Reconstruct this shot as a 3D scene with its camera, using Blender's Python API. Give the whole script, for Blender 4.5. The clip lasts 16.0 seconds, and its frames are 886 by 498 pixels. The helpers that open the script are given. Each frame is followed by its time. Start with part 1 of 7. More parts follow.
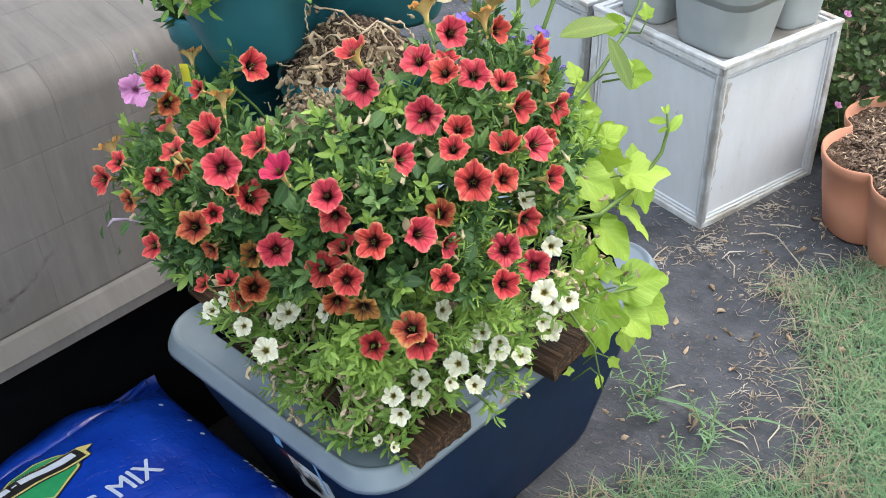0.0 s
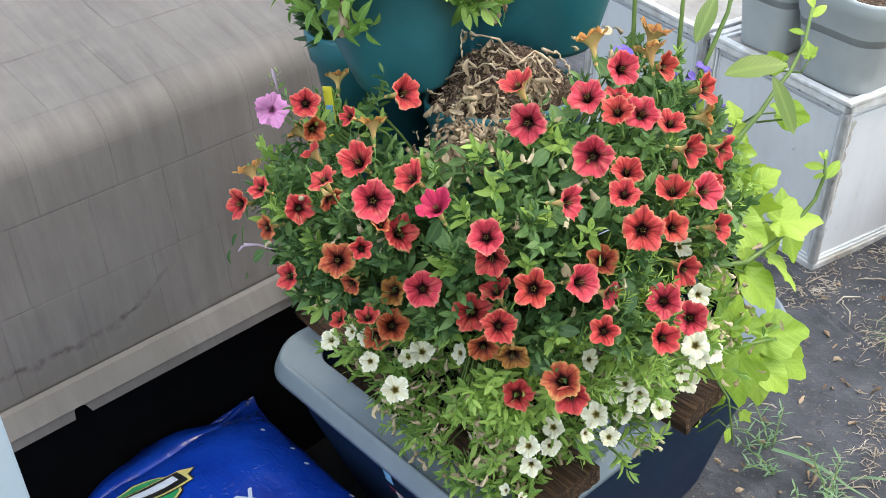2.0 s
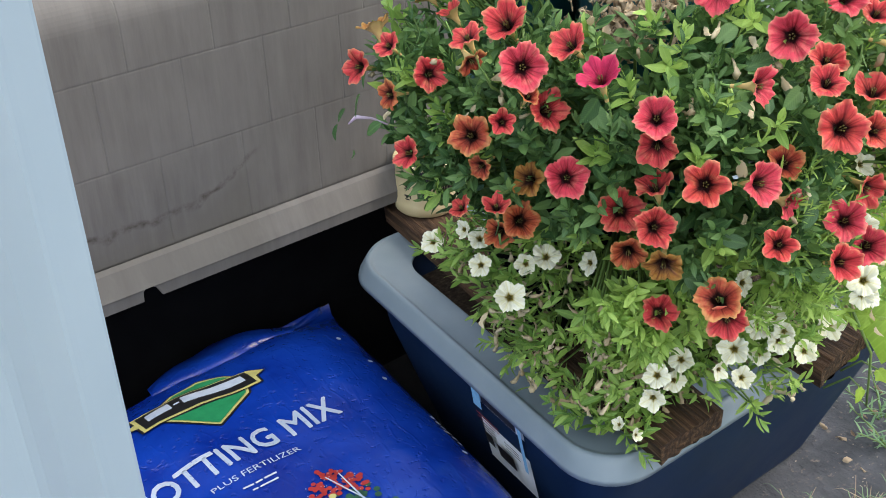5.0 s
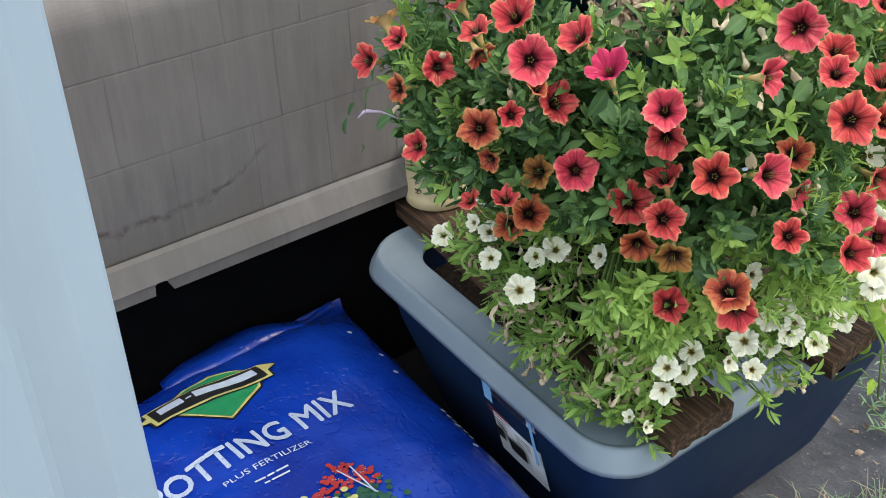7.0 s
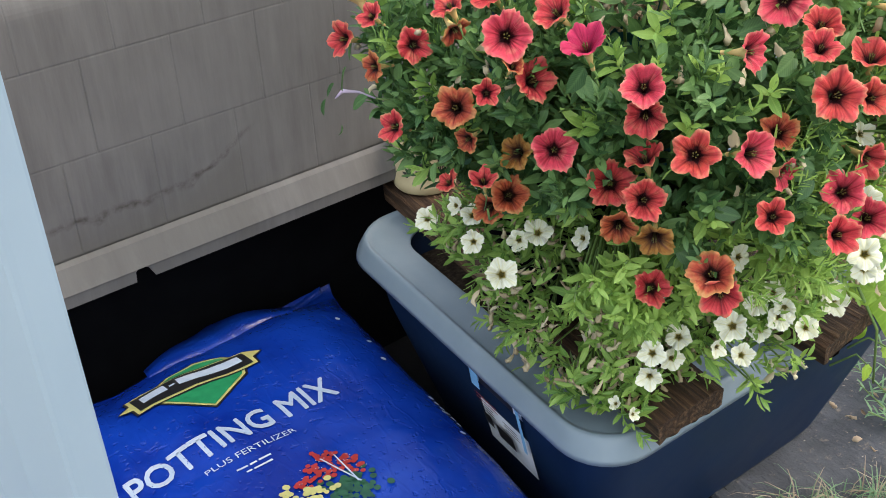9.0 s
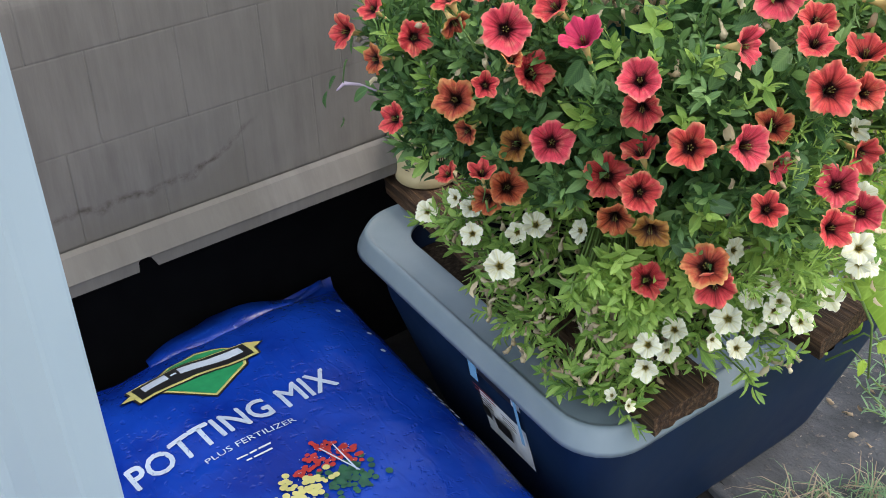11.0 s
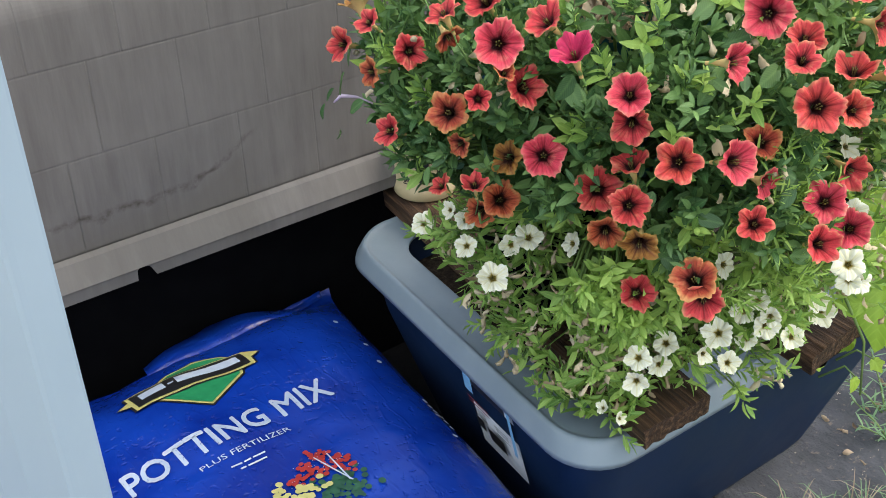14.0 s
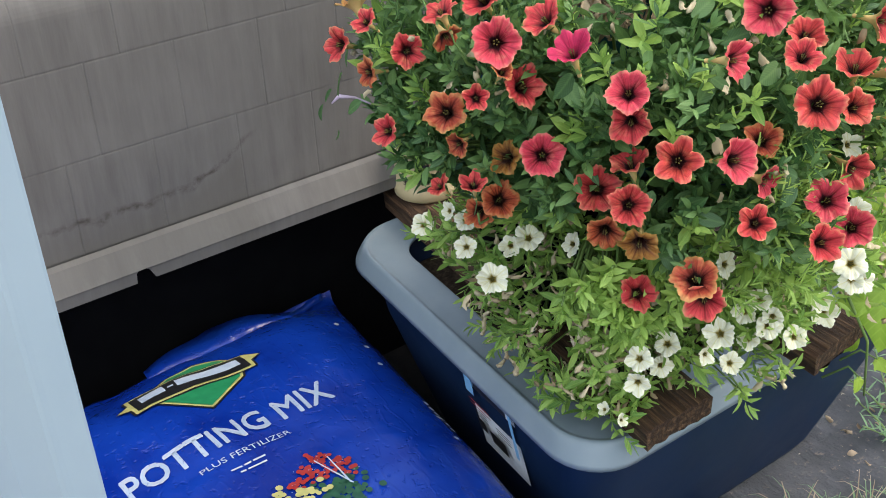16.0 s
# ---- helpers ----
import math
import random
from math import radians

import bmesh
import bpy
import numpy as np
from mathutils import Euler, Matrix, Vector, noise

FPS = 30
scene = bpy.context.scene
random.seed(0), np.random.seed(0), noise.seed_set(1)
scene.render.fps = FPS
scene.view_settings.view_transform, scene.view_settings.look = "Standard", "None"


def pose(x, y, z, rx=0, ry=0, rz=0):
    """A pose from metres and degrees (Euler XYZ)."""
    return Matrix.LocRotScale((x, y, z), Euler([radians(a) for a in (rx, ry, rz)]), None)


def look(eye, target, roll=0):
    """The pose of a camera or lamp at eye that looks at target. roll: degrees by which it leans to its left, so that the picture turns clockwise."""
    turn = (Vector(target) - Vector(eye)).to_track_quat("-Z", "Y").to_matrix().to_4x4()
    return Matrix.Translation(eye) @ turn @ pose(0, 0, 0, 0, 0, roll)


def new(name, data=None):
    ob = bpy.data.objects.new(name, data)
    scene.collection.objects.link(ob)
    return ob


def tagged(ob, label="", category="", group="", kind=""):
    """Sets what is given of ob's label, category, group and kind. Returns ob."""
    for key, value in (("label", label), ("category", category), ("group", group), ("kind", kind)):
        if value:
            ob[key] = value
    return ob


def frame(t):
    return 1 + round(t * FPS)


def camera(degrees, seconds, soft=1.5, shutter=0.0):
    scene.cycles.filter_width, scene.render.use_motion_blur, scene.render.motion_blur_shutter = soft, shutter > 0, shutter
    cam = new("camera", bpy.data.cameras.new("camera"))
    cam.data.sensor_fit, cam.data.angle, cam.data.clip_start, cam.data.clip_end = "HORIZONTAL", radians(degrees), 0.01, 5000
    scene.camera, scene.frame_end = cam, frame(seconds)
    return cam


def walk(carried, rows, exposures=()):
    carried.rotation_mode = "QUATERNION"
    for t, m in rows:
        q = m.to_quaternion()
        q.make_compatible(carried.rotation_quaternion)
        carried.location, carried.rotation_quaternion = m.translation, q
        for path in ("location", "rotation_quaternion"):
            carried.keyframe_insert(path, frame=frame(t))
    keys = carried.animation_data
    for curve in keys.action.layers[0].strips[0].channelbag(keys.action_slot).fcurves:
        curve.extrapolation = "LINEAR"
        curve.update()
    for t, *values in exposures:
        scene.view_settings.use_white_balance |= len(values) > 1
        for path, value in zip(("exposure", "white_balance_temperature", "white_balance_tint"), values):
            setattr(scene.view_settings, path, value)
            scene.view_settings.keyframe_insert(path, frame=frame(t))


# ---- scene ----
cam = camera(42.6, 16.0, soft=0.9)
PATH = [
    (0, (-0.048, -0.062, 1.23), (1.092, 1.263, 0.258), -7.2),
    (0.5, (-0.071, -0.02, 1.234), (1.04, 1.334, 0.268), -6.7),
    (1, (-0.079, 0.015, 1.234), (1.011, 1.386, 0.267), -6.4),
    (1.5, (-0.081, 0.036, 1.236), (0.997, 1.419, 0.274), -6.2),
    (2, (-0.072, 0.06, 1.236), (1.008, 1.452, 0.289), -5.7),
    (2.5, (-0.074, 0.102, 1.205), (0.989, 1.519, 0.276), -5.0),
    (3, (-0.097, 0.171, 1.187), (0.94, 1.604, 0.254), -4.0),
    (3.5, (-0.098, 0.192, 1.148), (0.921, 1.625, 0.195), -2.8),
    (4, (-0.101, 0.192, 1.143), (0.905, 1.622, 0.171), -2.1),
    (4.5, (-0.09, 0.192, 1.127), (0.908, 1.612, 0.134), -1.6),
    (5, (-0.078, 0.192, 1.114), (0.911, 1.605, 0.102), -1.3),
    (5.2, (-0.08, 0.193, 1.111), (0.909, 1.602, 0.092), -1.2),
    (7.5, (-0.077, 0.186, 1.114), (0.883, 1.613, 0.093), -2.1),
    (8, (-0.074, 0.184, 1.109), (0.877, 1.614, 0.084), -2.2),
    (8.5, (-0.059, 0.185, 1.1), (0.889, 1.611, 0.068), -2.3),
    (9, (-0.043, 0.19, 1.096), (0.905, 1.612, 0.058), -2.4),
    (11.5, (-0.048, 0.173, 1.096), (0.893, 1.6, 0.057), -1.8),
    (12, (-0.047, 0.172, 1.096), (0.893, 1.602, 0.06), -1.6),
    (12.5, (-0.05, 0.176, 1.096), (0.889, 1.608, 0.062), -1.6),
    (13, (-0.05, 0.176, 1.096), (0.889, 1.61, 0.065), -1.5),
    (13.5, (-0.05, 0.166, 1.097), (0.892, 1.604, 0.073), -1.5),
    (14, (-0.044, 0.16, 1.098), (0.898, 1.602, 0.082), -1.5),
    (14.5, (-0.042, 0.157, 1.098), (0.902, 1.604, 0.091), -1.7),
    (15, (-0.039, 0.157, 1.1), (0.901, 1.607, 0.094), -1.7),
    (15.5, (-0.039, 0.161, 1.098), (0.898, 1.611, 0.089), -1.8),
    (16, (-0.037, 0.162, 1.093), (0.9, 1.61, 0.081), -1.9),
]
walk(cam, [(t, look(eye, target, roll)) for t, eye, target, roll in PATH], [(0, 1.27, 6500, 3), (2, 1.28, 6500, 3), (3.2, 1.19, 6500, 3), (16, 1.19, 6500, 3)])


# ---- light ----
def make_world():
    w = bpy.data.worlds.new("sky")
    w.use_nodes = True
    nt = w.node_tree
    bg = nt.nodes["Background"]
    sky = nt.nodes.new("ShaderNodeTexSky")
    sky.sky_type = "NISHITA"
    sky.sun_disc = False
    sky.sun_elevation, sky.sun_rotation = radians(51), radians(122)
    sky.dust_density = 4.0
    nt.links.new(sky.outputs[0], bg.inputs[0])
    bg.inputs[1].default_value = 0.15
    scene.world = w


make_world()
sun_data = bpy.data.lights.new("sun", "SUN")
sun_data.energy, sun_data.angle, sun_data.color = 1.54, radians(95), (1.0, 0.97, 0.93)
sun = new("sun", sun_data)
sun.matrix_world = look((-0.95, -0.02, 2.15), (0.6, 0.95, 0.0))


# ---- materials ----
def mat(name, base, rough=0.6, metal=0.0, spec=0.5):
    m = bpy.data.materials.new(name)
    m.use_nodes = True
    b = m.node_tree.nodes["Principled BSDF"]
    b.inputs["Base Color"].default_value = (*base, 1)
    b.inputs["Roughness"].default_value = rough
    b.inputs["Metallic"].default_value = metal
    b.inputs["Specular IOR Level"].default_value = spec
    return m, m.node_tree, b


def coords(nt, scale=(1, 1, 1), space="Object"):
    tc = nt.nodes.new("ShaderNodeTexCoord")
    mp = nt.nodes.new("ShaderNodeMapping")
    mp.inputs["Scale"].default_value = scale
    nt.links.new(tc.outputs[space], mp.inputs["Vector"])
    return mp.outputs[0]


def world_coords(nt, scale=(1, 1, 1)):
    g = nt.nodes.new("ShaderNodeNewGeometry")
    mp = nt.nodes.new("ShaderNodeMapping")
    mp.inputs["Scale"].default_value = scale
    nt.links.new(g.outputs["Position"], mp.inputs["Vector"])
    return mp.outputs[0]


def noise_tex(nt, vec, scale, detail=4, rough=0.55):
    n = nt.nodes.new("ShaderNodeTexNoise")
    n.inputs["Scale"].default_value = scale
    n.inputs["Detail"].default_value = detail
    n.inputs["Roughness"].default_value = rough
    nt.links.new(vec, n.inputs["Vector"])
    return n.outputs["Fac"]


def ramp(nt, fac, stops):
    r = nt.nodes.new("ShaderNodeValToRGB")
    el = r.color_ramp.elements
    while len(el) < len(stops):
        el.new(0.5)
    for e, (p, c) in zip(el, stops):
        e.position, e.color = p, (*c, 1) if len(c) == 3 else c
    nt.links.new(fac, r.inputs[0])
    return r.outputs[0]


def mixc(nt, fac, a, b, mode="MIX"):
    n = nt.nodes.new("ShaderNodeMix")
    n.data_type, n.blend_type = "RGBA", mode
    for sock, v in ((n.inputs[0], fac), (n.inputs[6], a), (n.inputs[7], b)):
        if isinstance(v, (int, float)):
            sock.default_value = v
        elif isinstance(v, tuple):
            sock.default_value = (*v, 1)
        else:
            nt.links.new(v, sock)
    return n.outputs[2]


def math_node(nt, op, a, b=None, clamp=False):
    n = nt.nodes.new("ShaderNodeMath")
    n.operation, n.use_clamp = op, clamp
    for sock, v in zip(n.inputs, (a, b)):
        if v is None:
            continue
        if isinstance(v, (int, float)):
            sock.default_value = v
        else:
            nt.links.new(v, sock)
    return n.outputs[0]


def bump(nt, bsdf, height, strength=0.3, dist=0.002):
    n = nt.nodes.new("ShaderNodeBump")
    n.inputs["Strength"].default_value = strength
    n.inputs["Distance"].default_value = dist
    nt.links.new(height, n.inputs["Height"])
    nt.links.new(n.outputs[0], bsdf.inputs["Normal"])


def varied(name, a, b, rough, scale=30, bump_scale=120, bump_k=0.25, spec=0.5, space="world", c=None):
    """A surface whose colour wanders between a and b at two scales, with a fine relief."""
    m, nt, s = mat(name, a, rough, spec=spec)
    vec = world_coords(nt) if space == "world" else coords(nt)
    n1, n2 = noise_tex(nt, vec, scale), noise_tex(nt, vec, scale * 0.18, 3)
    col = mixc(nt, ramp(nt, n1, [(0.3, (0, 0, 0)), (0.7, (1, 1, 1))]), a, b)
    if c:
        col = mixc(nt, ramp(nt, n2, [(0.45, (0, 0, 0)), (0.7, (1, 1, 1))]), col, c)
    nt.links.new(col, s.inputs["Base Color"])
    bump(nt, s, noise_tex(nt, vec, bump_scale, 3), bump_k, 0.001)
    return m


def leaf_material(name, light, dark, rough=0.5, vein=0.12, world_scale=9.0, thin=0.4):
    """Leaf: colour varies per leaf and over the plant; paler middle vein along the leaf's own length."""
    m, nt, s = mat(name, light, rough)
    g = nt.nodes.new("ShaderNodeNewGeometry")
    n2 = noise_tex(nt, world_coords(nt), world_scale, 2)
    f = math_node(nt, "ADD", math_node(nt, "MULTIPLY", g.outputs["Random Per Island"], 0.5), math_node(nt, "MULTIPLY", n2, 0.6))
    who = nt.nodes.new("ShaderNodeObjectInfo")
    f = math_node(nt, "ADD", f, math_node(nt, "MULTIPLY", math_node(nt, "SUBTRACT", who.outputs["Random"], 0.4), 0.45))
    col = ramp(nt, f, [(0.25, dark), (0.85, light)])
    at = nt.nodes.new("ShaderNodeUVMap")
    sep = nt.nodes.new("ShaderNodeSeparateXYZ")
    nt.links.new(at.outputs[0], sep.inputs[0])
    mid = math_node(nt, "SUBTRACT", 1.0, math_node(nt, "MULTIPLY", math_node(nt, "ABSOLUTE", math_node(nt, "SUBTRACT", sep.outputs[0], 0.5)), 9.0), True)
    rib = nt.nodes.new("ShaderNodeTexWave")
    rib.inputs["Scale"].default_value = 3.0
    rib.inputs["Distortion"].default_value = 1.5
    nt.links.new(at.outputs[0], rib.inputs["Vector"])
    col = mixc(nt, math_node(nt, "MULTIPLY", mid, vein * 2.5), col, tuple(min(1, c * 1.7 + 0.03) for c in light))
    # side veins that branch off the midrib
    off = math_node(nt, "ABSOLUTE", math_node(nt, "SUBTRACT", sep.outputs[0], 0.5))
    slant = math_node(nt, "MULTIPLY", math_node(nt, "SUBTRACT", math_node(nt, "MULTIPLY", sep.outputs[1], 1.0), math_node(nt, "MULTIPLY", off, 0.7)), 32.0)
    branch = math_node(nt, "POWER", math_node(nt, "ABSOLUTE", math_node(nt, "SINE", slant)), 14.0)
    col = mixc(nt, math_node(nt, "MULTIPLY", branch, vein * 2.2), col, tuple(min(1, c * 1.45 + 0.03) for c in light))
    col = mixc(nt, math_node(nt, "MULTIPLY", noise_tex(nt, world_coords(nt), 160, 3), 0.3), col, dark)
    nt.links.new(col, s.inputs["Base Color"])
    mid = math_node(nt, "SUBTRACT", mid, math_node(nt, "MULTIPLY", branch, 0.8))
    bump(nt, s, math_node(nt, "ADD", mid, math_node(nt, "MULTIPLY", rib.outputs["Fac"], 0.4)), 0.25, 0.001)
    # light that passes through thin leaves
    tr = nt.nodes.new("ShaderNodeBsdfTranslucent")
    nt.links.new(col, tr.inputs[0])
    mx = nt.nodes.new("ShaderNodeMixShader")
    mx.inputs[0].default_value = thin
    out = nt.nodes["Material Output"]
    nt.links.new(s.outputs[0], mx.inputs[1])
    nt.links.new(tr.outputs[0], mx.inputs[2])
    nt.links.new(mx.outputs[0], out.inputs[0])
    return m


def petal_material(name, rim, body, heart, streak, heart_size=0.3, rim_start=0.86, other=None, relief=0.6, thin=0.22):
    """Petal: coloured by the distance from the flower's own axis: starry heart, body paling outward, thin rim, and darker veins."""
    m, nt, s = mat(name, body, 0.5, spec=0.3)
    tc = nt.nodes.new("ShaderNodeTexCoord")
    sep = nt.nodes.new("ShaderNodeSeparateXYZ")
    nt.links.new(tc.outputs["Object"], sep.inputs[0])
    sheet = nt.nodes.new("ShaderNodeUVMap")
    place = nt.nodes.new("ShaderNodeSeparateXYZ")
    nt.links.new(sheet.outputs[0], place.inputs[0])
    info = nt.nodes.new("ShaderNodeObjectInfo")
    own = nt.nodes.new("ShaderNodeVectorMath")
    own.operation = "ADD"
    nt.links.new(tc.outputs["Object"], own.inputs[0])
    nt.links.new(info.outputs["Random"], own.inputs[1])
    wob = math_node(nt, "MULTIPLY", math_node(nt, "SUBTRACT", noise_tex(nt, own.outputs[0], 180, 3), 0.5), 0.2)
    r = math_node(nt, "ADD", place.outputs[1], wob)
    bodyc = body
    if other:
        bodyc = mixc(nt, ramp(nt, info.outputs["Random"], [(0.35, (0, 0, 0)), (0.95, (1, 1, 1))]), body, other)
    pale = tuple(min(1.0, c * 1.18 + 0.01) for c in body)
    bodyc = mixc(nt, ramp(nt, r, [(0.5, (0, 0, 0)), (0.95, (0.75, 0.75, 0.75))]), bodyc, pale)
    # bruises and sun-bleached patches
    blotch = noise_tex(nt, own.outputs[0], 85, 5, 0.65)
    bodyc = mixc(nt, ramp(nt, blotch, [(0.52, (0, 0, 0)), (0.72, (0.45, 0.45, 0.45))]), bodyc, tuple(0.5 * c for c in body))
    bodyc = mixc(nt, ramp(nt, blotch, [(0.3, (0.45, 0.45, 0.45)), (0.48, (0, 0, 0))]), bodyc, rim)
    ang = math_node(nt, "ARCTAN2", sep.outputs[1], sep.outputs[0])
    # fibres: noise drawn out along the petal, and five stronger midribs
    polar = nt.nodes.new("ShaderNodeCombineXYZ")
    nt.links.new(math_node(nt, "COSINE", ang), polar.inputs[0])
    nt.links.new(math_node(nt, "SINE", ang), polar.inputs[1])
    nt.links.new(math_node(nt, "ADD", math_node(nt, "MULTIPLY", r, 0.12), info.outputs["Random"]), polar.inputs[2])
    fibre = ramp(nt, noise_tex(nt, polar.outputs[0], 7.0, 6, 0.7), [(0.46, (0, 0, 0)), (0.6, (1, 1, 1))])
    lobes = math_node(nt, "ABSOLUTE", math_node(nt, "COSINE", math_node(nt, "MULTIPLY", ang, 2.5)))
    ribs = math_node(nt, "POWER", lobes, 60.0)
    fibre = math_node(nt, "MULTIPLY", fibre, math_node(nt, "SUBTRACT", 1.25, r, True))
    veins = math_node(nt, "MAXIMUM", math_node(nt, "MULTIPLY", fibre, 0.95), math_node(nt, "MULTIPLY", ribs, math_node(nt, "SUBTRACT", 1.3, math_node(nt, "MULTIPLY", r, 0.75), True)))
    col = mixc(nt, math_node(nt, "MULTIPLY", veins, 0.9), bodyc, streak)
    star = math_node(nt, "SUBTRACT", r, math_node(nt, "MULTIPLY", math_node(nt, "POWER", lobes, 5.0), 0.09))
    col = mixc(nt, ramp(nt, star, [(heart_size * 0.75, (1, 1, 1)), (heart_size * 1.2, (0.55, 0.55, 0.55)), (heart_size * 2.0, (0, 0, 0))]), col, heart)
    patch = ramp(nt, noise_tex(nt, own.outputs[0], 60, 4, 0.6), [(0.36, (0.25, 0.25, 0.25)), (0.62, (1, 1, 1))])
    edge = ramp(nt, r, [(rim_start - 0.1, (0, 0, 0)), (rim_start, (0.3, 0.3, 0.3)), (1.0, (0.95, 0.95, 0.95))])
    col = mixc(nt, math_node(nt, "MULTIPLY", edge, patch), col, rim)
    nt.links.new(col, s.inputs["Base Color"])
    bump(nt, s, veins, relief, 0.0012)
    tr = nt.nodes.new("ShaderNodeBsdfTranslucent")
    nt.links.new(col, tr.inputs[0])
    mx = nt.nodes.new("ShaderNodeMixShader")
    mx.inputs[0].default_value = thin
    nt.links.new(s.outputs[0], mx.inputs[1])
    nt.links.new(tr.outputs[0], mx.inputs[2])
    nt.links.new(mx.outputs[0], nt.nodes["Material Output"].inputs[0])
    return m


def fabric_ground():
    m, nt, s = mat("landscape_fabric_ground", (0.05, 0.05, 0.055), 0.85, spec=0.25)
    v = world_coords(nt)
    fine, mid, big = noise_tex(nt, v, 90, 5, 0.7), noise_tex(nt, v, 14, 5), noise_tex(nt, v, 3.2, 4)
    col = ramp(nt, mid, [(0.3, (0.044, 0.047, 0.056)), (0.62, (0.08, 0.084, 0.098)), (0.85, (0.145, 0.144, 0.148))])
    col = mixc(nt, ramp(nt, fine, [(0.58, (0, 0, 0)), (0.72, (1, 1, 1))]), col, (0.2, 0.17, 0.145))
    sep = nt.nodes.new("ShaderNodeSeparateXYZ")
    nt.links.new(v, sep.inputs[0])
    # dry soil and thatch takes over away from the fabric
    edge = math_node(nt, "ADD", math_node(nt, "MULTIPLY", math_node(nt, "SUBTRACT", 0.72, sep.outputs[1]), 3.0), math_node(nt, "MULTIPLY", math_node(nt, "SUBTRACT", sep.outputs[0], 1.45), 2.0))
    edge = math_node(nt, "ADD", edge, math_node(nt, "MULTIPLY", math_node(nt, "SUBTRACT", big, 0.5), 1.6))
    soil = ramp(nt, fine, [(0.3, (0.07, 0.055, 0.04)), (0.7, (0.2, 0.17, 0.12))])
    col = mixc(nt, ramp(nt, edge, [(0.35, (0, 0, 0)), (0.75, (1, 1, 1))]), col, soil)
    nt.links.new(col, s.inputs["Base Color"])
    bump(nt, s, math_node(nt, "ADD", fine, math_node(nt, "ADD", math_node(nt, "MULTIPLY", mid, 2.0), math_node(nt, "MULTIPLY", noise_tex(nt, world_coords(nt, (1, 0.35, 1)), 22, 4, 0.6), 2.5))), 0.8, 0.006)
    return m


def resin():
    """Weathered grey moulded resin with a faint wood grain that runs up and down, and dust."""
    m, nt, s = mat("weathered_resin", (0.33, 0.31, 0.29), 0.62, spec=0.35)
    v = world_coords(nt, (1, 0.12, 0.12))
    grain, dust = noise_tex(nt, v, 55, 5, 0.65), noise_tex(nt, world_coords(nt), 7, 4)
    info = nt.nodes.new("ShaderNodeObjectInfo")
    col = ramp(nt, grain, [(0.3, (0.094, 0.086, 0.083)), (0.72, (0.142, 0.131, 0.127))])
    col = mixc(nt, ramp(nt, dust, [(0.45, (0, 0, 0)), (0.8, (0.6, 0.6, 0.6))]), col, (0.17, 0.157, 0.15))
    col = mixc(nt, math_node(nt, "MULTIPLY", info.outputs["Random"], 0.12), col, (0.16, 0.15, 0.145))
    # tide mark of old mud, dirtier below it
    pos = nt.nodes.new("ShaderNodeNewGeometry")
    sep = nt.nodes.new("ShaderNodeSeparateXYZ")
    nt.links.new(pos.outputs["Position"], sep.inputs[0])
    wob = math_node(nt, "MULTIPLY", math_node(nt, "SUBTRACT", noise_tex(nt, world_coords(nt), 26, 5, 0.6), 0.5), 0.03)
    rise = math_node(nt, "MULTIPLY", math_node(nt, "MAXIMUM", math_node(nt, "SUBTRACT", sep.outputs[0], 0.385), 0.0), 0.5)
    h = math_node(nt, "ADD", math_node(nt, "SUBTRACT", math_node(nt, "SUBTRACT", sep.outputs[2], 0.462), rise), wob)
    ends = math_node(nt, "MULTIPLY", math_node(nt, "MULTIPLY", math_node(nt, "SUBTRACT", sep.outputs[0], 0.12), 9.0, True), math_node(nt, "MULTIPLY", math_node(nt, "SUBTRACT", 0.485, sep.outputs[0]), 25.0, True))
    line = math_node(nt, "SUBTRACT", 1.0, math_node(nt, "MULTIPLY", math_node(nt, "ABSOLUTE", h), 150.0), True)
    patchy = ramp(nt, noise_tex(nt, world_coords(nt), 60, 4, 0.7), [(0.35, (0, 0, 0)), (0.6, (1, 1, 1))])
    line = math_node(nt, "MULTIPLY", math_node(nt, "MULTIPLY", line, ends), patchy)
    below = math_node(nt, "MULTIPLY", math_node(nt, "MULTIPLY", h, -45.0, True), ends)
    col = mixc(nt, math_node(nt, "MULTIPLY", below, 0.5), col, (0.1, 0.09, 0.08))
    col = mixc(nt, math_node(nt, "MULTIPLY", line, 0.95), col, (0.045, 0.036, 0.03))
    # pale dust that gathers on the sloping ledge and runs down in faint streaks
    run = noise_tex(nt, world_coords(nt, (1, 1, 0.1)), 34, 4, 0.6)
    col = mixc(nt, ramp(nt, run, [(0.52, (0, 0, 0)), (0.75, (0.3, 0.3, 0.3))]), col, (0.18, 0.168, 0.158))
    nt.links.new(col, s.inputs["Base Color"])
    bump(nt, s, grain, 0.18, 0.0012)
    return m


def wood():
    m, nt, s = mat("weathered_plank_wood", (0.13, 0.07, 0.04), 0.75, spec=0.3)
    v = coords(nt, (12, 0.55, 12))
    g1, g2 = noise_tex(nt, v, 12, 6, 0.75), noise_tex(nt, coords(nt, (30, 1.3, 30)), 6, 4)
    col = ramp(nt, g1, [(0.28, (0.012, 0.007, 0.004)), (0.5, (0.08, 0.042, 0.022)), (0.74, (0.27, 0.17, 0.1))])
    col = mixc(nt, ramp(nt, g2, [(0.42, (0.9, 0.9, 0.9)), (0.58, (0, 0, 0))]), col, (0.03, 0.016, 0.01))
    nt.links.new(col, s.inputs["Base Color"])
    bump(nt, s, math_node(nt, "ADD", g1, g2), 1.0, 0.007)
    return m


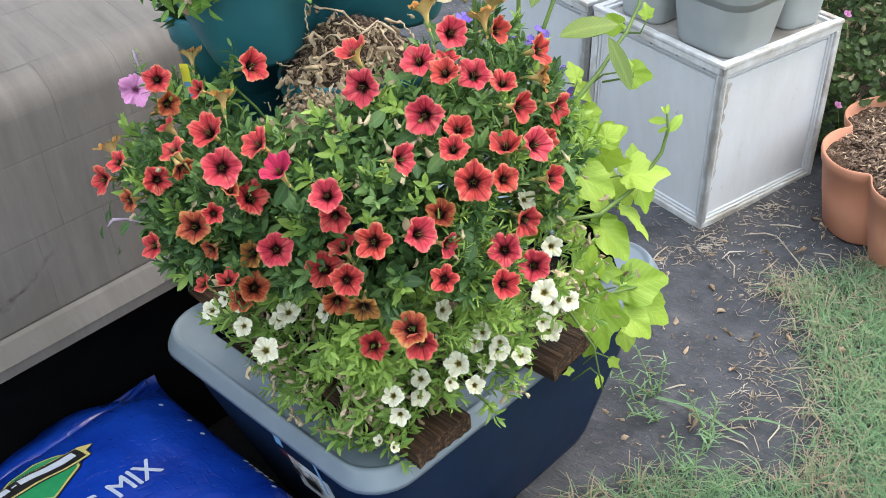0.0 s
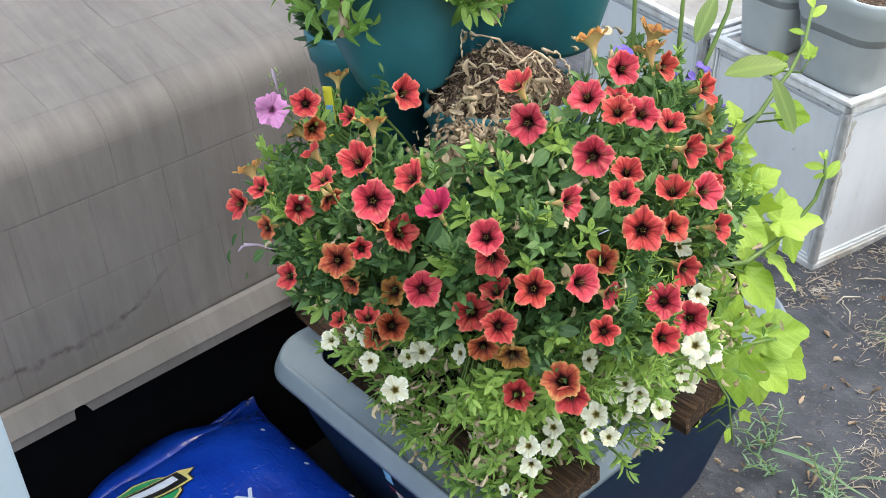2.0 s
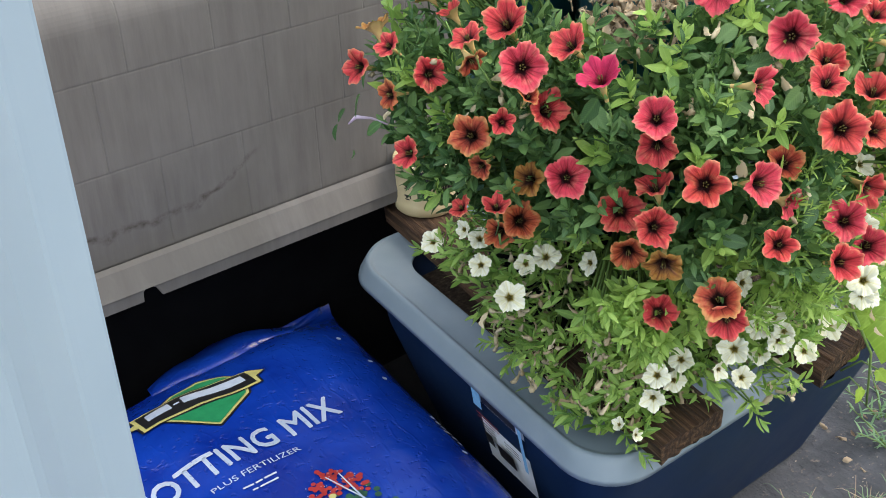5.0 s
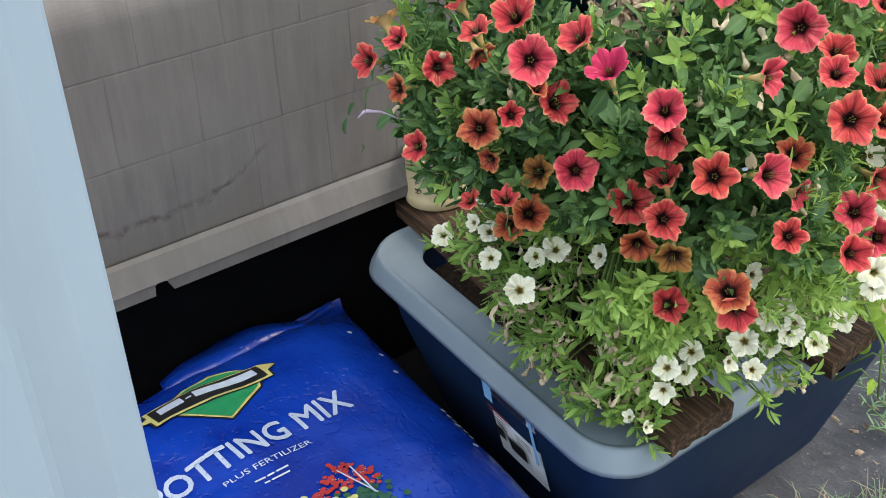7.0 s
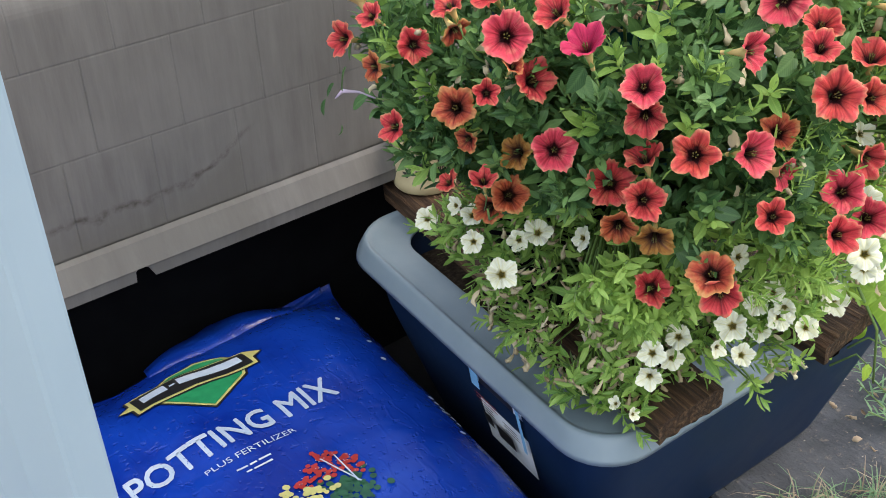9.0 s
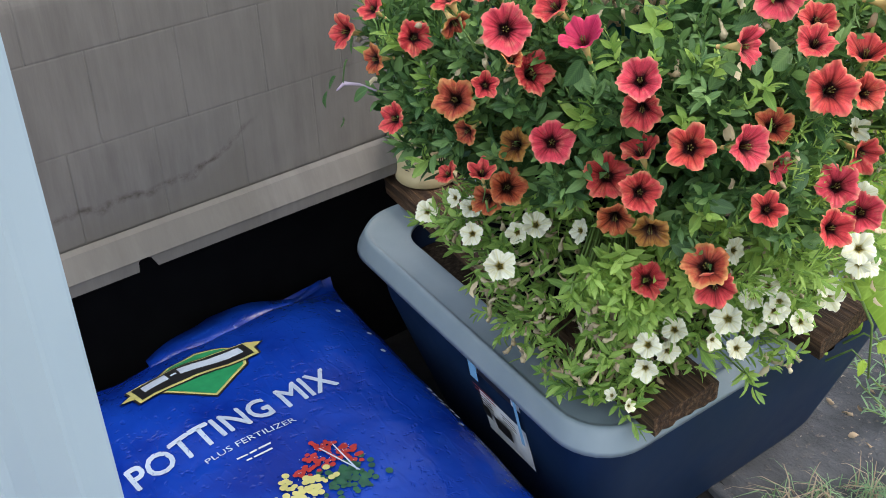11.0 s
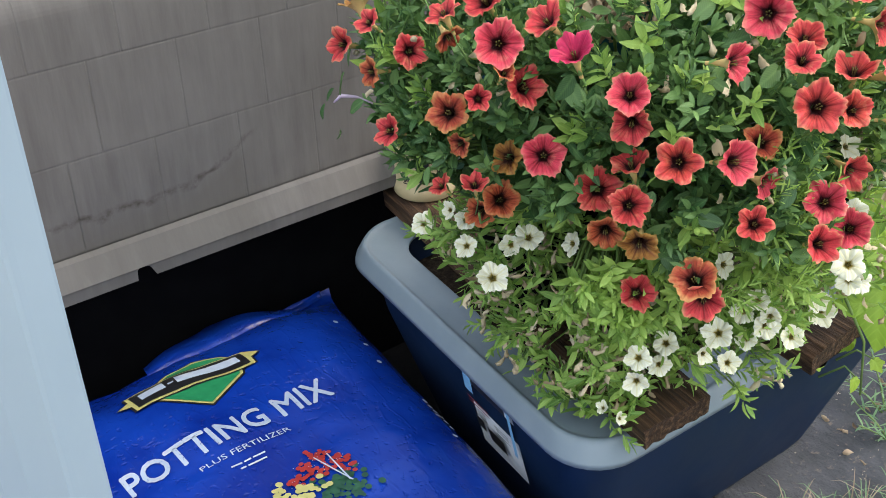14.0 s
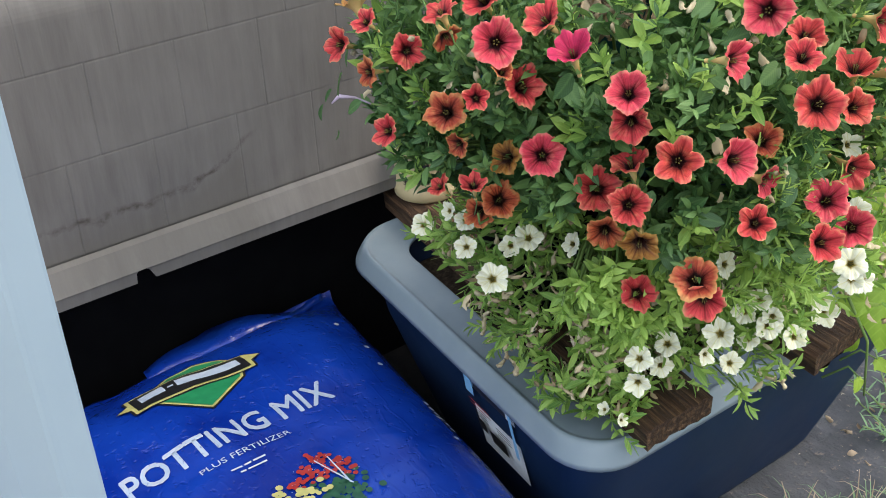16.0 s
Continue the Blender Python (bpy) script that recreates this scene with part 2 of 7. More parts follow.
def white_paint():
    m, nt, s = mat("chalky_white_paint", (0.68, 0.7, 0.72), 0.5, spec=0.4)
    v = world_coords(nt)
    dirt = noise_tex(nt, world_coords(nt, (1, 1, 0.35)), 16, 6, 0.7)
    spots = noise_tex(nt, v, 55, 3)
    col = ramp(nt, dirt, [(0.36, (0.63, 0.65, 0.69)), (0.66, (0.57, 0.585, 0.61)), (0.85, (0.34, 0.31, 0.275))])
    col = mixc(nt, ramp(nt, spots, [(0.68, (0, 0, 0)), (0.78, (0.7, 0.7, 0.7))]), col, (0.36, 0.33, 0.3))
    nt.links.new(col, s.inputs["Base Color"])
    bump(nt, s, dirt, 0.12, 0.001)
    return m


def plastic(name, a, b, rough, scale=25, scratch=0.15, spec=0.45):
    m, nt, s = mat(name, a, rough, spec=spec)
    v = world_coords(nt)
    n1, n2 = noise_tex(nt, v, scale, 4), noise_tex(nt, world_coords(nt, (1, 1, 0.2)), scale * 4, 3)
    col = mixc(nt, ramp(nt, n1, [(0.35, (0, 0, 0)), (0.75, (1, 1, 1))]), a, b)
    nt.links.new(col, s.inputs["Base Color"])
    nt.links.new(math_node(nt, "ADD", rough - 0.08, math_node(nt, "MULTIPLY", n1, 0.2)), s.inputs["Roughness"])
    bump(nt, s, n2, scratch, 0.0006)
    return m


def soil_material(name, a, b, c):
    m, nt, s = mat(name, a, 0.95, spec=0.15)
    v = world_coords(nt)
    n1, n2 = noise_tex(nt, v, 140, 6, 0.75), noise_tex(nt, v, 38, 4)
    col = ramp(nt, n1, [(0.38, a), (0.52, b), (0.66, c)])
    nt.links.new(mixc(nt, n2, col, a), s.inputs["Base Color"])
    bump(nt, s, math_node(nt, "ADD", n1, n2), 0.9, 0.008)
    return m


def film():
    """Glossy printed plastic film of the bag, with small dents."""
    m, nt, s = mat("blue_bag_film", (0.006, 0.03, 0.36), 0.24, spec=0.5)
    v = world_coords(nt)
    n1, n2 = noise_tex(nt, v, 11, 3), noise_tex(nt, v, 120, 2, 0.5)
    col = ramp(nt, n1, [(0.3, (0.003, 0.02, 0.225)), (0.7, (0.007, 0.045, 0.36))])
    nt.links.new(col, s.inputs["Base Color"])
    # broad slack, long diagonal creases, small scattered pits
    crease = ramp(nt, noise_tex(nt, world_coords(nt, (1.0, 0.3, 0.3)), 30, 2, 0.5), [(0.46, (0, 0, 0)), (0.5, (1, 1, 1)), (0.54, (0, 0, 0))])
    pits = ramp(nt, n2, [(0.6, (0, 0, 0)), (0.7, (1, 1, 1))])
    h = math_node(nt, "ADD", math_node(nt, "MULTIPLY", n1, 3.0), math_node(nt, "MULTIPLY", crease, 0.16))
    bump(nt, s, math_node(nt, "SUBTRACT", h, math_node(nt, "MULTIPLY", pits, 0.5)), 0.5, 0.003)
    return m


M_GROUND, M_RESIN, M_WOOD, M_WHITE = fabric_ground(), resin(), wood(), white_paint()
# near-zero colour: shade under the box lip and mound is put into it
M_BLACK = plastic("shade_black_plastic", (0.002, 0.002, 0.0028), (0.0042, 0.0042, 0.005), 0.8, spec=0.05)
M_LID = plastic("grey_blue_lid_plastic", (0.165, 0.207, 0.25), (0.195, 0.238, 0.28), 0.42, 18)
M_TUB = plastic("navy_tub_plastic", (0.004, 0.014, 0.042), (0.005, 0.018, 0.054), 0.5, 18, spec=0.25)
M_TEAL = plastic("teal_planter_plastic", (0.02, 0.118, 0.145), (0.032, 0.16, 0.195), 0.38, 12)
M_TERRA = plastic("terracotta_plastic", (0.47, 0.2, 0.125), (0.53, 0.245, 0.155), 0.55, 14)
M_GREYPOT = plastic("grey_pot_plastic", (0.38, 0.41, 0.42), (0.44, 0.47, 0.48), 0.5, 14)
M_DOOR = plastic("pale_blue_white_vinyl", (0.235, 0.31, 0.392), (0.26, 0.335, 0.415), 0.4, 6, 0.05)
M_GRIMY = varied("grimy_white_paint", (0.27, 0.26, 0.245), (0.36, 0.355, 0.35), 0.75, 30, 140, 0.4, c=(0.15, 0.135, 0.12))
M_SCUFFED = varied("scuffed_white_paint", (0.66, 0.675, 0.7), (0.5, 0.495, 0.485), 0.65, 45, 160, 0.5, c=(0.27, 0.24, 0.21))
M_FLAKED = varied("flaked_paint", (0.5, 0.49, 0.47), (0.33, 0.29, 0.25), 0.75, 60, 220, 0.6, c=(0.2, 0.16, 0.125))
M_STEEL = mat("screw_steel", (0.6, 0.6, 0.58), 0.3, 1.0)[0]
M_FILM = film()
M_INK_W = varied("white_print", (0.52, 0.57, 0.66), (0.4, 0.46, 0.58), 0.4, 60, 200, 0.1)
def worn_ink():
    """White print rubbed through to the blue film in specks."""
    m, nt, s = mat("worn_white_print", (0.62, 0.66, 0.74), 0.4)
    v = world_coords(nt)
    col = mixc(nt, noise_tex(nt, v, 40, 3), (0.46, 0.52, 0.62), (0.34, 0.41, 0.53))
    col = mixc(nt, ramp(nt, noise_tex(nt, v, 260, 4, 0.7), [(0.6, (0, 0, 0)), (0.68, (0.85, 0.85, 0.85))]), col, (0.02, 0.05, 0.3))
    nt.links.new(col, s.inputs["Base Color"])
    return m


M_INK_WORN = worn_ink()
M_INK_G = varied("green_print", (0.03, 0.26, 0.1), (0.02, 0.2, 0.08), 0.4, 70, 120, 0.2)
M_INK_Y = varied("pale_gold_print", (0.55, 0.5, 0.18), (0.45, 0.42, 0.16), 0.4, 60, 200, 0.1)
M_INK_K = varied("black_print", (0.01, 0.01, 0.012), (0.02, 0.02, 0.022), 0.35, 60, 200, 0.1)
M_INK_R = varied("red_print", (0.4, 0.035, 0.03), (0.3, 0.02, 0.018), 0.4, 90, 200, 0.1)
M_INK_L = varied("dark_leaf_print", (0.03, 0.11, 0.05), (0.015, 0.06, 0.04), 0.4, 90, 200, 0.1)
M_PAPER = varied("sticker_paper", (0.76, 0.79, 0.84), (0.68, 0.72, 0.78), 0.5, 60, 200, 0.1)
M_BLUE_INK = varied("pale_blue_print", (0.16, 0.36, 0.62), (0.2, 0.42, 0.66), 0.5, 60, 200, 0.1)
M_CREAM = varied("cream_tub_plastic", (0.52, 0.44, 0.27), (0.42, 0.34, 0.2), 0.45, 20, 100, 0.1)
M_SOIL = soil_material("potting_soil", (0.03, 0.022, 0.017), (0.085, 0.06, 0.045), (0.2, 0.15, 0.11))
M_DRYSOIL = soil_material("dry_brown_soil", (0.045, 0.03, 0.022), (0.16, 0.108, 0.076), (0.37, 0.285, 0.21))
M_BARK = leaf_material("bark_chip", (0.25, 0.17, 0.125), (0.05, 0.033, 0.024), 0.9, 0.0, thin=0.0)
M_DRYSTEM = varied("dry_stem", (0.56, 0.46, 0.33), (0.27, 0.2, 0.13), 0.85, 90, 260, 0.5)
M_STRAW = varied("straw_litter", (0.46, 0.4, 0.32), (0.25, 0.2, 0.15), 0.85, 60, 200, 0.3, c=(0.55, 0.5, 0.43))
M_LEAF = leaf_material("petunia_leaf", (0.265, 0.43, 0.13), (0.04, 0.105, 0.03), vein=0.045, thin=0.3)
M_LEAF2 = leaf_material("trailing_petunia_leaf", (0.47, 0.65, 0.155), (0.12, 0.255, 0.045), vein=0.06, thin=0.35)
M_LIME = leaf_material("lime_leaf", (0.36, 0.5, 0.06), (0.2, 0.34, 0.026), 0.5, 0.07, 14.0, 0.25)
M_OLIVE = leaf_material("olive_green_leaf", (0.26, 0.34, 0.07), (0.12, 0.2, 0.05), 0.5, 0.1)
M_DARKLEAF = leaf_material("dark_narrow_leaf", (0.07, 0.13, 0.04), (0.03, 0.07, 0.025), 0.5, 0.1)
M_IVY = leaf_material("ivy_leaf", (0.085, 0.145, 0.035), (0.015, 0.038, 0.011), 0.5, 0.1)
M_GRASS = leaf_material("grass_blade", (0.28, 0.44, 0.23), (0.09, 0.2, 0.1), 0.6, 0.0, 6.0)
M_DRYGRASS = leaf_material("dry_grass_blade", (0.56, 0.48, 0.37), (0.33, 0.25, 0.18), 0.8, 0.0, 6.0)
M_DEADPALE = leaf_material("dry_petal", (0.74, 0.65, 0.46), (0.36, 0.27, 0.16), 0.8, 0.0, thin=0.2)
M_DEAD = leaf_material("withered_petal", (0.56, 0.44, 0.31), (0.2, 0.13, 0.08), 0.8, 0.0, thin=0.2)
M_CRISP = leaf_material("crisp_brown_leaf", (0.6, 0.475, 0.33), (0.2, 0.14, 0.085), 0.85, 0.0, thin=0.15)
M_STEM = varied("green_stem", (0.16, 0.24, 0.06), (0.1, 0.17, 0.04), 0.6, 60, 200, 0.2)
M_REDPETAL = petal_material("coral_red_petal", (0.68, 0.33, 0.17), (0.61, 0.05, 0.064), (0.022, 0.003, 0.005), (0.19, 0.006, 0.01), 0.25, 0.9, (0.58, 0.074, 0.048))
M_PINKPETAL = petal_material("pink_red_petal", (0.68, 0.3, 0.2), (0.65, 0.056, 0.096), (0.03, 0.004, 0.007), (0.25, 0.01, 0.02), 0.23, 0.91)
M_RUSTPETAL = petal_material("rusty_orange_petal", (0.6, 0.34, 0.12), (0.5, 0.098, 0.04), (0.014, 0.002, 0.002), (0.16, 0.01, 0.008), 0.29, 0.84, (0.44, 0.062, 0.042))
M_MAGENTA = petal_material("magenta_petal", (0.6, 0.16, 0.16), (0.56, 0.022, 0.1), (0.16, 0.006, 0.025), (0.34, 0.01, 0.055), 0.18, 0.95)
M_GOLDPETAL = petal_material("golden_rust_petal", (0.5, 0.32, 0.09), (0.4, 0.17, 0.035), (0.03, 0.006, 0.005), (0.14, 0.022, 0.01), 0.33, 0.85)
M_WHITEPETAL = petal_material("cream_white_petal", (0.84, 0.83, 0.74), (0.83, 0.815, 0.68), (0.3, 0.23, 0.03), (0.76, 0.71, 0.38), 0.15, 0.95, None, 0.3, 0.15)
M_PURPLEPETAL = petal_material("mauve_petal", (0.84, 0.44, 0.74), (0.82, 0.36, 0.68), (0.6, 0.16, 0.46), (0.74, 0.28, 0.6), 0.13, 0.95)
M_TUBE_R = varied("ochre_flower_tube", (0.6, 0.45, 0.17), (0.58, 0.33, 0.14), 0.55, 60, 200, 0.2)
M_TUBE_W = varied("pale_flower_tube", (0.66, 0.64, 0.4), (0.5, 0.52, 0.25), 0.55, 60, 200, 0.2)
M_TUBE_P = varied("mauve_flower_tube", (0.5, 0.38, 0.5), (0.42, 0.34, 0.42), 0.55, 60, 200, 0.2)
M_STAMEN = varied("dark_stamen", (0.2, 0.17, 0.03), (0.05, 0.04, 0.015), 0.6, 300, 400, 0.2)
M_GLASS = mat("panel_glass", (0.02, 0.03, 0.05), 0.08, spec=0.8)[0]
M_TAG_Y = varied("yellow_tag", (0.75, 0.66, 0.05), (0.68, 0.6, 0.05), 0.5, 40, 150, 0.1)


# ---- building helpers ----
def mesh_object(name, verts, faces, material, parent=None, uvs=None, smooth=True, label=""):
    me = bpy.data.meshes.new(name)
    me.from_pydata([tuple(map(float, v)) for v in verts], [], [tuple(map(int, f)) for f in faces])
    if uvs is not None:
        layer = me.uv_layers.new(name="UVMap")
        idx = np.empty(len(me.loops), dtype=np.int32)
        me.loops.foreach_get("vertex_index", idx)
        layer.data.foreach_set("uv", np.asarray(uvs, dtype=np.float32)[idx].ravel())
    if smooth:
        me.polygons.foreach_set("use_smooth", [True] * len(me.polygons))
    me.materials.append(material)
    me.update()
    ob = new(name, me)
    if parent:
        ob.parent = parent
    if label:
        tagged(ob, label)
    return ob


def part(name, bm, material, parent=None, label="", smooth=False):
    me = bpy.data.meshes.new(name)
    bm.normal_update()
    bm.to_mesh(me)
    bm.free()
    if smooth:
        me.polygons.foreach_set("use_smooth", [True] * len(me.polygons))
    me.materials.append(material)
    ob = new(name, me)
    if parent:
        ob.parent = parent
    if label:
        tagged(ob, label)
    return ob


def share(name, me, parent, m):
    ob = new(name, me)
    ob.parent = parent
    ob.matrix_basis = m
    return ob


def thing(name, label, category, at=(0, 0, 0), group="", kind="", yaw=0.0):
    e = new(name)
    e.empty_display_size = 0.05
    e.matrix_basis = pose(*at, 0, 0, yaw)
    return tagged(e, label, category, group, kind)


def box_bm(x0, x1, y0, y1, z0, z1, bevel=0.003, segs=2):
    bm = bmesh.new()
    bmesh.ops.create_cube(bm, size=1.0)
    for v in bm.verts:
        v.co = Vector((x0 + (v.co.x + 0.5) * (x1 - x0), y0 + (v.co.y + 0.5) * (y1 - y0), z0 + (v.co.z + 0.5) * (z1 - z0)))
    if bevel:
        bmesh.ops.bevel(bm, geom=bm.edges[:], offset=bevel, segments=segs, affect="EDGES", profile=0.6)
    return bm


def rounded_rect(w, d, r, n=8):
    """Ring of points round a rectangle centred on the origin."""
    pts = []
    for cx, cy, a0 in ((w / 2 - r, d / 2 - r, 0), (-w / 2 + r, d / 2 - r, 90), (-w / 2 + r, -d / 2 + r, 180), (w / 2 - r, -d / 2 + r, 270)):
        for i in range(n + 1):
            a = radians(a0 + 90 * i / n)
            pts.append((cx + r * math.cos(a), cy + r * math.sin(a)))
    return np.array(pts)


def loft(rings, close_first=False, close_last=False):
    n = len(rings[0])
    verts = np.concatenate([np.asarray(r, float) for r in rings])
    faces = []
    for k in range(len(rings) - 1):
        for i in range(n):
            j = (i + 1) % n
            faces.append((k * n + i, k * n + j, (k + 1) * n + j, (k + 1) * n + i))
    if close_first:
        faces.append(tuple(range(n - 1, -1, -1)))
    if close_last:
        faces.append(tuple(range((len(rings) - 1) * n, len(rings) * n)))
    return verts, faces


def at_height(ring, z):
    return np.column_stack([ring, np.full(len(ring), z)])


def tube(points, radii, sides=6):
    """A tapering tube along points: verts and faces."""
    pts = [Vector(p) for p in points]
    rings = []
    side = Vector((0.31, 0.95, 0.1))
    for i, p in enumerate(pts):
        t = (pts[min(i + 1, len(pts) - 1)] - pts[max(i - 1, 0)]).normalized()
        a = t.cross(side).normalized()
        b = t.cross(a)
        r = radii[i] if isinstance(radii, (list, tuple)) else radii
        rings.append([tuple(p + r * (math.cos(k * math.tau / sides) * a + math.sin(k * math.tau / sides) * b)) for k in range(sides)])
    return loft(rings, True, True)


class Pile:
    """Gathers many small pieces into one mesh."""

    def __init__(self):
        self.v, self.f, self.uv, self.n = [], [], [], 0

    def add(self, verts, faces, uv=None):
        verts = np.asarray(verts, float)
        self.v.append(verts)
        self.f.extend(tuple(i + self.n for i in f) for f in faces)
        self.uv.append(np.zeros((len(verts), 2)) + 0.2 if uv is None else np.asarray(uv, float))
        self.n += len(verts)

    def make(self, name, material, parent=None, smooth=True, label=""):
        return mesh_object(name, np.concatenate(self.v), self.f, material, parent, np.concatenate(self.uv), smooth, label)


def leaf_shape(length, width, n=5, fold=0.25, droop=0.3, point=1.0, belly=0.45, wave=0.0, rng=random):
    """A pointed oval leaf along +y from the origin, folded along its rib and drooping: verts, faces, uv."""
    v, uv, f = [], [], []
    for i in range(n + 1):
        s = i / n
        w = width * 0.5 * (math.sin(math.pi * s ** (math.log(0.5) / math.log(belly))) ** (0.8 * point)) if 0 < s < 1 else 0.0004
        y, z = length * s, -droop * length * s * s
        wv = wave * width * math.sin(s * 9 + rng.random() * 6)
        v += [(-w, y, z + fold * w + wv), (0, y, z), (w, y, z + fold * w - wv)]
        uv += [(0.5 - 0.5 * w / width * 2, s), (0.5, s), (0.5 + 0.5 * w / width * 2, s)]
        if i:
            a = 3 * (i - 1)
            f += [(a, a + 1, a + 4, a + 3), (a + 1, a + 2, a + 5, a + 4)]
    return np.array(v), f, np.array(uv)


def aim(direction, up=(0, 0, 1), spin=0.0):
    """Rotation that takes +z to direction."""
    q = Vector(direction).normalized().to_track_quat("Z", "Y")
    return q.to_matrix().to_4x4() @ Matrix.Rotation(spin, 4, "Z")


def placed(verts, m):
    a = np.array(m)
    return verts @ a[:3, :3].T + a[:3, 3]


def leaf_matrix(p, along, normal):
    """Leaf at p whose length runs along the direction along and whose upper side looks to normal."""
    y = Vector(along).normalized()
    z = Vector(normal)
    z = (z - z.dot(y) * y).normalized()
    x = y.cross(z)
    m = Matrix((x, y, z)).transposed().to_4x4()
    m.translation = Vector(p)
    return m


# ---- ground ----
def ground_height(x, y):
    bank = max(0.0, min(1.0, (x - 1.35) / 0.4))
    rise = 0.149 * max(0.0, min(y, 2.6) - 1.19) * bank * bank * (3 - 2 * bank)
    return rise + 0.005 * noise.noise((x * 5, y * 5, 0)) + 0.003 * noise.noise((x * 17, y * 17, 3))


def make_ground():
    xs = np.concatenate([[-60, -20, -6, -2], np.arange(-0.8, 2.9, 0.04), [3.5, 5, 9, 25, 60]])
    ys = np.concatenate([[-60, -20, -6, -2], np.arange(-0.4, 2.6, 0.04), [3.2, 5, 9, 25, 60]])
    v = [(x, y, ground_height(x, y)) for y in ys for x in xs]
    n = len(xs)
    f = [(j * n + i, j * n + i + 1, (j + 1) * n + i + 1, (j + 1) * n + i) for j in range(len(ys) - 1) for i in range(n - 1)]
    g = mesh_object("ground", v, f, M_GROUND)
    return tagged(g, "ground under black landscape fabric with dust and dry soil", "ground", kind="structure")


make_ground()


# ---- grey storage box with moulded shingles ----
FACE_Y, ROOF = 1.362, radians(20)


def box_profile():
    """Outline of the moulded lid in (y, z), from the lip upward and back over the roof."""
    pts = [(FACE_Y, 0.416), (FACE_Y + 0.006, 0.70)]
    c = (FACE_Y + 0.066, 0.70)
    for i in range(1, 25):
        a = math.pi - (math.pi / 2 - ROOF) * i / 24
        pts.append((c[0] + 0.06 * math.cos(a), c[1] + 0.06 * math.sin(a)))
    y, z = pts[-1]
    for d in (0.12, 0.24, 0.36, 0.48, 0.6):
        pts.append((y + d * math.cos(ROOF), z + d * math.sin(ROOF)))
    return np.array(pts)


PROFILE = box_profile()
ARC = np.concatenate([[0], np.cumsum(np.hypot(*np.diff(PROFILE, axis=0).T))])


def on_profile(s):
    y, z = np.interp(s, ARC, PROFILE[:, 0]), np.interp(s, ARC, PROFILE[:, 1])
    e = 0.004
    dy = np.interp(s + e, ARC, PROFILE[:, 0]) - np.interp(s - e, ARC, PROFILE[:, 0])
    dz = np.interp(s + e, ARC, PROFILE[:, 1]) - np.interp(s - e, ARC, PROFILE[:, 1])
    k = math.hypot(dy, dz) or 1
    return y, z, -dz / k, dy / k


def make_deck_box(x0=-0.62, x1=1.12):
    root = thing("storage_box", "weathered grey resin storage box with moulded shingle lid", "storage box", (0, 0, 0))
    # lid shell behind the shingles
    s_all = np.concatenate([np.linspace(0, ARC[1], 4), ARC[2:]])
    v, f = [], []
    for s in s_all:
        y, z, ny, nz = on_profile(s)
        for x in (x0, x1):
            v.append((x, y - 0.0008 * ny, z - 0.0008 * nz))
    for k in range(len(s_all) - 1):
        f.append((2 * k, 2 * k + 1, 2 * k + 3, 2 * k + 2))
    n = len(v)
    v += [(x0, 1.99, 0.425), (x1, 1.99, 0.425)]
    last = n - 2
    f += [(last, last + 1, n + 1, n), tuple([2 * k for k in range(n // 2)] + [n]), tuple([n + 1] + [2 * k + 1 for k in reversed(range(n // 2))])]
    mesh_object("lid_shell", v, f, M_RESIN, root, smooth=False)
    # lip: sloping ledge and a drip edge with a notch
    ledge = [(x, y, z) for x in (x0, x1) for y, z in ((FACE_Y - 0.003, 0.422), (FACE_Y - 0.010, 0.418), (1.339, 0.396), (1.336, 0.391), (1.342, 0.389), (FACE_Y, 0.412))]
    m = 6
    faces = [(i, (i + 1) % m, m + (i + 1) % m, m + i) for i in range(m)]
    mesh_object("lip_ledge", ledge, faces + [tuple(range(m)), tuple(range(2 * m - 1, m - 1, -1))], M_RESIN, root, smooth=False)
    a, b = 0.287, 0.312
    outline = [(x0, 0.374), (a, 0.374), (a + 0.001, 0.3875), (a + 0.004, 0.390), (b - 0.011, 0.390), (b - 0.007, 0.3875), (b, 0.374), (x1, 0.374), (x1, 0.392), (x0, 0.392)]
    k = len(outline)
    v = [(x, 1.3375, z) for x, z in outline] + [(x, 1.3415, z) for x, z in outline]
    f = [tuple(range(k)), tuple(range(2 * k - 1, k - 1, -1))] + [(i, k + i, k + (i + 1) % k, (i + 1) % k) for i in range(k)]
    mesh_object("drip_edge", v, f, M_RESIN, root, smooth=False)
    # the deep shade under the lip is in this part's near-black colour
    part("lower_body", box_bm(x0 + 0.03, x1 - 0.03, 1.458, 1.97, 0.0, 0.424, 0.006), M_BLACK, root, "black lower body, deep shade put into its colour")
    root.matrix_basis = Matrix.Translation((0.22, 1.34, 0)) @ Matrix.Rotation(math.atan(0.072), 4, "Z") @ Matrix.Translation((-0.22, -1.34, 0))
    return root


deck = make_deck_box()


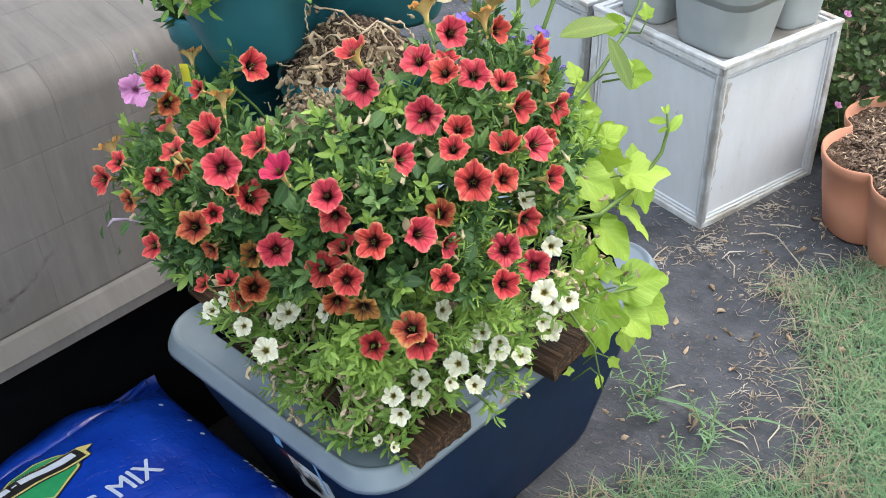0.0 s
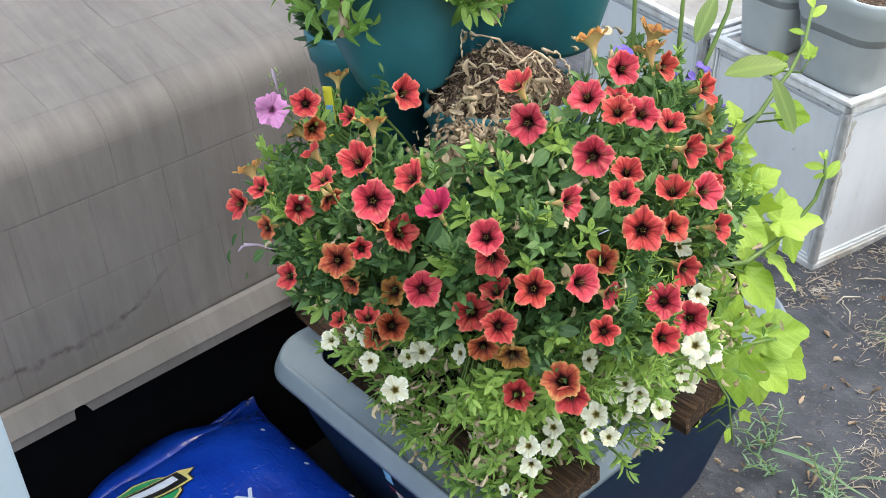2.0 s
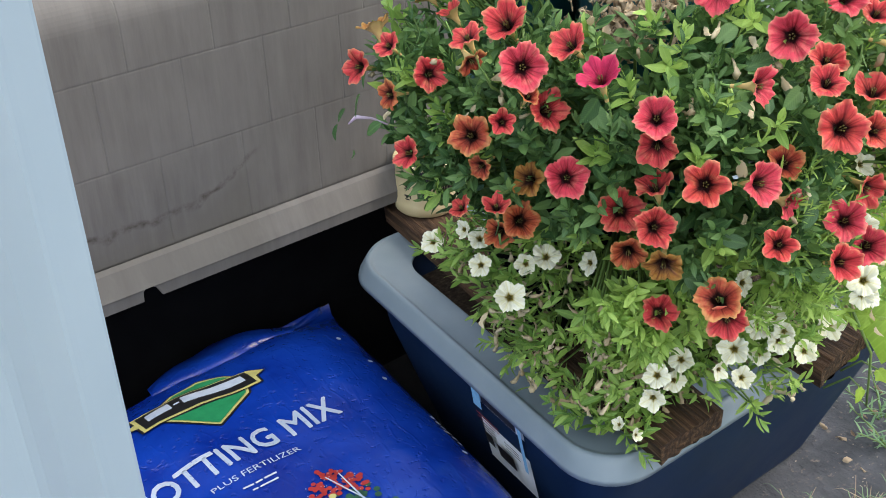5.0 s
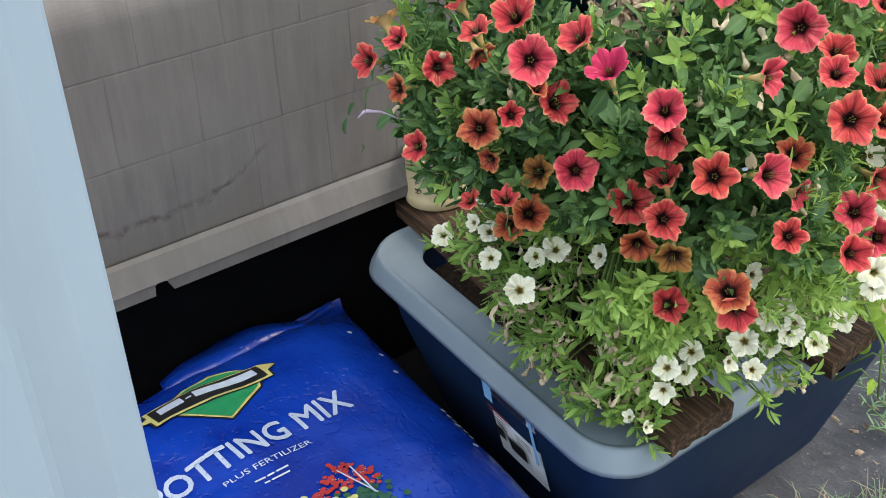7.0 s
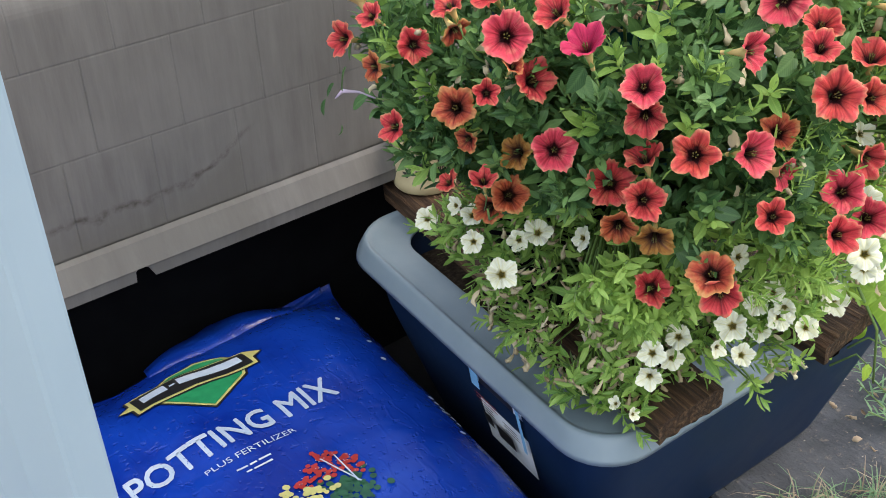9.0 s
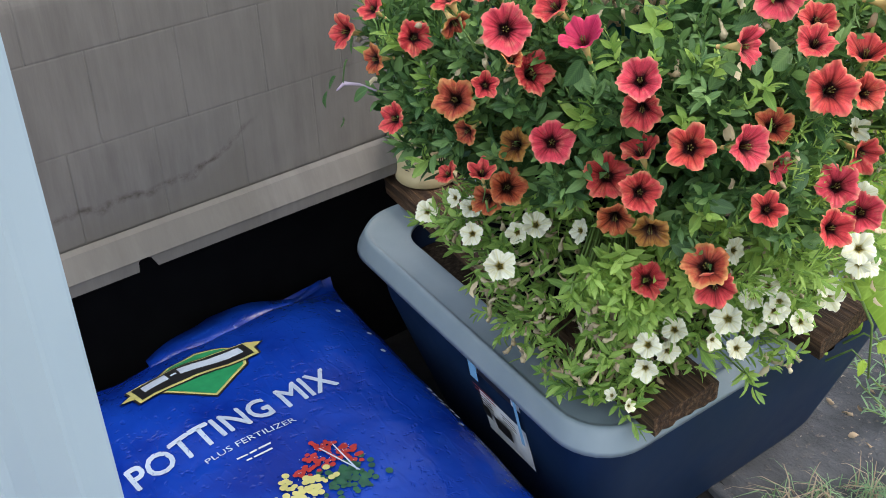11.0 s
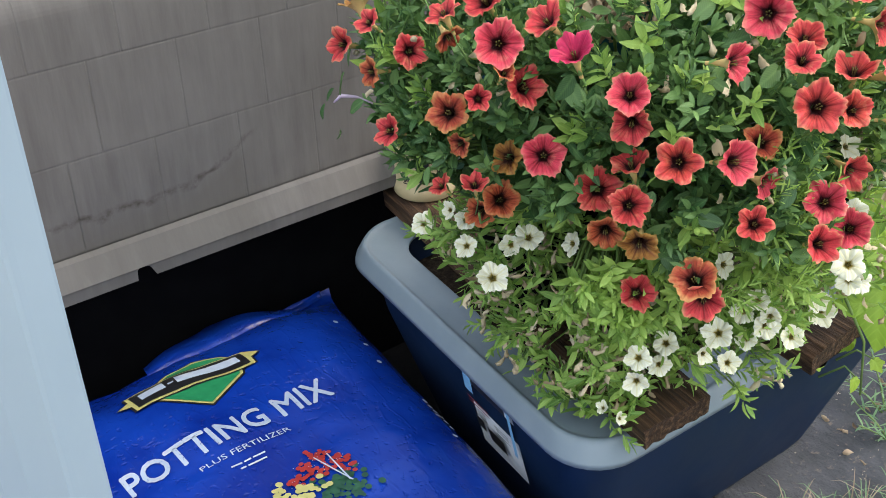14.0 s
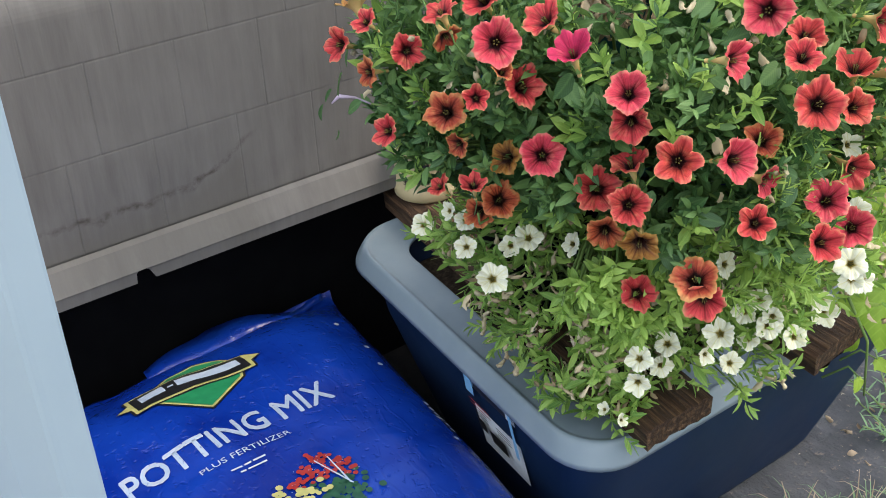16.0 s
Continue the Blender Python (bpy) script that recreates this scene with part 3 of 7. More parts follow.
def make_shingles(root, x0=-0.62, x1=1.12):
    """Each moulded shingle is a thin proud slab that follows the lid's curve."""
    rng = random.Random(4)
    rows = [0.006, 0.121, 0.232, 0.360, 0.479, 0.595, 0.711, 0.827, 0.943]
    firsts = [0.239, 0.284, 0.326, 0.393, 0.341, 0.39, 0.345, 0.385]
    span = 0.1095
    for k in range(len(rows) - 1):
        lo, hi = rows[k] + 0.0001, rows[k + 1] - 0.0001
        first = firsts[k] - span * math.ceil((firsts[k] - x0) / span)
        cuts = [first + span * i + rng.uniform(-0.002, 0.002) for i in range(int((x1 - first) / span) + 2)]
        for a, b in zip(cuts, cuts[1:]):
            a, b = max(a, x0) + 0.0001, min(b, x1) - 0.0001
            if b - a < 0.02:
                continue
            lift = 0.0002 + 0.0005 * rng.random()
            ss = np.concatenate([[lo], np.linspace(lo + 0.0018, hi - 0.0018, 25), [hi]])
            v = []
            for s in ss:
                y, z, ny, nz = on_profile(s)
                t = lift - 0.00025 * (abs(s - lo) < 1e-6 or abs(s - hi) < 1e-6)
                for xx, e in ((a, 0.0005), (a + 0.0016, 0), (b - 0.0016, 0), (b, 0.0005)):
                    v.append((xx - (a + b) / 2, y + ny * (t - e), z + nz * (t - e)))
            f = [(j * 4 + i2, j * 4 + i2 + 1, j * 4 + i2 + 5, j * 4 + i2 + 4) for j in range(26) for i2 in range(3)]
            ob = mesh_object("shingle", v, f, M_RESIN, root, smooth=False)
            ob.location = ((a + b) / 2, 0, 0)


# ---- open door panel of folded pale vinyl, close to the walker ----
def make_door():
    root = thing("shed_door", "pale bluish white folded metal shed door standing open", "door", (0, 0, 0))
    line = [(0.0745, 0.7574), (0.0725, 0.7566), (0.0535, 0.7445), (0.0495, 0.7425), (0.0460, 0.7395), (0.020, 0.6995), (0.004, 0.664), (-0.002, 0.655), (-0.008, 0.650), (-0.024, 0.640), (-0.030, 0.633), (-0.105, 0.47), (-0.115, 0.45)]
    back = [(x - 0.028, y + 0.014) for x, y in line]
    ring = line + back[::-1]
    # slight lean, set so that the edge fits the camera's view
    rings = [[(x - 0.02 * (z - 0.85), y, z) for x, y in ring] for z in (0.0, 1.9)]
    v, f = loft(rings, True, True)
    mesh_object("panel", v, f, M_DOOR, root, smooth=False)
    bm = bmesh.new()
    bmesh.ops.create_uvsphere(bm, u_segments=14, v_segments=8, radius=0.0065)
    for w in bm.verts:
        w.co.z *= 0.55
    ob = part("screw", bm, M_STEEL, root, "round steel screw head", True)
    n = Vector((0.91, -0.41, 0)).normalized()
    ob.matrix_basis = Matrix.Translation((0.0175, 0.6995, 0.953)) @ aim(n)
    return root


make_door()


# ---- lidded tub ----
LID0, LID_U, LID_V = Vector((0.538, 0.802, 0)), Vector((1, 0.06, 0)), Vector((0.055, 1, 0))
LID_W, LID_D, LID_Z = 0.66, 0.56, 0.335


def lid_point(a, b, z):
    p = LID0 + float(a) * LID_U + float(b) * LID_V
    return (p.x, p.y, z)


def tub_ring(inset, z, r, n=8):
    ring = rounded_rect(LID_W - 2 * inset, LID_D - 2 * inset, r, n)
    return [lid_point(a + LID_W / 2, b + LID_D / 2, z) for a, b in ring]


def make_tub():
    root = thing("storage_tub", "navy plastic storage tub with cut-out grey-blue lid", "storage tub")
    z = LID_Z
    rings = [tub_ring(0.022, 0.318, 0.055), tub_ring(0.027, 0.285, 0.055), tub_ring(0.035, 0.24, 0.053), tub_ring(0.10, 0.03, 0.05), tub_ring(0.112, 0.008, 0.045), tub_ring(0.125, 0.004, 0.04)]
    v, f = loft(rings, False, True)
    mesh_object("tub_body", v, [q[::-1] for q in f], M_TUB, root)
    # sloping skirt, crisp raised ridge, flat top, cut edge
    rim = [(0.004, z - 0.026, 0.07), (0.0, z - 0.027, 0.07), (0.001, z - 0.021, 0.07), (0.0085, z - 0.0042, 0.067), (0.0105, z - 0.001, 0.066), (0.013, z, 0.065), (0.0155, z - 0.001, 0.064), (0.0175, z - 0.0032, 0.063), (0.021, z - 0.0042, 0.062), (0.04, z - 0.0046, 0.055), (0.0618, z - 0.005, 0.045), (0.063, z - 0.0054, 0.045), (0.0634, z - 0.0085, 0.044), (0.0625, z - 0.0095, 0.044), (0.03, z - 0.0092, 0.058), (0.009, z - 0.014, 0.067), (0.004, z - 0.026, 0.07)]
    rings = [tub_ring(i, zz, r) for i, zz, r in rim]
    v, f = loft(rings)
    mesh_object("lid", v, [q[::-1] for q in f], M_LID, root, label="grey-blue lid with its middle cut out")
    rings = [tub_ring(0.06, 0.285, 0.045), tub_ring(0.12, 0.292, 0.04), tub_ring(0.2, 0.29, 0.03)]
    v, f = loft(rings, False, True)
    mesh_object("soil", v, f, M_SOIL, root, label="dark potting soil")
    # paper sticker on the side, with print too small to read
    def side(b, zz, out=0.0025):
        p = Vector(lid_point(np.interp(zz, (0.03, 0.24, 0.285, 0.318), (0.10, 0.035, 0.027, 0.022)), b, zz))
        return p - LID_U * out
    def patch(name, b0, b1, z0, z1, material, out, parent):
        v = [side(b0, z0, out), side(b1, z0, out), side(b1, z1, out), side(b0, z1, out)]
        return mesh_object(name, v, [(0, 1, 2, 3)], material, parent, smooth=False)

    st = patch("sticker", 0.172, 0.272, 0.15, 0.302, M_PAPER, 0.004, root)
    tagged(st, "white paper sticker with faded print")
    patch("print_block", 0.18, 0.25, 0.266, 0.3, M_INK_K, 0.006, st)
    patch("print_block", 0.253, 0.271, 0.25, 0.301, M_BLUE_INK, 0.006, st)
    patch("print_block", 0.172, 0.179, 0.2, 0.301, M_BLUE_INK, 0.0065, st)
    patch("print_block", 0.248, 0.266, 0.184, 0.206, M_INK_K, 0.006, st)
    patch("print_block", 0.205, 0.24, 0.176, 0.2, M_INK_K, 0.006, st)
    patch("print_bar", 0.222, 0.268, 0.2385, 0.2405, M_INK_R, 0.006, st)
    patch("print_bar", 0.222, 0.268, 0.2305, 0.2325, M_INK_R, 0.006, st)
    for i in range(3):
        patch("print_bar", 0.235, 0.265, 0.211 + 0.006 * i, 0.213 + 0.006 * i, M_INK_K, 0.006, st)
        patch("print_bar", 0.185, 0.215, 0.211 + 0.006 * i, 0.213 + 0.006 * i, M_INK_K, 0.006, st)
    return root


make_tub()


def make_plank(x0, x1, y0, y1, yaw, skew):
    cx, cy = (x0 + x1) / 2, (y0 + y1) / 2
    w, l, h = x1 - x0, y1 - y0, 0.026
    rng = random.Random(int(x0 * 1000))
    nx, ny = 14, 40
    v, f = [], []
    # weathered top: shallow grooves along the grain; chipped ends
    groove = [0.0045 * rng.random() * (rng.random() < 0.6) for _ in range(nx + 1)]
    rings = []
    for j in range(ny + 1):
        y = -l / 2 + l * j / ny
        ring = []
        for i in range(nx + 1):
            x = -w / 2 + w * i / nx
            edge = 0.004 * (1 - min(1, min(i, nx - i) / 1.5))
            jag = (0.004 * noise.noise((x * 120, x0, 5)) if j in (0, ny) else 0)
            jag += skew * (i / nx) * (1 - j / ny)
            ring.append((x, y + jag, h - groove[i] * (0.6 + 0.8 * noise.noise((y * 7, i, 2))) - edge))
        for i in range(nx, -1, -1):
            x = -w / 2 + w * i / nx
            jag = (0.004 * noise.noise((x * 120, x0, 7)) if j in (0, ny) else 0)
            jag += skew * (i / nx) * (1 - j / ny)
            ring.append((x * 0.985, y + jag, 0.0))
        rings.append(ring)
    v, f = loft(rings, True, True)
    ob = mesh_object("wooden_plank", v, f, M_WOOD, smooth=False)
    ob.matrix_basis = pose(cx, cy, LID_Z + 0.0005, 0, 0, yaw)
    return tagged(ob, "rough dark brown weathered wooden plank laid across the tub", "plank", "planks on the tub")


make_plank(0.634, 0.73, 0.786, 1.39, -5.6, 0.014)
make_plank(0.849, 0.953, 0.775, 1.372, -2.5, 0.022)


# ---- bag of potting mix ----
BAG_C, BAG_W, BAG_L = (0.342, 1.095), 0.465, 0.70


def bag_top(x, y):
    """Height of the bag's upper side at a place in the plan."""
    u, w = (x - BAG_C[0] - 0.02 * (y - BAG_C[1]) / 0.35) / (BAG_W / 2), (y - BAG_C[1]) / (BAG_L / 2)
    u, w = max(-1, min(1, u)), max(-1, min(1, w))
    h = 0.165 + 0.068 * (1 - u ** 4) ** 0.55 * (1 - abs(w) ** 5) ** 0.6
    h -= 0.02 * max(0.0, min(1.0, 0.5 - u)) * max(0.0, w) ** 3
    h += 0.006 * noise.noise((x * 9, y * 9, 1)) + 0.0025 * noise.noise((x * 28, y * 24, 4))
    return h


def make_bag():
    root = thing("soil_bag", "plump glossy blue plastic bag of potting mix", "bag")
    n, m = 48, 72
    top, bottom = [], []
    for j in range(m + 1):
        w = -1 + 2 * j / m
        for i in range(n + 1):
            u = -1 + 2 * i / n
            pinch = 1 - 0.035 * (1 - (abs(w) ** 6)) * 0.6
            x = BAG_C[0] + 0.02 * w + u * BAG_W / 2 * pinch + 0.012 * max(0, u) ** 2 * max(0, w) ** 6
            y = BAG_C[1] + w * BAG_L / 2 * (1 - 0.02 * (1 - abs(u) ** 4)) + 0.03 * u * (w > 0) * w ** 3 - (0.036 * math.exp(-((u + 0.42) / 0.26) ** 2) + 0.012 * max(0.0, min(1.0, -1.5 * u))) * max(0.0, w) ** 5
            z = bag_top(x, y)
            if max(abs(u), abs(w)) > 0.999:
                z = 0.165 + (0.012 * max(0.0, min(1.0, (u + 0.2) * 1.5)) if w > 0.99 else 0.0) + 0.004 * noise.noise((x * 20, y * 20, 9))
            top.append((x, y, z))
            e = max(abs(u), abs(w))
            bottom.append((x, y, z if e > 0.999 else 0.165 - 0.158 * (1 - e ** 5) ** 0.4))
    N = (n + 1) * (m + 1)
    quads = [(j * (n + 1) + i, j * (n + 1) + i + 1, (j + 1) * (n + 1) + i + 1, (j + 1) * (n + 1) + i) for j in range(m) for i in range(n)]
    mesh_object("bag_film", top + bottom, quads + [tuple(N + k for k in q[::-1]) for q in quads], M_FILM, root)
    # end flap folded up along the back edge, and the welded corner beside it
    def strip(name, n, lower, upper):
        v = [p for i in range(n + 1) for p in (lower(i / n), upper(i / n))]
        ob = mesh_object(name, v, [(2 * i, 2 * i + 2, 2 * i + 3, 2 * i + 1) for i in range(n)], M_FILM, root)
        mod = ob.modifiers.new("thickness", "SOLIDIFY")
        mod.thickness = 0.0012

    strip("folded_flap", 30, lambda q: (0.285 + 0.225 * q, 1.372 + 0.03 * q, bag_top(0.285 + 0.225 * q, 1.372 + 0.03 * q) - 0.001),
          lambda q: (0.287 + 0.226 * q, 1.398 + 0.042 * min(1.0, q / 0.48) - 0.022 * max(0.0, (q - 0.48) / 0.52), 0.208 + 0.004 * math.sin(q * 11) + 0.004 * math.sin(q * 3.1)))
    strip("welded_seam", 12, lambda q: (0.50 + 0.085 * q, 1.440 + 0.017 * q, 0.168 + 0.008 * q), lambda q: (0.501 + 0.085 * q, 1.448 + 0.018 * q, 0.174 + 0.008 * q + 0.002 * math.sin(q * 9)))

    def on_bag(ob, lift):
        for w in ob.data.vertices:
            w.co.z = bag_top(w.co.x, w.co.y) + lift

    def flat(name, outline, material, lift, parent=root, fine=0):
        bm = bmesh.new()
        bm.faces.new([bm.verts.new((x, y, 0)) for x, y in outline])
        bmesh.ops.triangulate(bm, faces=bm.faces[:])
        for _ in range(fine):
            bmesh.ops.subdivide_edges(bm, edges=bm.edges[:], cuts=1, use_grid_fill=True)
            bmesh.ops.triangulate(bm, faces=bm.faces[:])
        ob = part(name, bm, material, parent, smooth=True)
        on_bag(ob, lift)
        return ob

    def lettering(body, x, y, width, height, yaw, lift, bold, name="lettering"):
        cu = bpy.data.curves.new(name, "FONT")
        cu.body, cu.size, cu.offset, cu.resolution_u, cu.space_character = body, 1.0, bold, 3, 1.0 + 1.2 * bold
        tmp = new(name, cu)
        dg = bpy.context.evaluated_depsgraph_get()
        me = bpy.data.meshes.new_from_object(tmp.evaluated_get(dg))
        bpy.data.objects.remove(tmp)
        bm = bmesh.new()
        bm.from_mesh(me)
        lo = [min(w.co[k] for w in bm.verts) for k in (0, 1)]
        hi = [max(w.co[k] for w in bm.verts) for k in (0, 1)]
        bm.transform(pose(x, y, 0, 0, 0, yaw) @ Matrix.Diagonal((width / (hi[0] - lo[0]), height / (hi[1] - lo[1]), 1, 1)) @ Matrix.Translation((-lo[0], -lo[1], 0)))
        bmesh.ops.triangulate(bm, faces=bm.faces[:])
        for _ in range(3):
            long = [e for e in bm.edges if e.calc_length() > 0.007]
            if not long:
                break
            bmesh.ops.subdivide_edges(bm, edges=long, cuts=1)
            bmesh.ops.triangulate(bm, faces=bm.faces[:])
        ob = part(name, bm, M_INK_WORN, root, smooth=True)
        on_bag(ob, lift)
        return ob

    for dx, dy, up in ((0, 0, 0.0016), (0.0015, 0.0002, 0.0018), (0.0008, -0.0011, 0.002), (0.0008, 0.0012, 0.0022)):
        lettering("POTTING MIX", 0.183 + dx, 1.1535 + dy, 0.2725, 0.0375, 5.2, up, 0.0)
    lettering("PLUS FERTILIZER", 0.2605, 1.1365, 0.1175, 0.0088, 3.6, 0.0016, 0.0)
    # two lines of print too fine to read
    for x, y, words in ((0.2895, 1.1195, (0.014, 0.009, 0.016)), (0.2975, 1.111, (0.007, 0.024))):
        for w in words:
            flat("small_print", [(x, y), (x + w, y + 0.07 * w), (x + w, y + 0.07 * w + 0.0028), (x, y + 0.0028)], M_INK_W, 0.0015)
            x, y = x + w + 0.0025, y + 0.07 * (w + 0.0025)
    # badge: gold-edged green shield with a dark ribbon and a pale bar in place of its name
    def grown(points, e):
        cx, cy = sum(p[0] for p in points) / len(points), sum(p[1] for p in points) / len(points)
        return [(x + e * (x - cx) / math.hypot(x - cx, y - cy), y + e * (y - cy) / math.hypot(x - cx, y - cy)) for x, y in points]

    shield = [(0.262, 1.300), (0.270, 1.327), (0.300, 1.345), (0.338, 1.353), (0.372, 1.344), (0.392, 1.326), (0.380, 1.288), (0.322, 1.2455)]
    for e, ink, lift in ((0.005, M_INK_K, 0.0012), (0.002, M_INK_Y, 0.0018), (-0.002, M_INK_G, 0.0024)):
        flat("badge", grown(shield, e), ink, lift, fine=2)
    tails = [(0.2215, 1.304), (0.238, 1.3155), (0.236, 1.3285), (0.32, 1.336), (0.40, 1.334), (0.4185, 1.3195), (0.404, 1.311), (0.4035, 1.294), (0.32, 1.297), (0.2405, 1.2865), (0.2385, 1.302)]
    for e, ink, lift in ((0.003, M_INK_K, 0.003), (0.0, M_INK_Y, 0.0036)):
        flat("ribbon", grown(tails, e), ink, lift, fine=2)
    band = [(0.2445, 1.291), (0.2415, 1.326), (0.32, 1.3335), (0.3965, 1.331), (0.3985, 1.2975), (0.32, 1.300)]
    flat("ribbon", band, M_INK_K, 0.0044, fine=2)
    for pts in ([(0.253, 1.303), (0.287, 1.309), (0.286, 1.3245), (0.252, 1.319)], [(0.291, 1.3135), (0.299, 1.3145), (0.299, 1.318), (0.291, 1.317)], [(0.303, 1.3105), (0.388, 1.3075), (0.387, 1.3235), (0.303, 1.326)]):
        flat("name_bar", pts, M_INK_W, 0.0056, fine=2)
    # printed flowers: red berries over dark leaves and a pale yellow cluster
    rng = random.Random(8)

    def disc(x, y, r, material, lift, name):
        flat(name, [(x + r * math.cos(a * math.tau / 10), y + r * math.sin(a * math.tau / 10)) for a in range(10)], material, lift)

    for k in range(100):
        disc(0.377 + rng.gauss(0, 0.013), 1.022 + rng.gauss(0, 0.014), rng.uniform(0.002, 0.0046), M_INK_L, 0.0012 + 0.00002 * k, "printed_leaf")
    for cx, cy, n in ((0.358, 1.07, 18), (0.378, 1.082, 16), (0.398, 1.062, 18), (0.342, 1.06, 14), (0.404, 1.043, 10), (0.376, 1.056, 12)):
        for k in range(n):
            disc(cx + rng.gauss(0, 0.0068), cy + rng.gauss(0, 0.0055), rng.uniform(0.0026, 0.0038), M_INK_R, 0.0025 + 0.00006 * k, "printed_berry")
            if k % 3 == 0:
                disc(cx + rng.gauss(0, 0.0068), cy + rng.gauss(0, 0.0055), 0.0006, M_INK_W, 0.0037, "printed_glint")
    for k in range(60):
        disc(0.326 + rng.gauss(0, 0.016), 1.034 + rng.gauss(0, 0.011), rng.uniform(0.003, 0.0046), M_INK_Y, 0.0034 + 0.00002 * k, "printed_blossom")
    for x0, y0, x1, y1 in ((0.372, 1.08, 0.39, 1.02), (0.388, 1.078, 0.388, 1.022)):
        flat("printed_stem", [(x0, y0), (x0 + 0.0016, y0), (x1 + 0.002, y1), (x1, y1)], M_INK_W, 0.0042, fine=1)
    # punched marks along the side seam
    for k, yy in enumerate((1.345, 1.272, 1.227, 1.097, 1.05)):
        disc(0.548 + 0.006 * (k % 2), yy, 0.0035, M_INK_W, 0.0012, "punch_mark")
    for k in range(6):
        yy = 1.128 - 0.012 * k
        flat("side_print", [(0.556, yy), (0.561, yy + 0.002), (0.559, yy + 0.008), (0.554, yy + 0.006)], M_INK_W, 0.0014)
    return root


make_bag()


# ---- small cream tub on the plank ----
def make_cup():
    root = thing("cream_cup", "small cream plastic cup with dark print", "cup", (0.711, 1.358, LID_Z + 0.0265))
    prof = [(0.03, 0.0), (0.0412, 0.0005), (0.0433, 0.003), (0.0436, 0.012), (0.0425, 0.016), (0.0412, 0.02), (0.0416, 0.05), (0.0421, 0.07), (0.0442, 0.072), (0.0442, 0.077), (0.041, 0.077), (0.039, 0.05), (0.037, 0.006), (0.02, 0.005)]
    rings = [[(r * math.cos(a), r * math.sin(a), z) for a in np.linspace(0, math.tau, 33)[:-1]] for r, z in prof]
    v, f = loft(rings, True, True)
    mesh_object("cup_body", v, f, M_CREAM, root)

    def wrap(name, a0, a1, z0, z1, material, out=0.0006):
        aa = np.linspace(radians(a0), radians(a1), 6)
        v = []
        for z in (z0, z1):
            r = 0.0412 + 0.019 * (z - 0.02) + out
            v += [(r * math.cos(a), r * math.sin(a), z) for a in aa]
        mesh_object(name, v, [(i, i + 1, i + 7, i + 6) for i in range(5)], material, root)

    # two short lines of print beside a dark picture block
    for a, z in ((190, 0.062), (191, 0.046), (192, 0.03)):
        for k, (step, wide) in enumerate(((0, 3), (4, 4), (9, 3), (13, 2))):
            wrap("print_mark", a + step, a + step + wide, z - 0.002 * (k % 2), z + 0.003, M_INK_K)
        wrap("print_mark", a + 1, a + 12, z - 0.0045, z - 0.003, M_INK_K)
    for k in range(4):
        wrap("picture_band", 220 + 2 * (k % 2), 246, 0.03 + 0.011 * k, 0.0375 + 0.011 * k, M_INK_K)
    for k in range(9):
        wrap("bar_stripe", 262 + 4 * k, 264.4 + 4 * k, 0.03, 0.07, M_INK_K)
    return root


make_cup()


# ---- three-lobed stacking planters ----
def lobed_ring(center_r, lobe_r, z, n=60, turn=0.0, lobes=3):
    pts = []
    for i in range(n):
        a = math.tau * i / n
        best = 0.04
        for k in range(lobes):
            b = math.tau * k / 3 + radians(turn)
            d = math.cos(a - b) * center_r
            disc = lobe_r ** 2 - (center_r * math.sin(a - b)) ** 2
            if disc > 0 and d > -0.02:
                best = max(best, d + math.sqrt(disc))
        pts.append([best, a])
    r = np.array([p[0] for p in pts])
    for _ in range(1):
        r = 0.25 * np.roll(r, 1) + 0.5 * r + 0.25 * np.roll(r, -1)
    return [(q * math.cos(p[1]), q * math.sin(p[1]), z) for q, p in zip(r, pts)]


def planter_tier(name, material, parent, z0, h, turn, label="", cr=0.105, lr=0.088, n=90, base=0.75, lobes=3):
    prof = [(base - 0.03, 0.004, 0.0), (base, 0.0, 0.0), (base + 0.035, 0.0, 0.006), (0.4 * base + 0.6, 0.0, h * 0.5), (0.96, 0.0, h - 0.022), (0.985, 0, h - 0.021), (0.99, 0.0, h - 0.003), (0.975, 0.0, h), (0.95, 0.0, h - 0.001), (0.93, 0.0, h - 0.012), (0.4 * base + 0.57, 0, h * 0.5)]
    rings = [lobed_ring(cr * (0.88 + 0.12 * s), lr * s, z0 + z, n, turn, lobes) for s, _, z in prof]
    v, f = loft(rings, True, True)
    return mesh_object(name, v, f, material, parent, label=label)


def lobe_soil(parent, center, r, z, material, mound=0.01, seed=1, name="soil"):
    v, f = [(center[0], center[1], z + mound)], []
    n, m = 36, 9
    for j in range(1, m + 1):
        for i in range(n):
            a = math.tau * i / n
            rr = r * j / m
            x, y = center[0] + rr * math.cos(a), center[1] + rr * math.sin(a)
            v.append((x, y, z + mound * (1 - (j / m) ** 2) + 0.004 * noise.noise((x * 70, y * 70, seed)) + 0.005 * noise.noise((x * 25, y * 25, seed))))
    for i in range(n):
        f.append((0, 1 + i, 1 + (i + 1) % n))
        for j in range(m - 1):
            a, b = 1 + j * n, 1 + (j + 1) * n
            f.append((a + i, b + i, b + (i + 1) % n, a + (i + 1) % n))
    return mesh_object(name, v, f, material, parent)


TOWER = (0.732, 1.03)


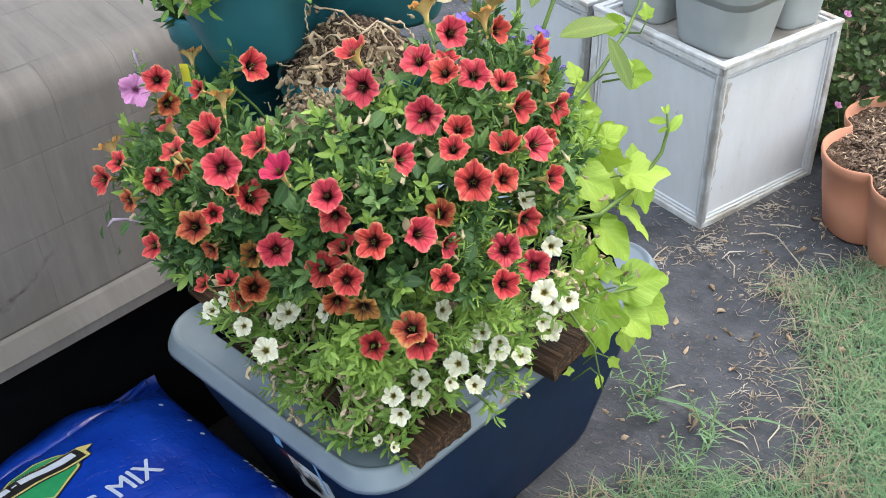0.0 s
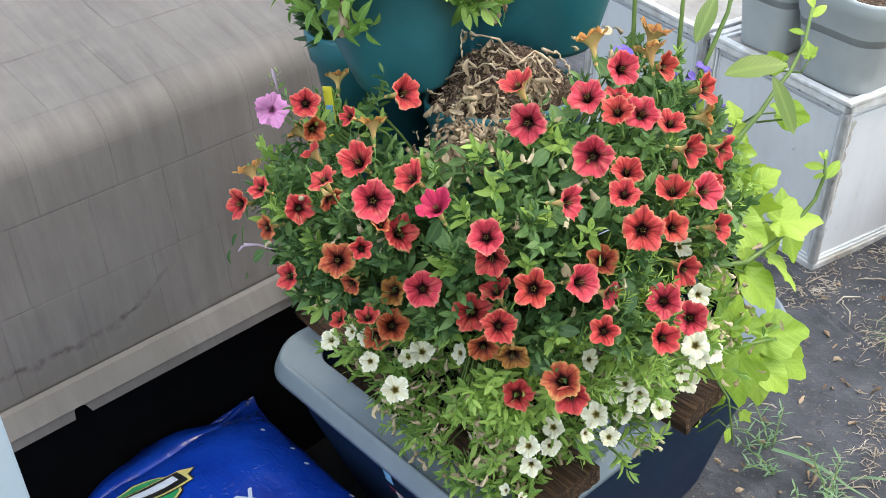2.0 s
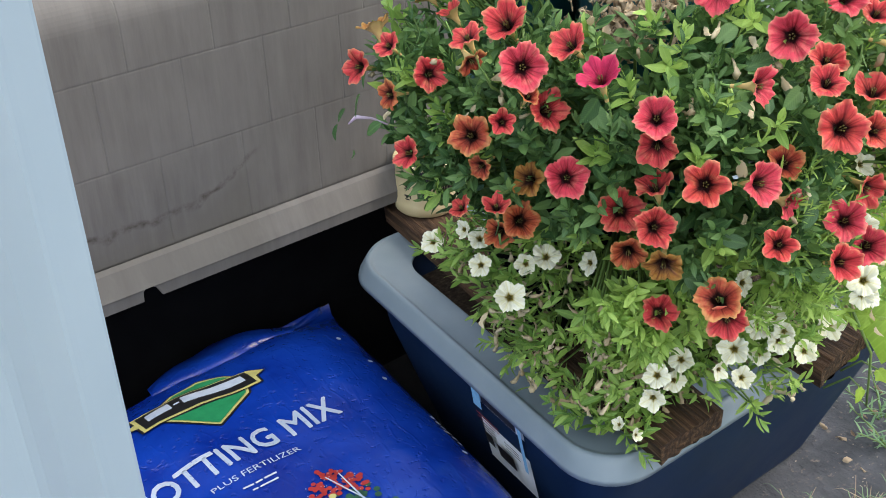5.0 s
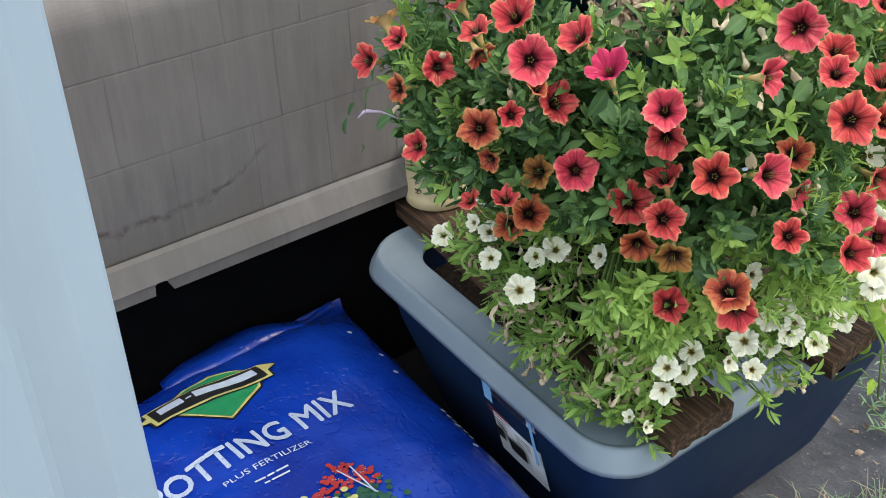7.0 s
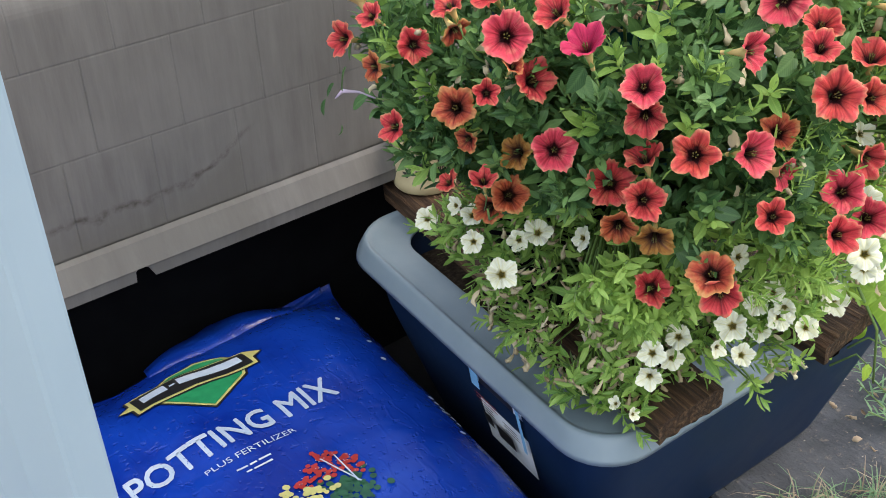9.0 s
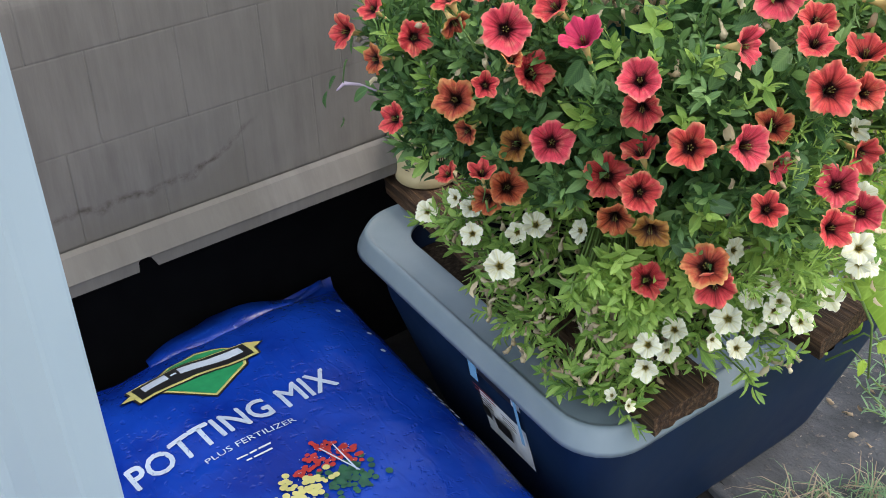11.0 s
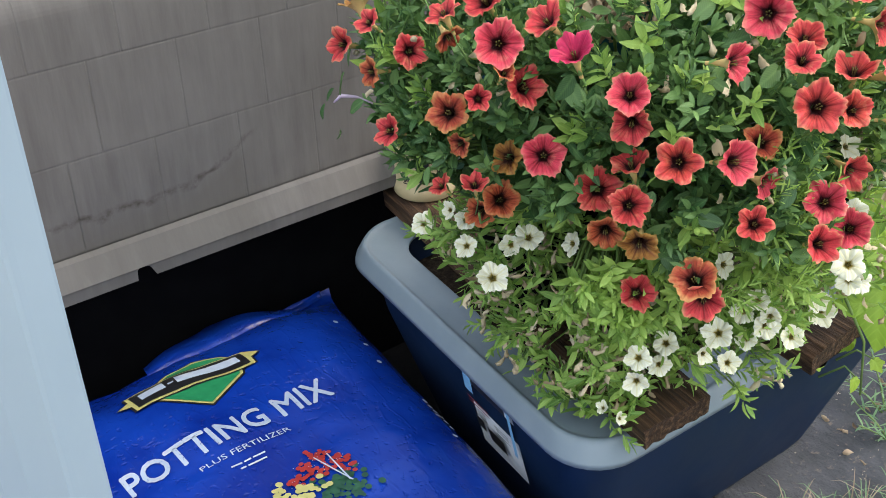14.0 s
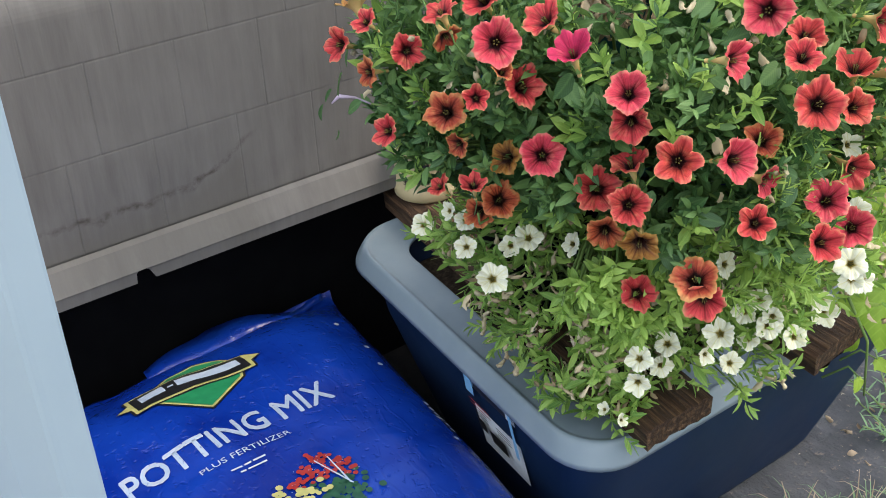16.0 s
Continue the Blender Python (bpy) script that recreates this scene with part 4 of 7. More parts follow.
def make_tower():
    root = thing("planter_tower", "teal green lobed stacking planters with soil, on planks", "planter", (*TOWER, 0))
    z = LID_Z + 0.0445
    # added tier, black instead of teal to stand in for shade under the mound
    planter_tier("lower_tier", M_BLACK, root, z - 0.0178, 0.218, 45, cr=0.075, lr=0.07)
    planter_tier("middle_tier", M_TEAL, root, z + 0.195, 0.225, -105, lobes=1)
    planter_tier("upper_tier", M_TEAL, root, z + 0.436, 0.16, -165, cr=0.108, lr=0.098, base=0.52)
    dry_lobe = (0.105 * math.cos(radians(-105)), 0.105 * math.sin(radians(-105)))
    lobe_soil(root, dry_lobe, 0.08, z + 0.408, M_DRYSOIL, 0.058, 3)
    # tall round pot standing behind
    prof = [(0.042, -0.09), (0.046, -0.09), (0.049, -0.085), (0.071, 0.165), (0.076, 0.167), (0.079, 0.196), (0.077, 0.2), (0.073, 0.2), (0.071, 0.19), (0.066, 0.1)]
    c = (-0.066, 0.072)
    rings = [[(c[0] + r * math.cos(a), c[1] + r * math.sin(a), z + 0.276 + h) for a in np.linspace(0, math.tau, 41)[:-1]] for r, h in prof]
    v, f = loft(rings, True, True)
    mesh_object("round_pot", v, f, M_TEAL, root)
    lobe_soil(root, c, 0.069, z + 0.453, M_SOIL, 0.008, 11)
    for a in (-165, -45, 75):
        c = (0.105 * math.cos(radians(a)), 0.105 * math.sin(radians(a)))
        lobe_soil(root, c, 0.086, z + 0.578, M_SOIL, 0.01, a)
    for a in (45, 165, 285):
        c = (0.075 * math.cos(radians(a)), 0.075 * math.sin(radians(a)))
        lobe_soil(root, c, 0.06, z + 0.185, M_SOIL, 0.01, a)
    return root


make_tower()


PLANTER_AT, PLANTER_TURN = (2.055, 0.864), 37


def quatrefoil(scale, z, n=160):
    """Outline of four joined lobes, two of them longer, with rounded notches between."""
    r = []
    for i in range(n):
        a, best = math.tau * i / n, 0.06
        for k in range(4):
            reach, deep, wide = ((0.17, 0.112, 0.118), (0.11, 0.077, 0.116))[k % 2]
            c, t = math.cos(a - math.pi / 2 * k), math.sin(a - math.pi / 2 * k)
            qa, qb, qc = (c / deep) ** 2 + (t / wide) ** 2, -2 * reach * c / deep ** 2, (reach / deep) ** 2 - 1
            disc = qb * qb - 4 * qa * qc
            if disc > 0 and c > -0.1:
                best = max(best, (-qb + math.sqrt(disc)) / (2 * qa))
        r.append(best)
    r = np.array(r)
    for _ in range(3):
        r = 0.25 * np.roll(r, 1) + 0.5 * r + 0.25 * np.roll(r, -1)
    turn = radians(PLANTER_TURN)
    return [((q - scale) * math.cos(math.tau * i / n + turn), (q - scale) * math.sin(math.tau * i / n + turn), z) for i, q in enumerate(r)]


def in_planter(x, y):
    return math.hypot(x - PLANTER_AT[0], y - PLANTER_AT[1]) < 0.2


def make_terracotta():
    root = thing("terracotta_planter", "orange-brown four-lobed stacking planter full of coarse dry soil", "planter", (*PLANTER_AT, 0.004))
    h = 0.171
    prof = [(0.03, 0.004), (0.022, 0.0), (0.014, 0.001), (0.009, 0.006), (0.004, h * 0.5), (0.003, h - 0.026), (0.0, h - 0.024), (-0.001, h - 0.006), (0.0, h - 0.001), (0.003, h), (0.006, h - 0.002), (0.007, h - 0.03)]
    v, f = loft([quatrefoil(q, z) for q, z in prof], True, True)
    mesh_object("planter_body", v, f, M_TERRA, root)
    rng = random.Random(20)
    rings, sv = 14, []
    for k in range(rings + 1):
        for x, y, _ in quatrefoil(0.0075, 0):
            q = 1 - k / (rings + 1)
            sv.append((x * q, y * q, h - 0.024 + 0.012 * (1 - q) + 0.006 * noise.noise((x * q * 60, y * q * 60, 4)) + 0.007 * noise.noise((x * q * 22, y * q * 22, 9))))
    n = 160
    sf = [(k * n + i, k * n + (i + 1) % n, (k + 1) * n + (i + 1) % n, (k + 1) * n + i) for k in range(rings) for i in range(n)] + [tuple(range(rings * n, (rings + 1) * n))]
    mesh_object("soil", sv, sf, M_DRYSOIL, root)
    # bark chips and dry scraps lie on the soil
    chips, pale = Pile(), Pile()
    for k in range(2600):
        a, q = rng.random() * math.tau, rng.random() ** 0.5 * 0.86
        o = quatrefoil(0.012, 0)[int(a / math.tau * 160) % 160] if k % 20 == 0 else o
        x, y = o[0] * q + rng.gauss(0, 0.012), o[1] * q + rng.gauss(0, 0.012)
        inside = math.hypot(x, y) < math.hypot(o[0], o[1])
        if not inside:
            continue
        bm_v, bm_f, uv = leaf_shape(rng.uniform(0.006, 0.018), rng.uniform(0.003, 0.006), 3, rng.uniform(-0.8, 0.8), 0.2, 0.6)
        p = Vector((x, y, h - 0.010 + rng.uniform(-0.004, 0.005)))
        (pale if k % 9 == 0 else chips).add(placed(bm_v, leaf_matrix(p, (math.cos(a * 7), math.sin(a * 7), rng.gauss(0, 0.35)), (rng.gauss(0, 0.5), rng.gauss(0, 0.5), 1))), bm_f, uv)
    tagged(chips.make("mulch", M_BARK, root), kind="stuff")
    tagged(pale.make("chaff", M_DEAD, root), kind="stuff")


# ---- white boxes with pots on them ----
def make_white_box(name, m, w=0.375, d=0.378, h=0.391):
    root = thing(name, "old white painted square box with framed panels, scuffed", "box", group="white boxes")
    root.matrix_basis = m
    part("carcass", box_bm(0.0125, w - 0.0125, 0.0125, d - 0.0125, 0.004, h - 0.042, 0.002), M_WHITE, root)
    part("top_board", box_bm(0.023, w - 0.023, 0.023, d - 0.023, h - 0.0415, h - 0.008, 0.002), M_GRIMY, root, "grimy sunken top board")
    t = 0.016
    # rim of two stepped strips round the top
    for inset, wide, z0, z1, paint in ((-0.002, 0.0155, h - 0.0055, h + 0.003, M_SCUFFED), (0.0138, 0.009, h - 0.0405, h - 0.001, M_WHITE)):
        for a0, a1, b0, b1 in ((inset, w - inset, inset, inset + wide), (inset, w - inset, d - inset - wide, d - inset), (inset, inset + wide, inset + wide, d - inset - wide), (w - inset - wide, w - inset, inset + wide, d - inset - wide)):
            part("rim_strip", box_bm(a0, a1, b0, b1, z0, z1, 0.0022, 2), paint, root)
    # strip of flaked paint and rust-brown dirt beside the corner
    n, v = 44, []
    for i in range(n + 1):
        z = 0.07 + (h - 0.12) * i / n
        far = 0.043 + 0.008 * noise.noise((z * 40, w * 9, 1)) + 0.006 * noise.noise((z * 130, d, 2)) - 0.012 * (1 - i / n)
        v += [(0.0292, 0.0121, z), (far, 0.0121, z)]
    mesh_object("flaked_strip", v, [(2 * i, 2 * i + 1, 2 * i + 3, 2 * i + 2) for i in range(n)], M_FLAKED, root, smooth=False, label="flaked paint stained brown")
    # frames of stepped moulding on the front and the side
    for face in ("front", "side"):
        span = w if face == "front" else d
        for inset, depth, width in ((0.0, 0.0, t), (t + 0.001, 0.005, 0.005), (t + 0.008, 0.008, 0.004)):
            lo, hi = inset, span - inset
            bars = [(lo, hi, inset, inset + width), (lo, hi, h - 0.006 - inset - width, h - 0.006 - inset), (lo, lo + width, inset + width, h - 0.006 - inset - width), (hi - width, hi, inset + width, h - 0.006 - inset - width)]
            for a, b, z0, z1 in bars:
                if face == "front":
                    bm = box_bm(a, b, depth, 0.013, z0, z1, 0.0018, 1)
                else:
                    bm = box_bm(depth, 0.0132, a, b, z0, z1, 0.0018, 1)
                part("moulding", bm, M_SCUFFED if inset == 0.0 else M_WHITE, root)
    # pin holes along the top moulding of the side
    for k in range(5):
        part("nail_head", box_bm(0.0022, 0.006, 0.05 + 0.075 * k, 0.056 + 0.075 * k, h - 0.0245, h - 0.0195, 0.0006, 1), M_INK_K, root)
    return root


BOX1 = pose(1.778, 1.202, 0.0, 8.5, 1.2, -7.8)
make_white_box("white_box", BOX1)
make_white_box("white_box", BOX1 @ pose(-0.004, 0.394, 0.0))


def make_grey_pot(m, w=0.18, h=0.2, seed=1):
    root = thing("grey_pot", "rounded square grey plastic plant pot", "pot", group="grey pots")
    root.matrix_basis = m
    prof = [(0.6, 0.0), (0.66, 0.0), (0.7, 0.006), (0.86, h * 0.62), (0.885, h * 0.66), (0.9, h * 0.68), (0.965, h - 0.03), (0.983, h - 0.0265), (1.0, h - 0.006), (1.0, h), (0.95, h), (0.92, h - 0.01), (0.85, h * 0.55)]
    rings = [at_height(rounded_rect(w * s, w * s, w * s * 0.26, 8), z) for s, z in prof]
    v, f = loft(rings, True, True)
    mesh_object("pot_body", v, f, M_GREYPOT, root)
    lobe_soil(root, (0, 0), w * 0.44, h - 0.03, M_DRYSOIL, 0.008, seed)
    return root


for (bx, by), w, yaw in (((0.11, 0.1), 0.225, 4), ((0.298, 0.09), 0.15, -6), ((0.094, 0.288), 0.16, 5), ((0.27, 0.278), 0.16, 0)):
    make_grey_pot(BOX1 @ pose(bx, by, 0.3832, 0, 0, yaw), w, 0.2, int(bx * 100))


# ---- plants: flowers ----
def flower_surface(R, star, cup, seed, outer=False, depth=1.0):
    """Trumpet bloom of five joined petals: creased between petals, ruffled and toothed at the edge."""
    rng = random.Random(seed)
    n = 60
    ph = [rng.random() * math.tau for _ in range(4)]
    amp = [rng.uniform(0.06, 0.11), rng.uniform(0.035, 0.065)]
    tilt = [rng.gauss(0, 0.07) for _ in range(5)]
    size = [rng.uniform(0.93, 1.05) for _ in range(5)]
    prof = [(0.07, -1.15), (0.11, -0.9), (0.16, -0.68), (0.23, -0.52), (0.34, -0.375), (0.5, -0.225), (0.68, -0.105), (0.83, -0.035), (0.94, -0.005), (1.0, -0.02)]
    if outer:
        prof = [(0.1, -1.75), (0.1, -1.35), (0.14, -1.02), (0.2, -0.74), (0.28, -0.555), (0.39, -0.415), (0.54, -0.26), (0.71, -0.14), (0.86, -0.065), (0.985, -0.04)]
    rings = []
    tooth = [rng.gauss(0, 0.036) for _ in range(n)]
    for r, z in prof:
        ring = []
        limb = max(0.0, (r - 0.25) / 0.75)
        for i in range(n):
            a = math.tau * i / n
            c = abs(math.cos(2.5 * a))
            k = int((a / math.tau * 5 + 0.5)) % 5
            if star:
                lobe = 0.68 + 0.34 * c ** 1.2 + 0.6 * tooth[i] * max(0.0, limb * 2 - 1)
            else:
                lobe = (0.81 + 0.15 * c ** 0.55 + 0.07 * c ** 5) + tooth[i] * max(0.0, limb * 2 - 1) + 0.016 * math.sin(15 * a + ph[0]) + 0.014 * math.sin(22 * a + ph[1])
            lobe *= 1 + (size[k] - 1) * c
            rr = R * r * (1 + (lobe - 1) * limb)
            zz = R * (z * depth + cup * limb ** 1.6)
            zz += R * limb ** 1.4 * (amp[0] * math.sin(5 * a + ph[0]) + amp[1] * math.sin(11 * a + ph[1]) + 0.05 * math.cos(a + ph[2]) + 0.012 * math.sin(17 * a + ph[3]))
            zz += R * limb * (tilt[k] * c + 0.06 * math.cos(2 * a + ph[3]) + 0.016 * math.cos(20 * a + ph[1]))
            zz -= R * 0.2 * limb * (1 - c) ** 2 + R * 0.045 * limb * c ** 24
            ring.append((rr * math.cos(a), rr * math.sin(a), zz))
        rings.append(ring)
    return loft(rings, not outer, False)


def bare_mesh(name, verts, faces, material, uvs=None):
    ob = mesh_object(name, verts, faces, material, uvs=uvs)
    me = ob.data
    bpy.data.objects.remove(ob)
    return me


def flower_kit(name, petal, tube_mat, R, star, cup, seed, depth=1.0):
    v, f = flower_surface(R, star, cup, seed, False, depth)
    n_ring = 60
    radial = (0.0, 0.06, 0.12, 0.2, 0.33, 0.5, 0.68, 0.83, 0.93, 1.0)
    petals = bare_mesh(name, v, f, petal, np.array([(0.5, radial[i // n_ring]) for i in range(len(v))]))
    v, f = flower_surface(R, star, cup, seed, True, depth)
    tub = bare_mesh("flower_tube", v, [q[::-1] for q in f], tube_mat)
    p = Pile()
    for k in range(5):
        lv, lf, lu = leaf_shape(R * 0.75, R * 0.2, 3, 0.2, -0.15)
        m = Matrix.Translation((0, 0, -1.75 * R)) @ Matrix.Rotation(math.tau * k / 5, 4, "Z") @ Matrix.Rotation(radians(62), 4, "X")
        p.add(placed(lv, m), lf, lu)
    tv, tf = tube([(0, 0, -1.65 * R), (0.1 * R, 0, -2.3 * R), (0.0, 0.25 * R, -3.4 * R)], [0.0016, 0.0011, 0.001], 5)
    p.add(tv, tf)
    calyx = p.make("calyx", M_LEAF)
    cm = calyx.data
    bpy.data.objects.remove(calyx)
    p = Pile()
    for k in range(5):
        a = math.tau * k / 5
        x, y = 0.1 * R * math.cos(a), 0.1 * R * math.sin(a)
        tv, tf = tube([(x * 0.4, y * 0.4, -0.7 * R), (x * 0.9, y * 0.9, -0.3 * R), (x, y, -0.2 * R), (x * 1.05, y * 1.05, -0.13 * R)], [0.0003, 0.0004, 0.0008, 0.0004], 5)
        p.add(tv, tf)
    st = p.make("stamen", M_STAMEN)
    sm = st.data
    bpy.data.objects.remove(st)
    return petals, tub, cm, sm


def put_flower(kit, parent, m):
    top = share("flower", kit[0], parent, m)
    for nm, me in (("flower_tube", kit[1]), ("calyx", kit[2]), ("stamen", kit[3])):
        share(nm, me, top, Matrix())
    return top


KITS = {
    "r": [flower_kit("flower", M_REDPETAL, M_TUBE_R, 0.0225, False, c, s) for c, s in ((0.05, 1), (0.12, 2), (-0.02, 3), (0.18, 4), (-0.08, 16))],
    "p": [flower_kit("flower", M_PINKPETAL, M_TUBE_R, 0.0225, False, c, s) for c, s in ((0.05, 5), (0.1, 6), (-0.04, 17))],
    "o": [flower_kit("flower", M_RUSTPETAL, M_TUBE_R, 0.0225, False, c, s) for c, s in ((-0.1, 18), (0.0, 19), (0.1, 20))],
    "s": [flower_kit("flower", M_REDPETAL, M_TUBE_R, 0.0225, True, c, s) for c, s in ((0.02, 7), (0.1, 8))],
    "m": [flower_kit("flower", M_MAGENTA, M_TUBE_R, 0.0225, False, 0.2, 9)],
    "g": [flower_kit("flower", M_GOLDPETAL, M_TUBE_R, 0.0225, False, -0.1, 10)],
    "y": [flower_kit("flower", M_GOLDPETAL, M_TUBE_R, 0.0225, False, c, s) for c, s in ((0.2, 11), (0.1, 21))],
    "w": [flower_kit("flower", M_WHITEPETAL, M_TUBE_W, 0.0165, False, c, s, 0.6) for c, s in ((-0.06, 12), (0.05, 13), (0.12, 14))],
    "v": [flower_kit("flower", M_PURPLEPETAL, M_TUBE_P, 0.0235, False, 0.0, 15, 0.6)],
}
# rough middle of the camera's path; foliage is arranged to suit this view
EYE_MID = Vector((-0.06, 0.1, 1.15))
HEART = Vector((0.70, 0.95, 0.56))

# where the blooms sit: kind, size, place, and the way each one looks (degrees round from +x, degrees up)
CROWN = [
    ("y", 0.79, 0.701, 0.791, 0.883, 77, 76),
    ("r", 0.84, 0.606, 0.797, 0.865, 169, 67),
    ("p", 0.84, 0.693, 0.745, 0.865, -110, 27),
    ("y", 0.82, 0.771, 0.779, 0.856, 76, 75),
    ("p", 0.87, 0.652, 0.753, 0.849, -145, 52),
    ("r", 0.63, 0.675, 0.736, 0.847, -81, 76),
    ("r", 0.74, 0.648, 0.712, 0.845, -147, 49),
    ("r", 0.74, 0.485, 0.976, 0.842, -125, 31),
    ("r", 0.89, 0.568, 0.92, 0.84, -79, 18),
    ("y", 0.89, 0.851, 0.841, 0.84, -23, 66),
    ("y", 0.64, 0.555, 1.019, 0.839, 37, 78),
    ("p", 0.93, 0.588, 0.768, 0.839, -149, 17),
    ("r", 0.77, 0.78, 0.767, 0.836, -83, 9),
    ("s", 0.54, 0.504, 0.93, 0.833, -177, 37),
    ("y", 0.74, 0.526, 0.923, 0.821, 41, 75),
    ("p", 0.89, 0.71, 0.736, 0.817, -119, 42),
]
UPPER_RING = [
    ("p", 0.96, 0.619, 0.716, 0.809, -142, 18),
    ("o", 0.66, 0.496, 0.986, 0.808, -100, 7),
    ("r", 0.9, 0.825, 0.749, 0.803, -75, 16),
    ("r", 0.74, 0.74, 0.726, 0.8, -115, 56),
    ("r", 0.72, 0.442, 0.895, 0.799, 177, 64),
    ("r", 0.93, 0.49, 0.906, 0.797, -156, 46),
    ("r", 0.84, 0.505, 0.843, 0.793, 173, 46),
    ("r", 0.66, 0.483, 0.973, 0.79, 138, 55),
    ("r", 0.73, 0.65, 0.703, 0.787, -123, 52),
    ("m", 0.84, 0.489, 0.788, 0.786, -163, 62),
    ("r", 0.72, 0.615, 0.675, 0.786, -127, 50),
    ("p", 0.8, 0.574, 0.703, 0.784, -80, 15),
    ("r", 0.84, 0.728, 0.692, 0.783, -87, 4),
    ("p", 1.0, 0.47, 0.858, 0.777, -125, 24),
    ("o", 0.68, 0.448, 0.896, 0.775, -89, -29),
    ("y", 0.76, 0.819, 0.743, 0.775, -60, 2),
]
MIDDLE_RING = [
    ("y", 0.77, 0.439, 1.029, 0.772, 110, 65),
    ("r", 0.6, 0.423, 0.984, 0.77, -173, 41),
    ("y", 0.68, 0.538, 1.09, 0.765, 134, 43),
    ("p", 0.83, 0.511, 0.747, 0.76, -137, 39),
    ("o", 0.45, 0.468, 0.848, 0.755, -84, 58),
    ("r", 0.88, 0.701, 0.691, 0.753, -137, 70),
    ("p", 0.93, 0.72, 0.666, 0.751, -87, 23),
    ("r", 1.0, 0.625, 0.662, 0.75, -126, 30),
    ("r", 0.76, 0.449, 0.959, 0.745, -112, 23),
    ("r", 0.88, 0.819, 0.721, 0.743, -86, -6),
    ("r", 0.72, 0.661, 0.657, 0.739, -110, 28),
    ("r", 0.87, 0.49, 0.848, 0.738, -94, 32),
    ("s", 0.58, 0.449, 0.857, 0.735, -120, 27),
    ("r", 0.62, 0.762, 0.69, 0.735, -87, 15),
    ("r", 0.79, 0.521, 0.753, 0.73, -136, -4),
    ("r", 0.82, 0.429, 1.049, 0.729, -174, 20),
]
LOWER_RING = [
    ("o", 0.69, 0.428, 0.995, 0.719, -178, 11),
    ("s", 0.93, 0.527, 0.706, 0.715, -135, 30),
    ("o", 0.88, 0.443, 0.893, 0.712, -143, 30),
    ("o", 0.75, 0.609, 0.698, 0.712, -118, 44),
    ("p", 0.88, 0.57, 0.687, 0.71, -92, 23),
    ("r", 0.77, 0.733, 0.659, 0.709, -80, 13),
    ("r", 0.79, 0.529, 0.76, 0.692, 171, 70),
    ("p", 0.92, 0.49, 0.822, 0.686, -126, 30),
    ("p", 0.7, 0.598, 0.681, 0.686, -83, 0),
    ("o", 0.6, 0.461, 0.902, 0.674, -167, -6),
    ("r", 0.72, 0.431, 0.973, 0.669, -171, 27),
    ("g", 0.79, 0.488, 0.87, 0.666, -167, 26),
    ("r", 0.84, 0.514, 0.742, 0.666, -124, 28),
    ("s", 0.74, 0.578, 0.669, 0.661, -130, 35),
    ("r", 0.95, 0.521, 0.788, 0.659, -128, 31),
    ("r", 0.87, 0.724, 0.693, 0.653, -95, -5),
]
SKIRT = [
    ("p", 0.9, 0.67, 0.675, 0.649, -130, 36),
    ("s", 0.64, 0.458, 0.876, 0.647, -139, 67),
    ("r", 0.56, 0.45, 0.917, 0.631, 167, 52),
    ("r", 0.79, 0.645, 0.655, 0.627, -109, 31),
    ("g", 0.83, 0.527, 0.741, 0.625, -137, -12),
    ("o", 0.8, 0.52, 0.775, 0.624, -135, -3),
    ("o", 0.86, 0.489, 0.88, 0.62, -118, 31),
    ("p", 0.88, 0.715, 0.678, 0.607, -131, 34),
    ("o", 0.97, 0.551, 0.7, 0.605, -145, 46),
    ("o", 0.73, 0.482, 0.902, 0.6, -154, 1),
    ("r", 0.83, 0.557, 0.693, 0.585, -128, 2),
    ("r", 0.8, 0.542, 0.754, 0.567, -123, 35),
]
WHITE_EDGE = [
    ("w", 0.98, 0.741, 0.691, 0.555, -124, 39),
    ("w", 0.9, 0.832, 0.737, 0.48, -107, 8),
    ("w", 0.88, 0.824, 0.753, 0.555, -107, 14),
    ("w", 0.77, 0.758, 0.727, 0.654, -70, 29),
    ("w", 0.99, 0.839, 0.781, 0.416, -111, 31),
    ("w", 0.79, 0.631, 0.74, 0.57, -76, 16),
    ("w", 0.88, 0.728, 0.761, 0.454, -118, 17),
    ("w", 0.9, 0.553, 1.113, 0.469, -162, 48),
    ("w", 0.63, 0.518, 1.005, 0.545, 171, 16),
    ("w", 0.78, 0.537, 1.004, 0.528, -149, 54),
    ("w", 0.78, 0.523, 0.984, 0.511, -154, 28),
    ("w", 0.72, 0.546, 0.94, 0.525, -158, 17),
    ("w", 0.89, 0.535, 0.897, 0.558, -130, 55),
    ("w", 0.75, 0.56, 0.863, 0.558, 165, 13),
    ("w", 0.76, 0.722, 0.778, 0.432, -165, 29),
    ("w", 0.74, 0.688, 0.743, 0.509, -122, 59),
]
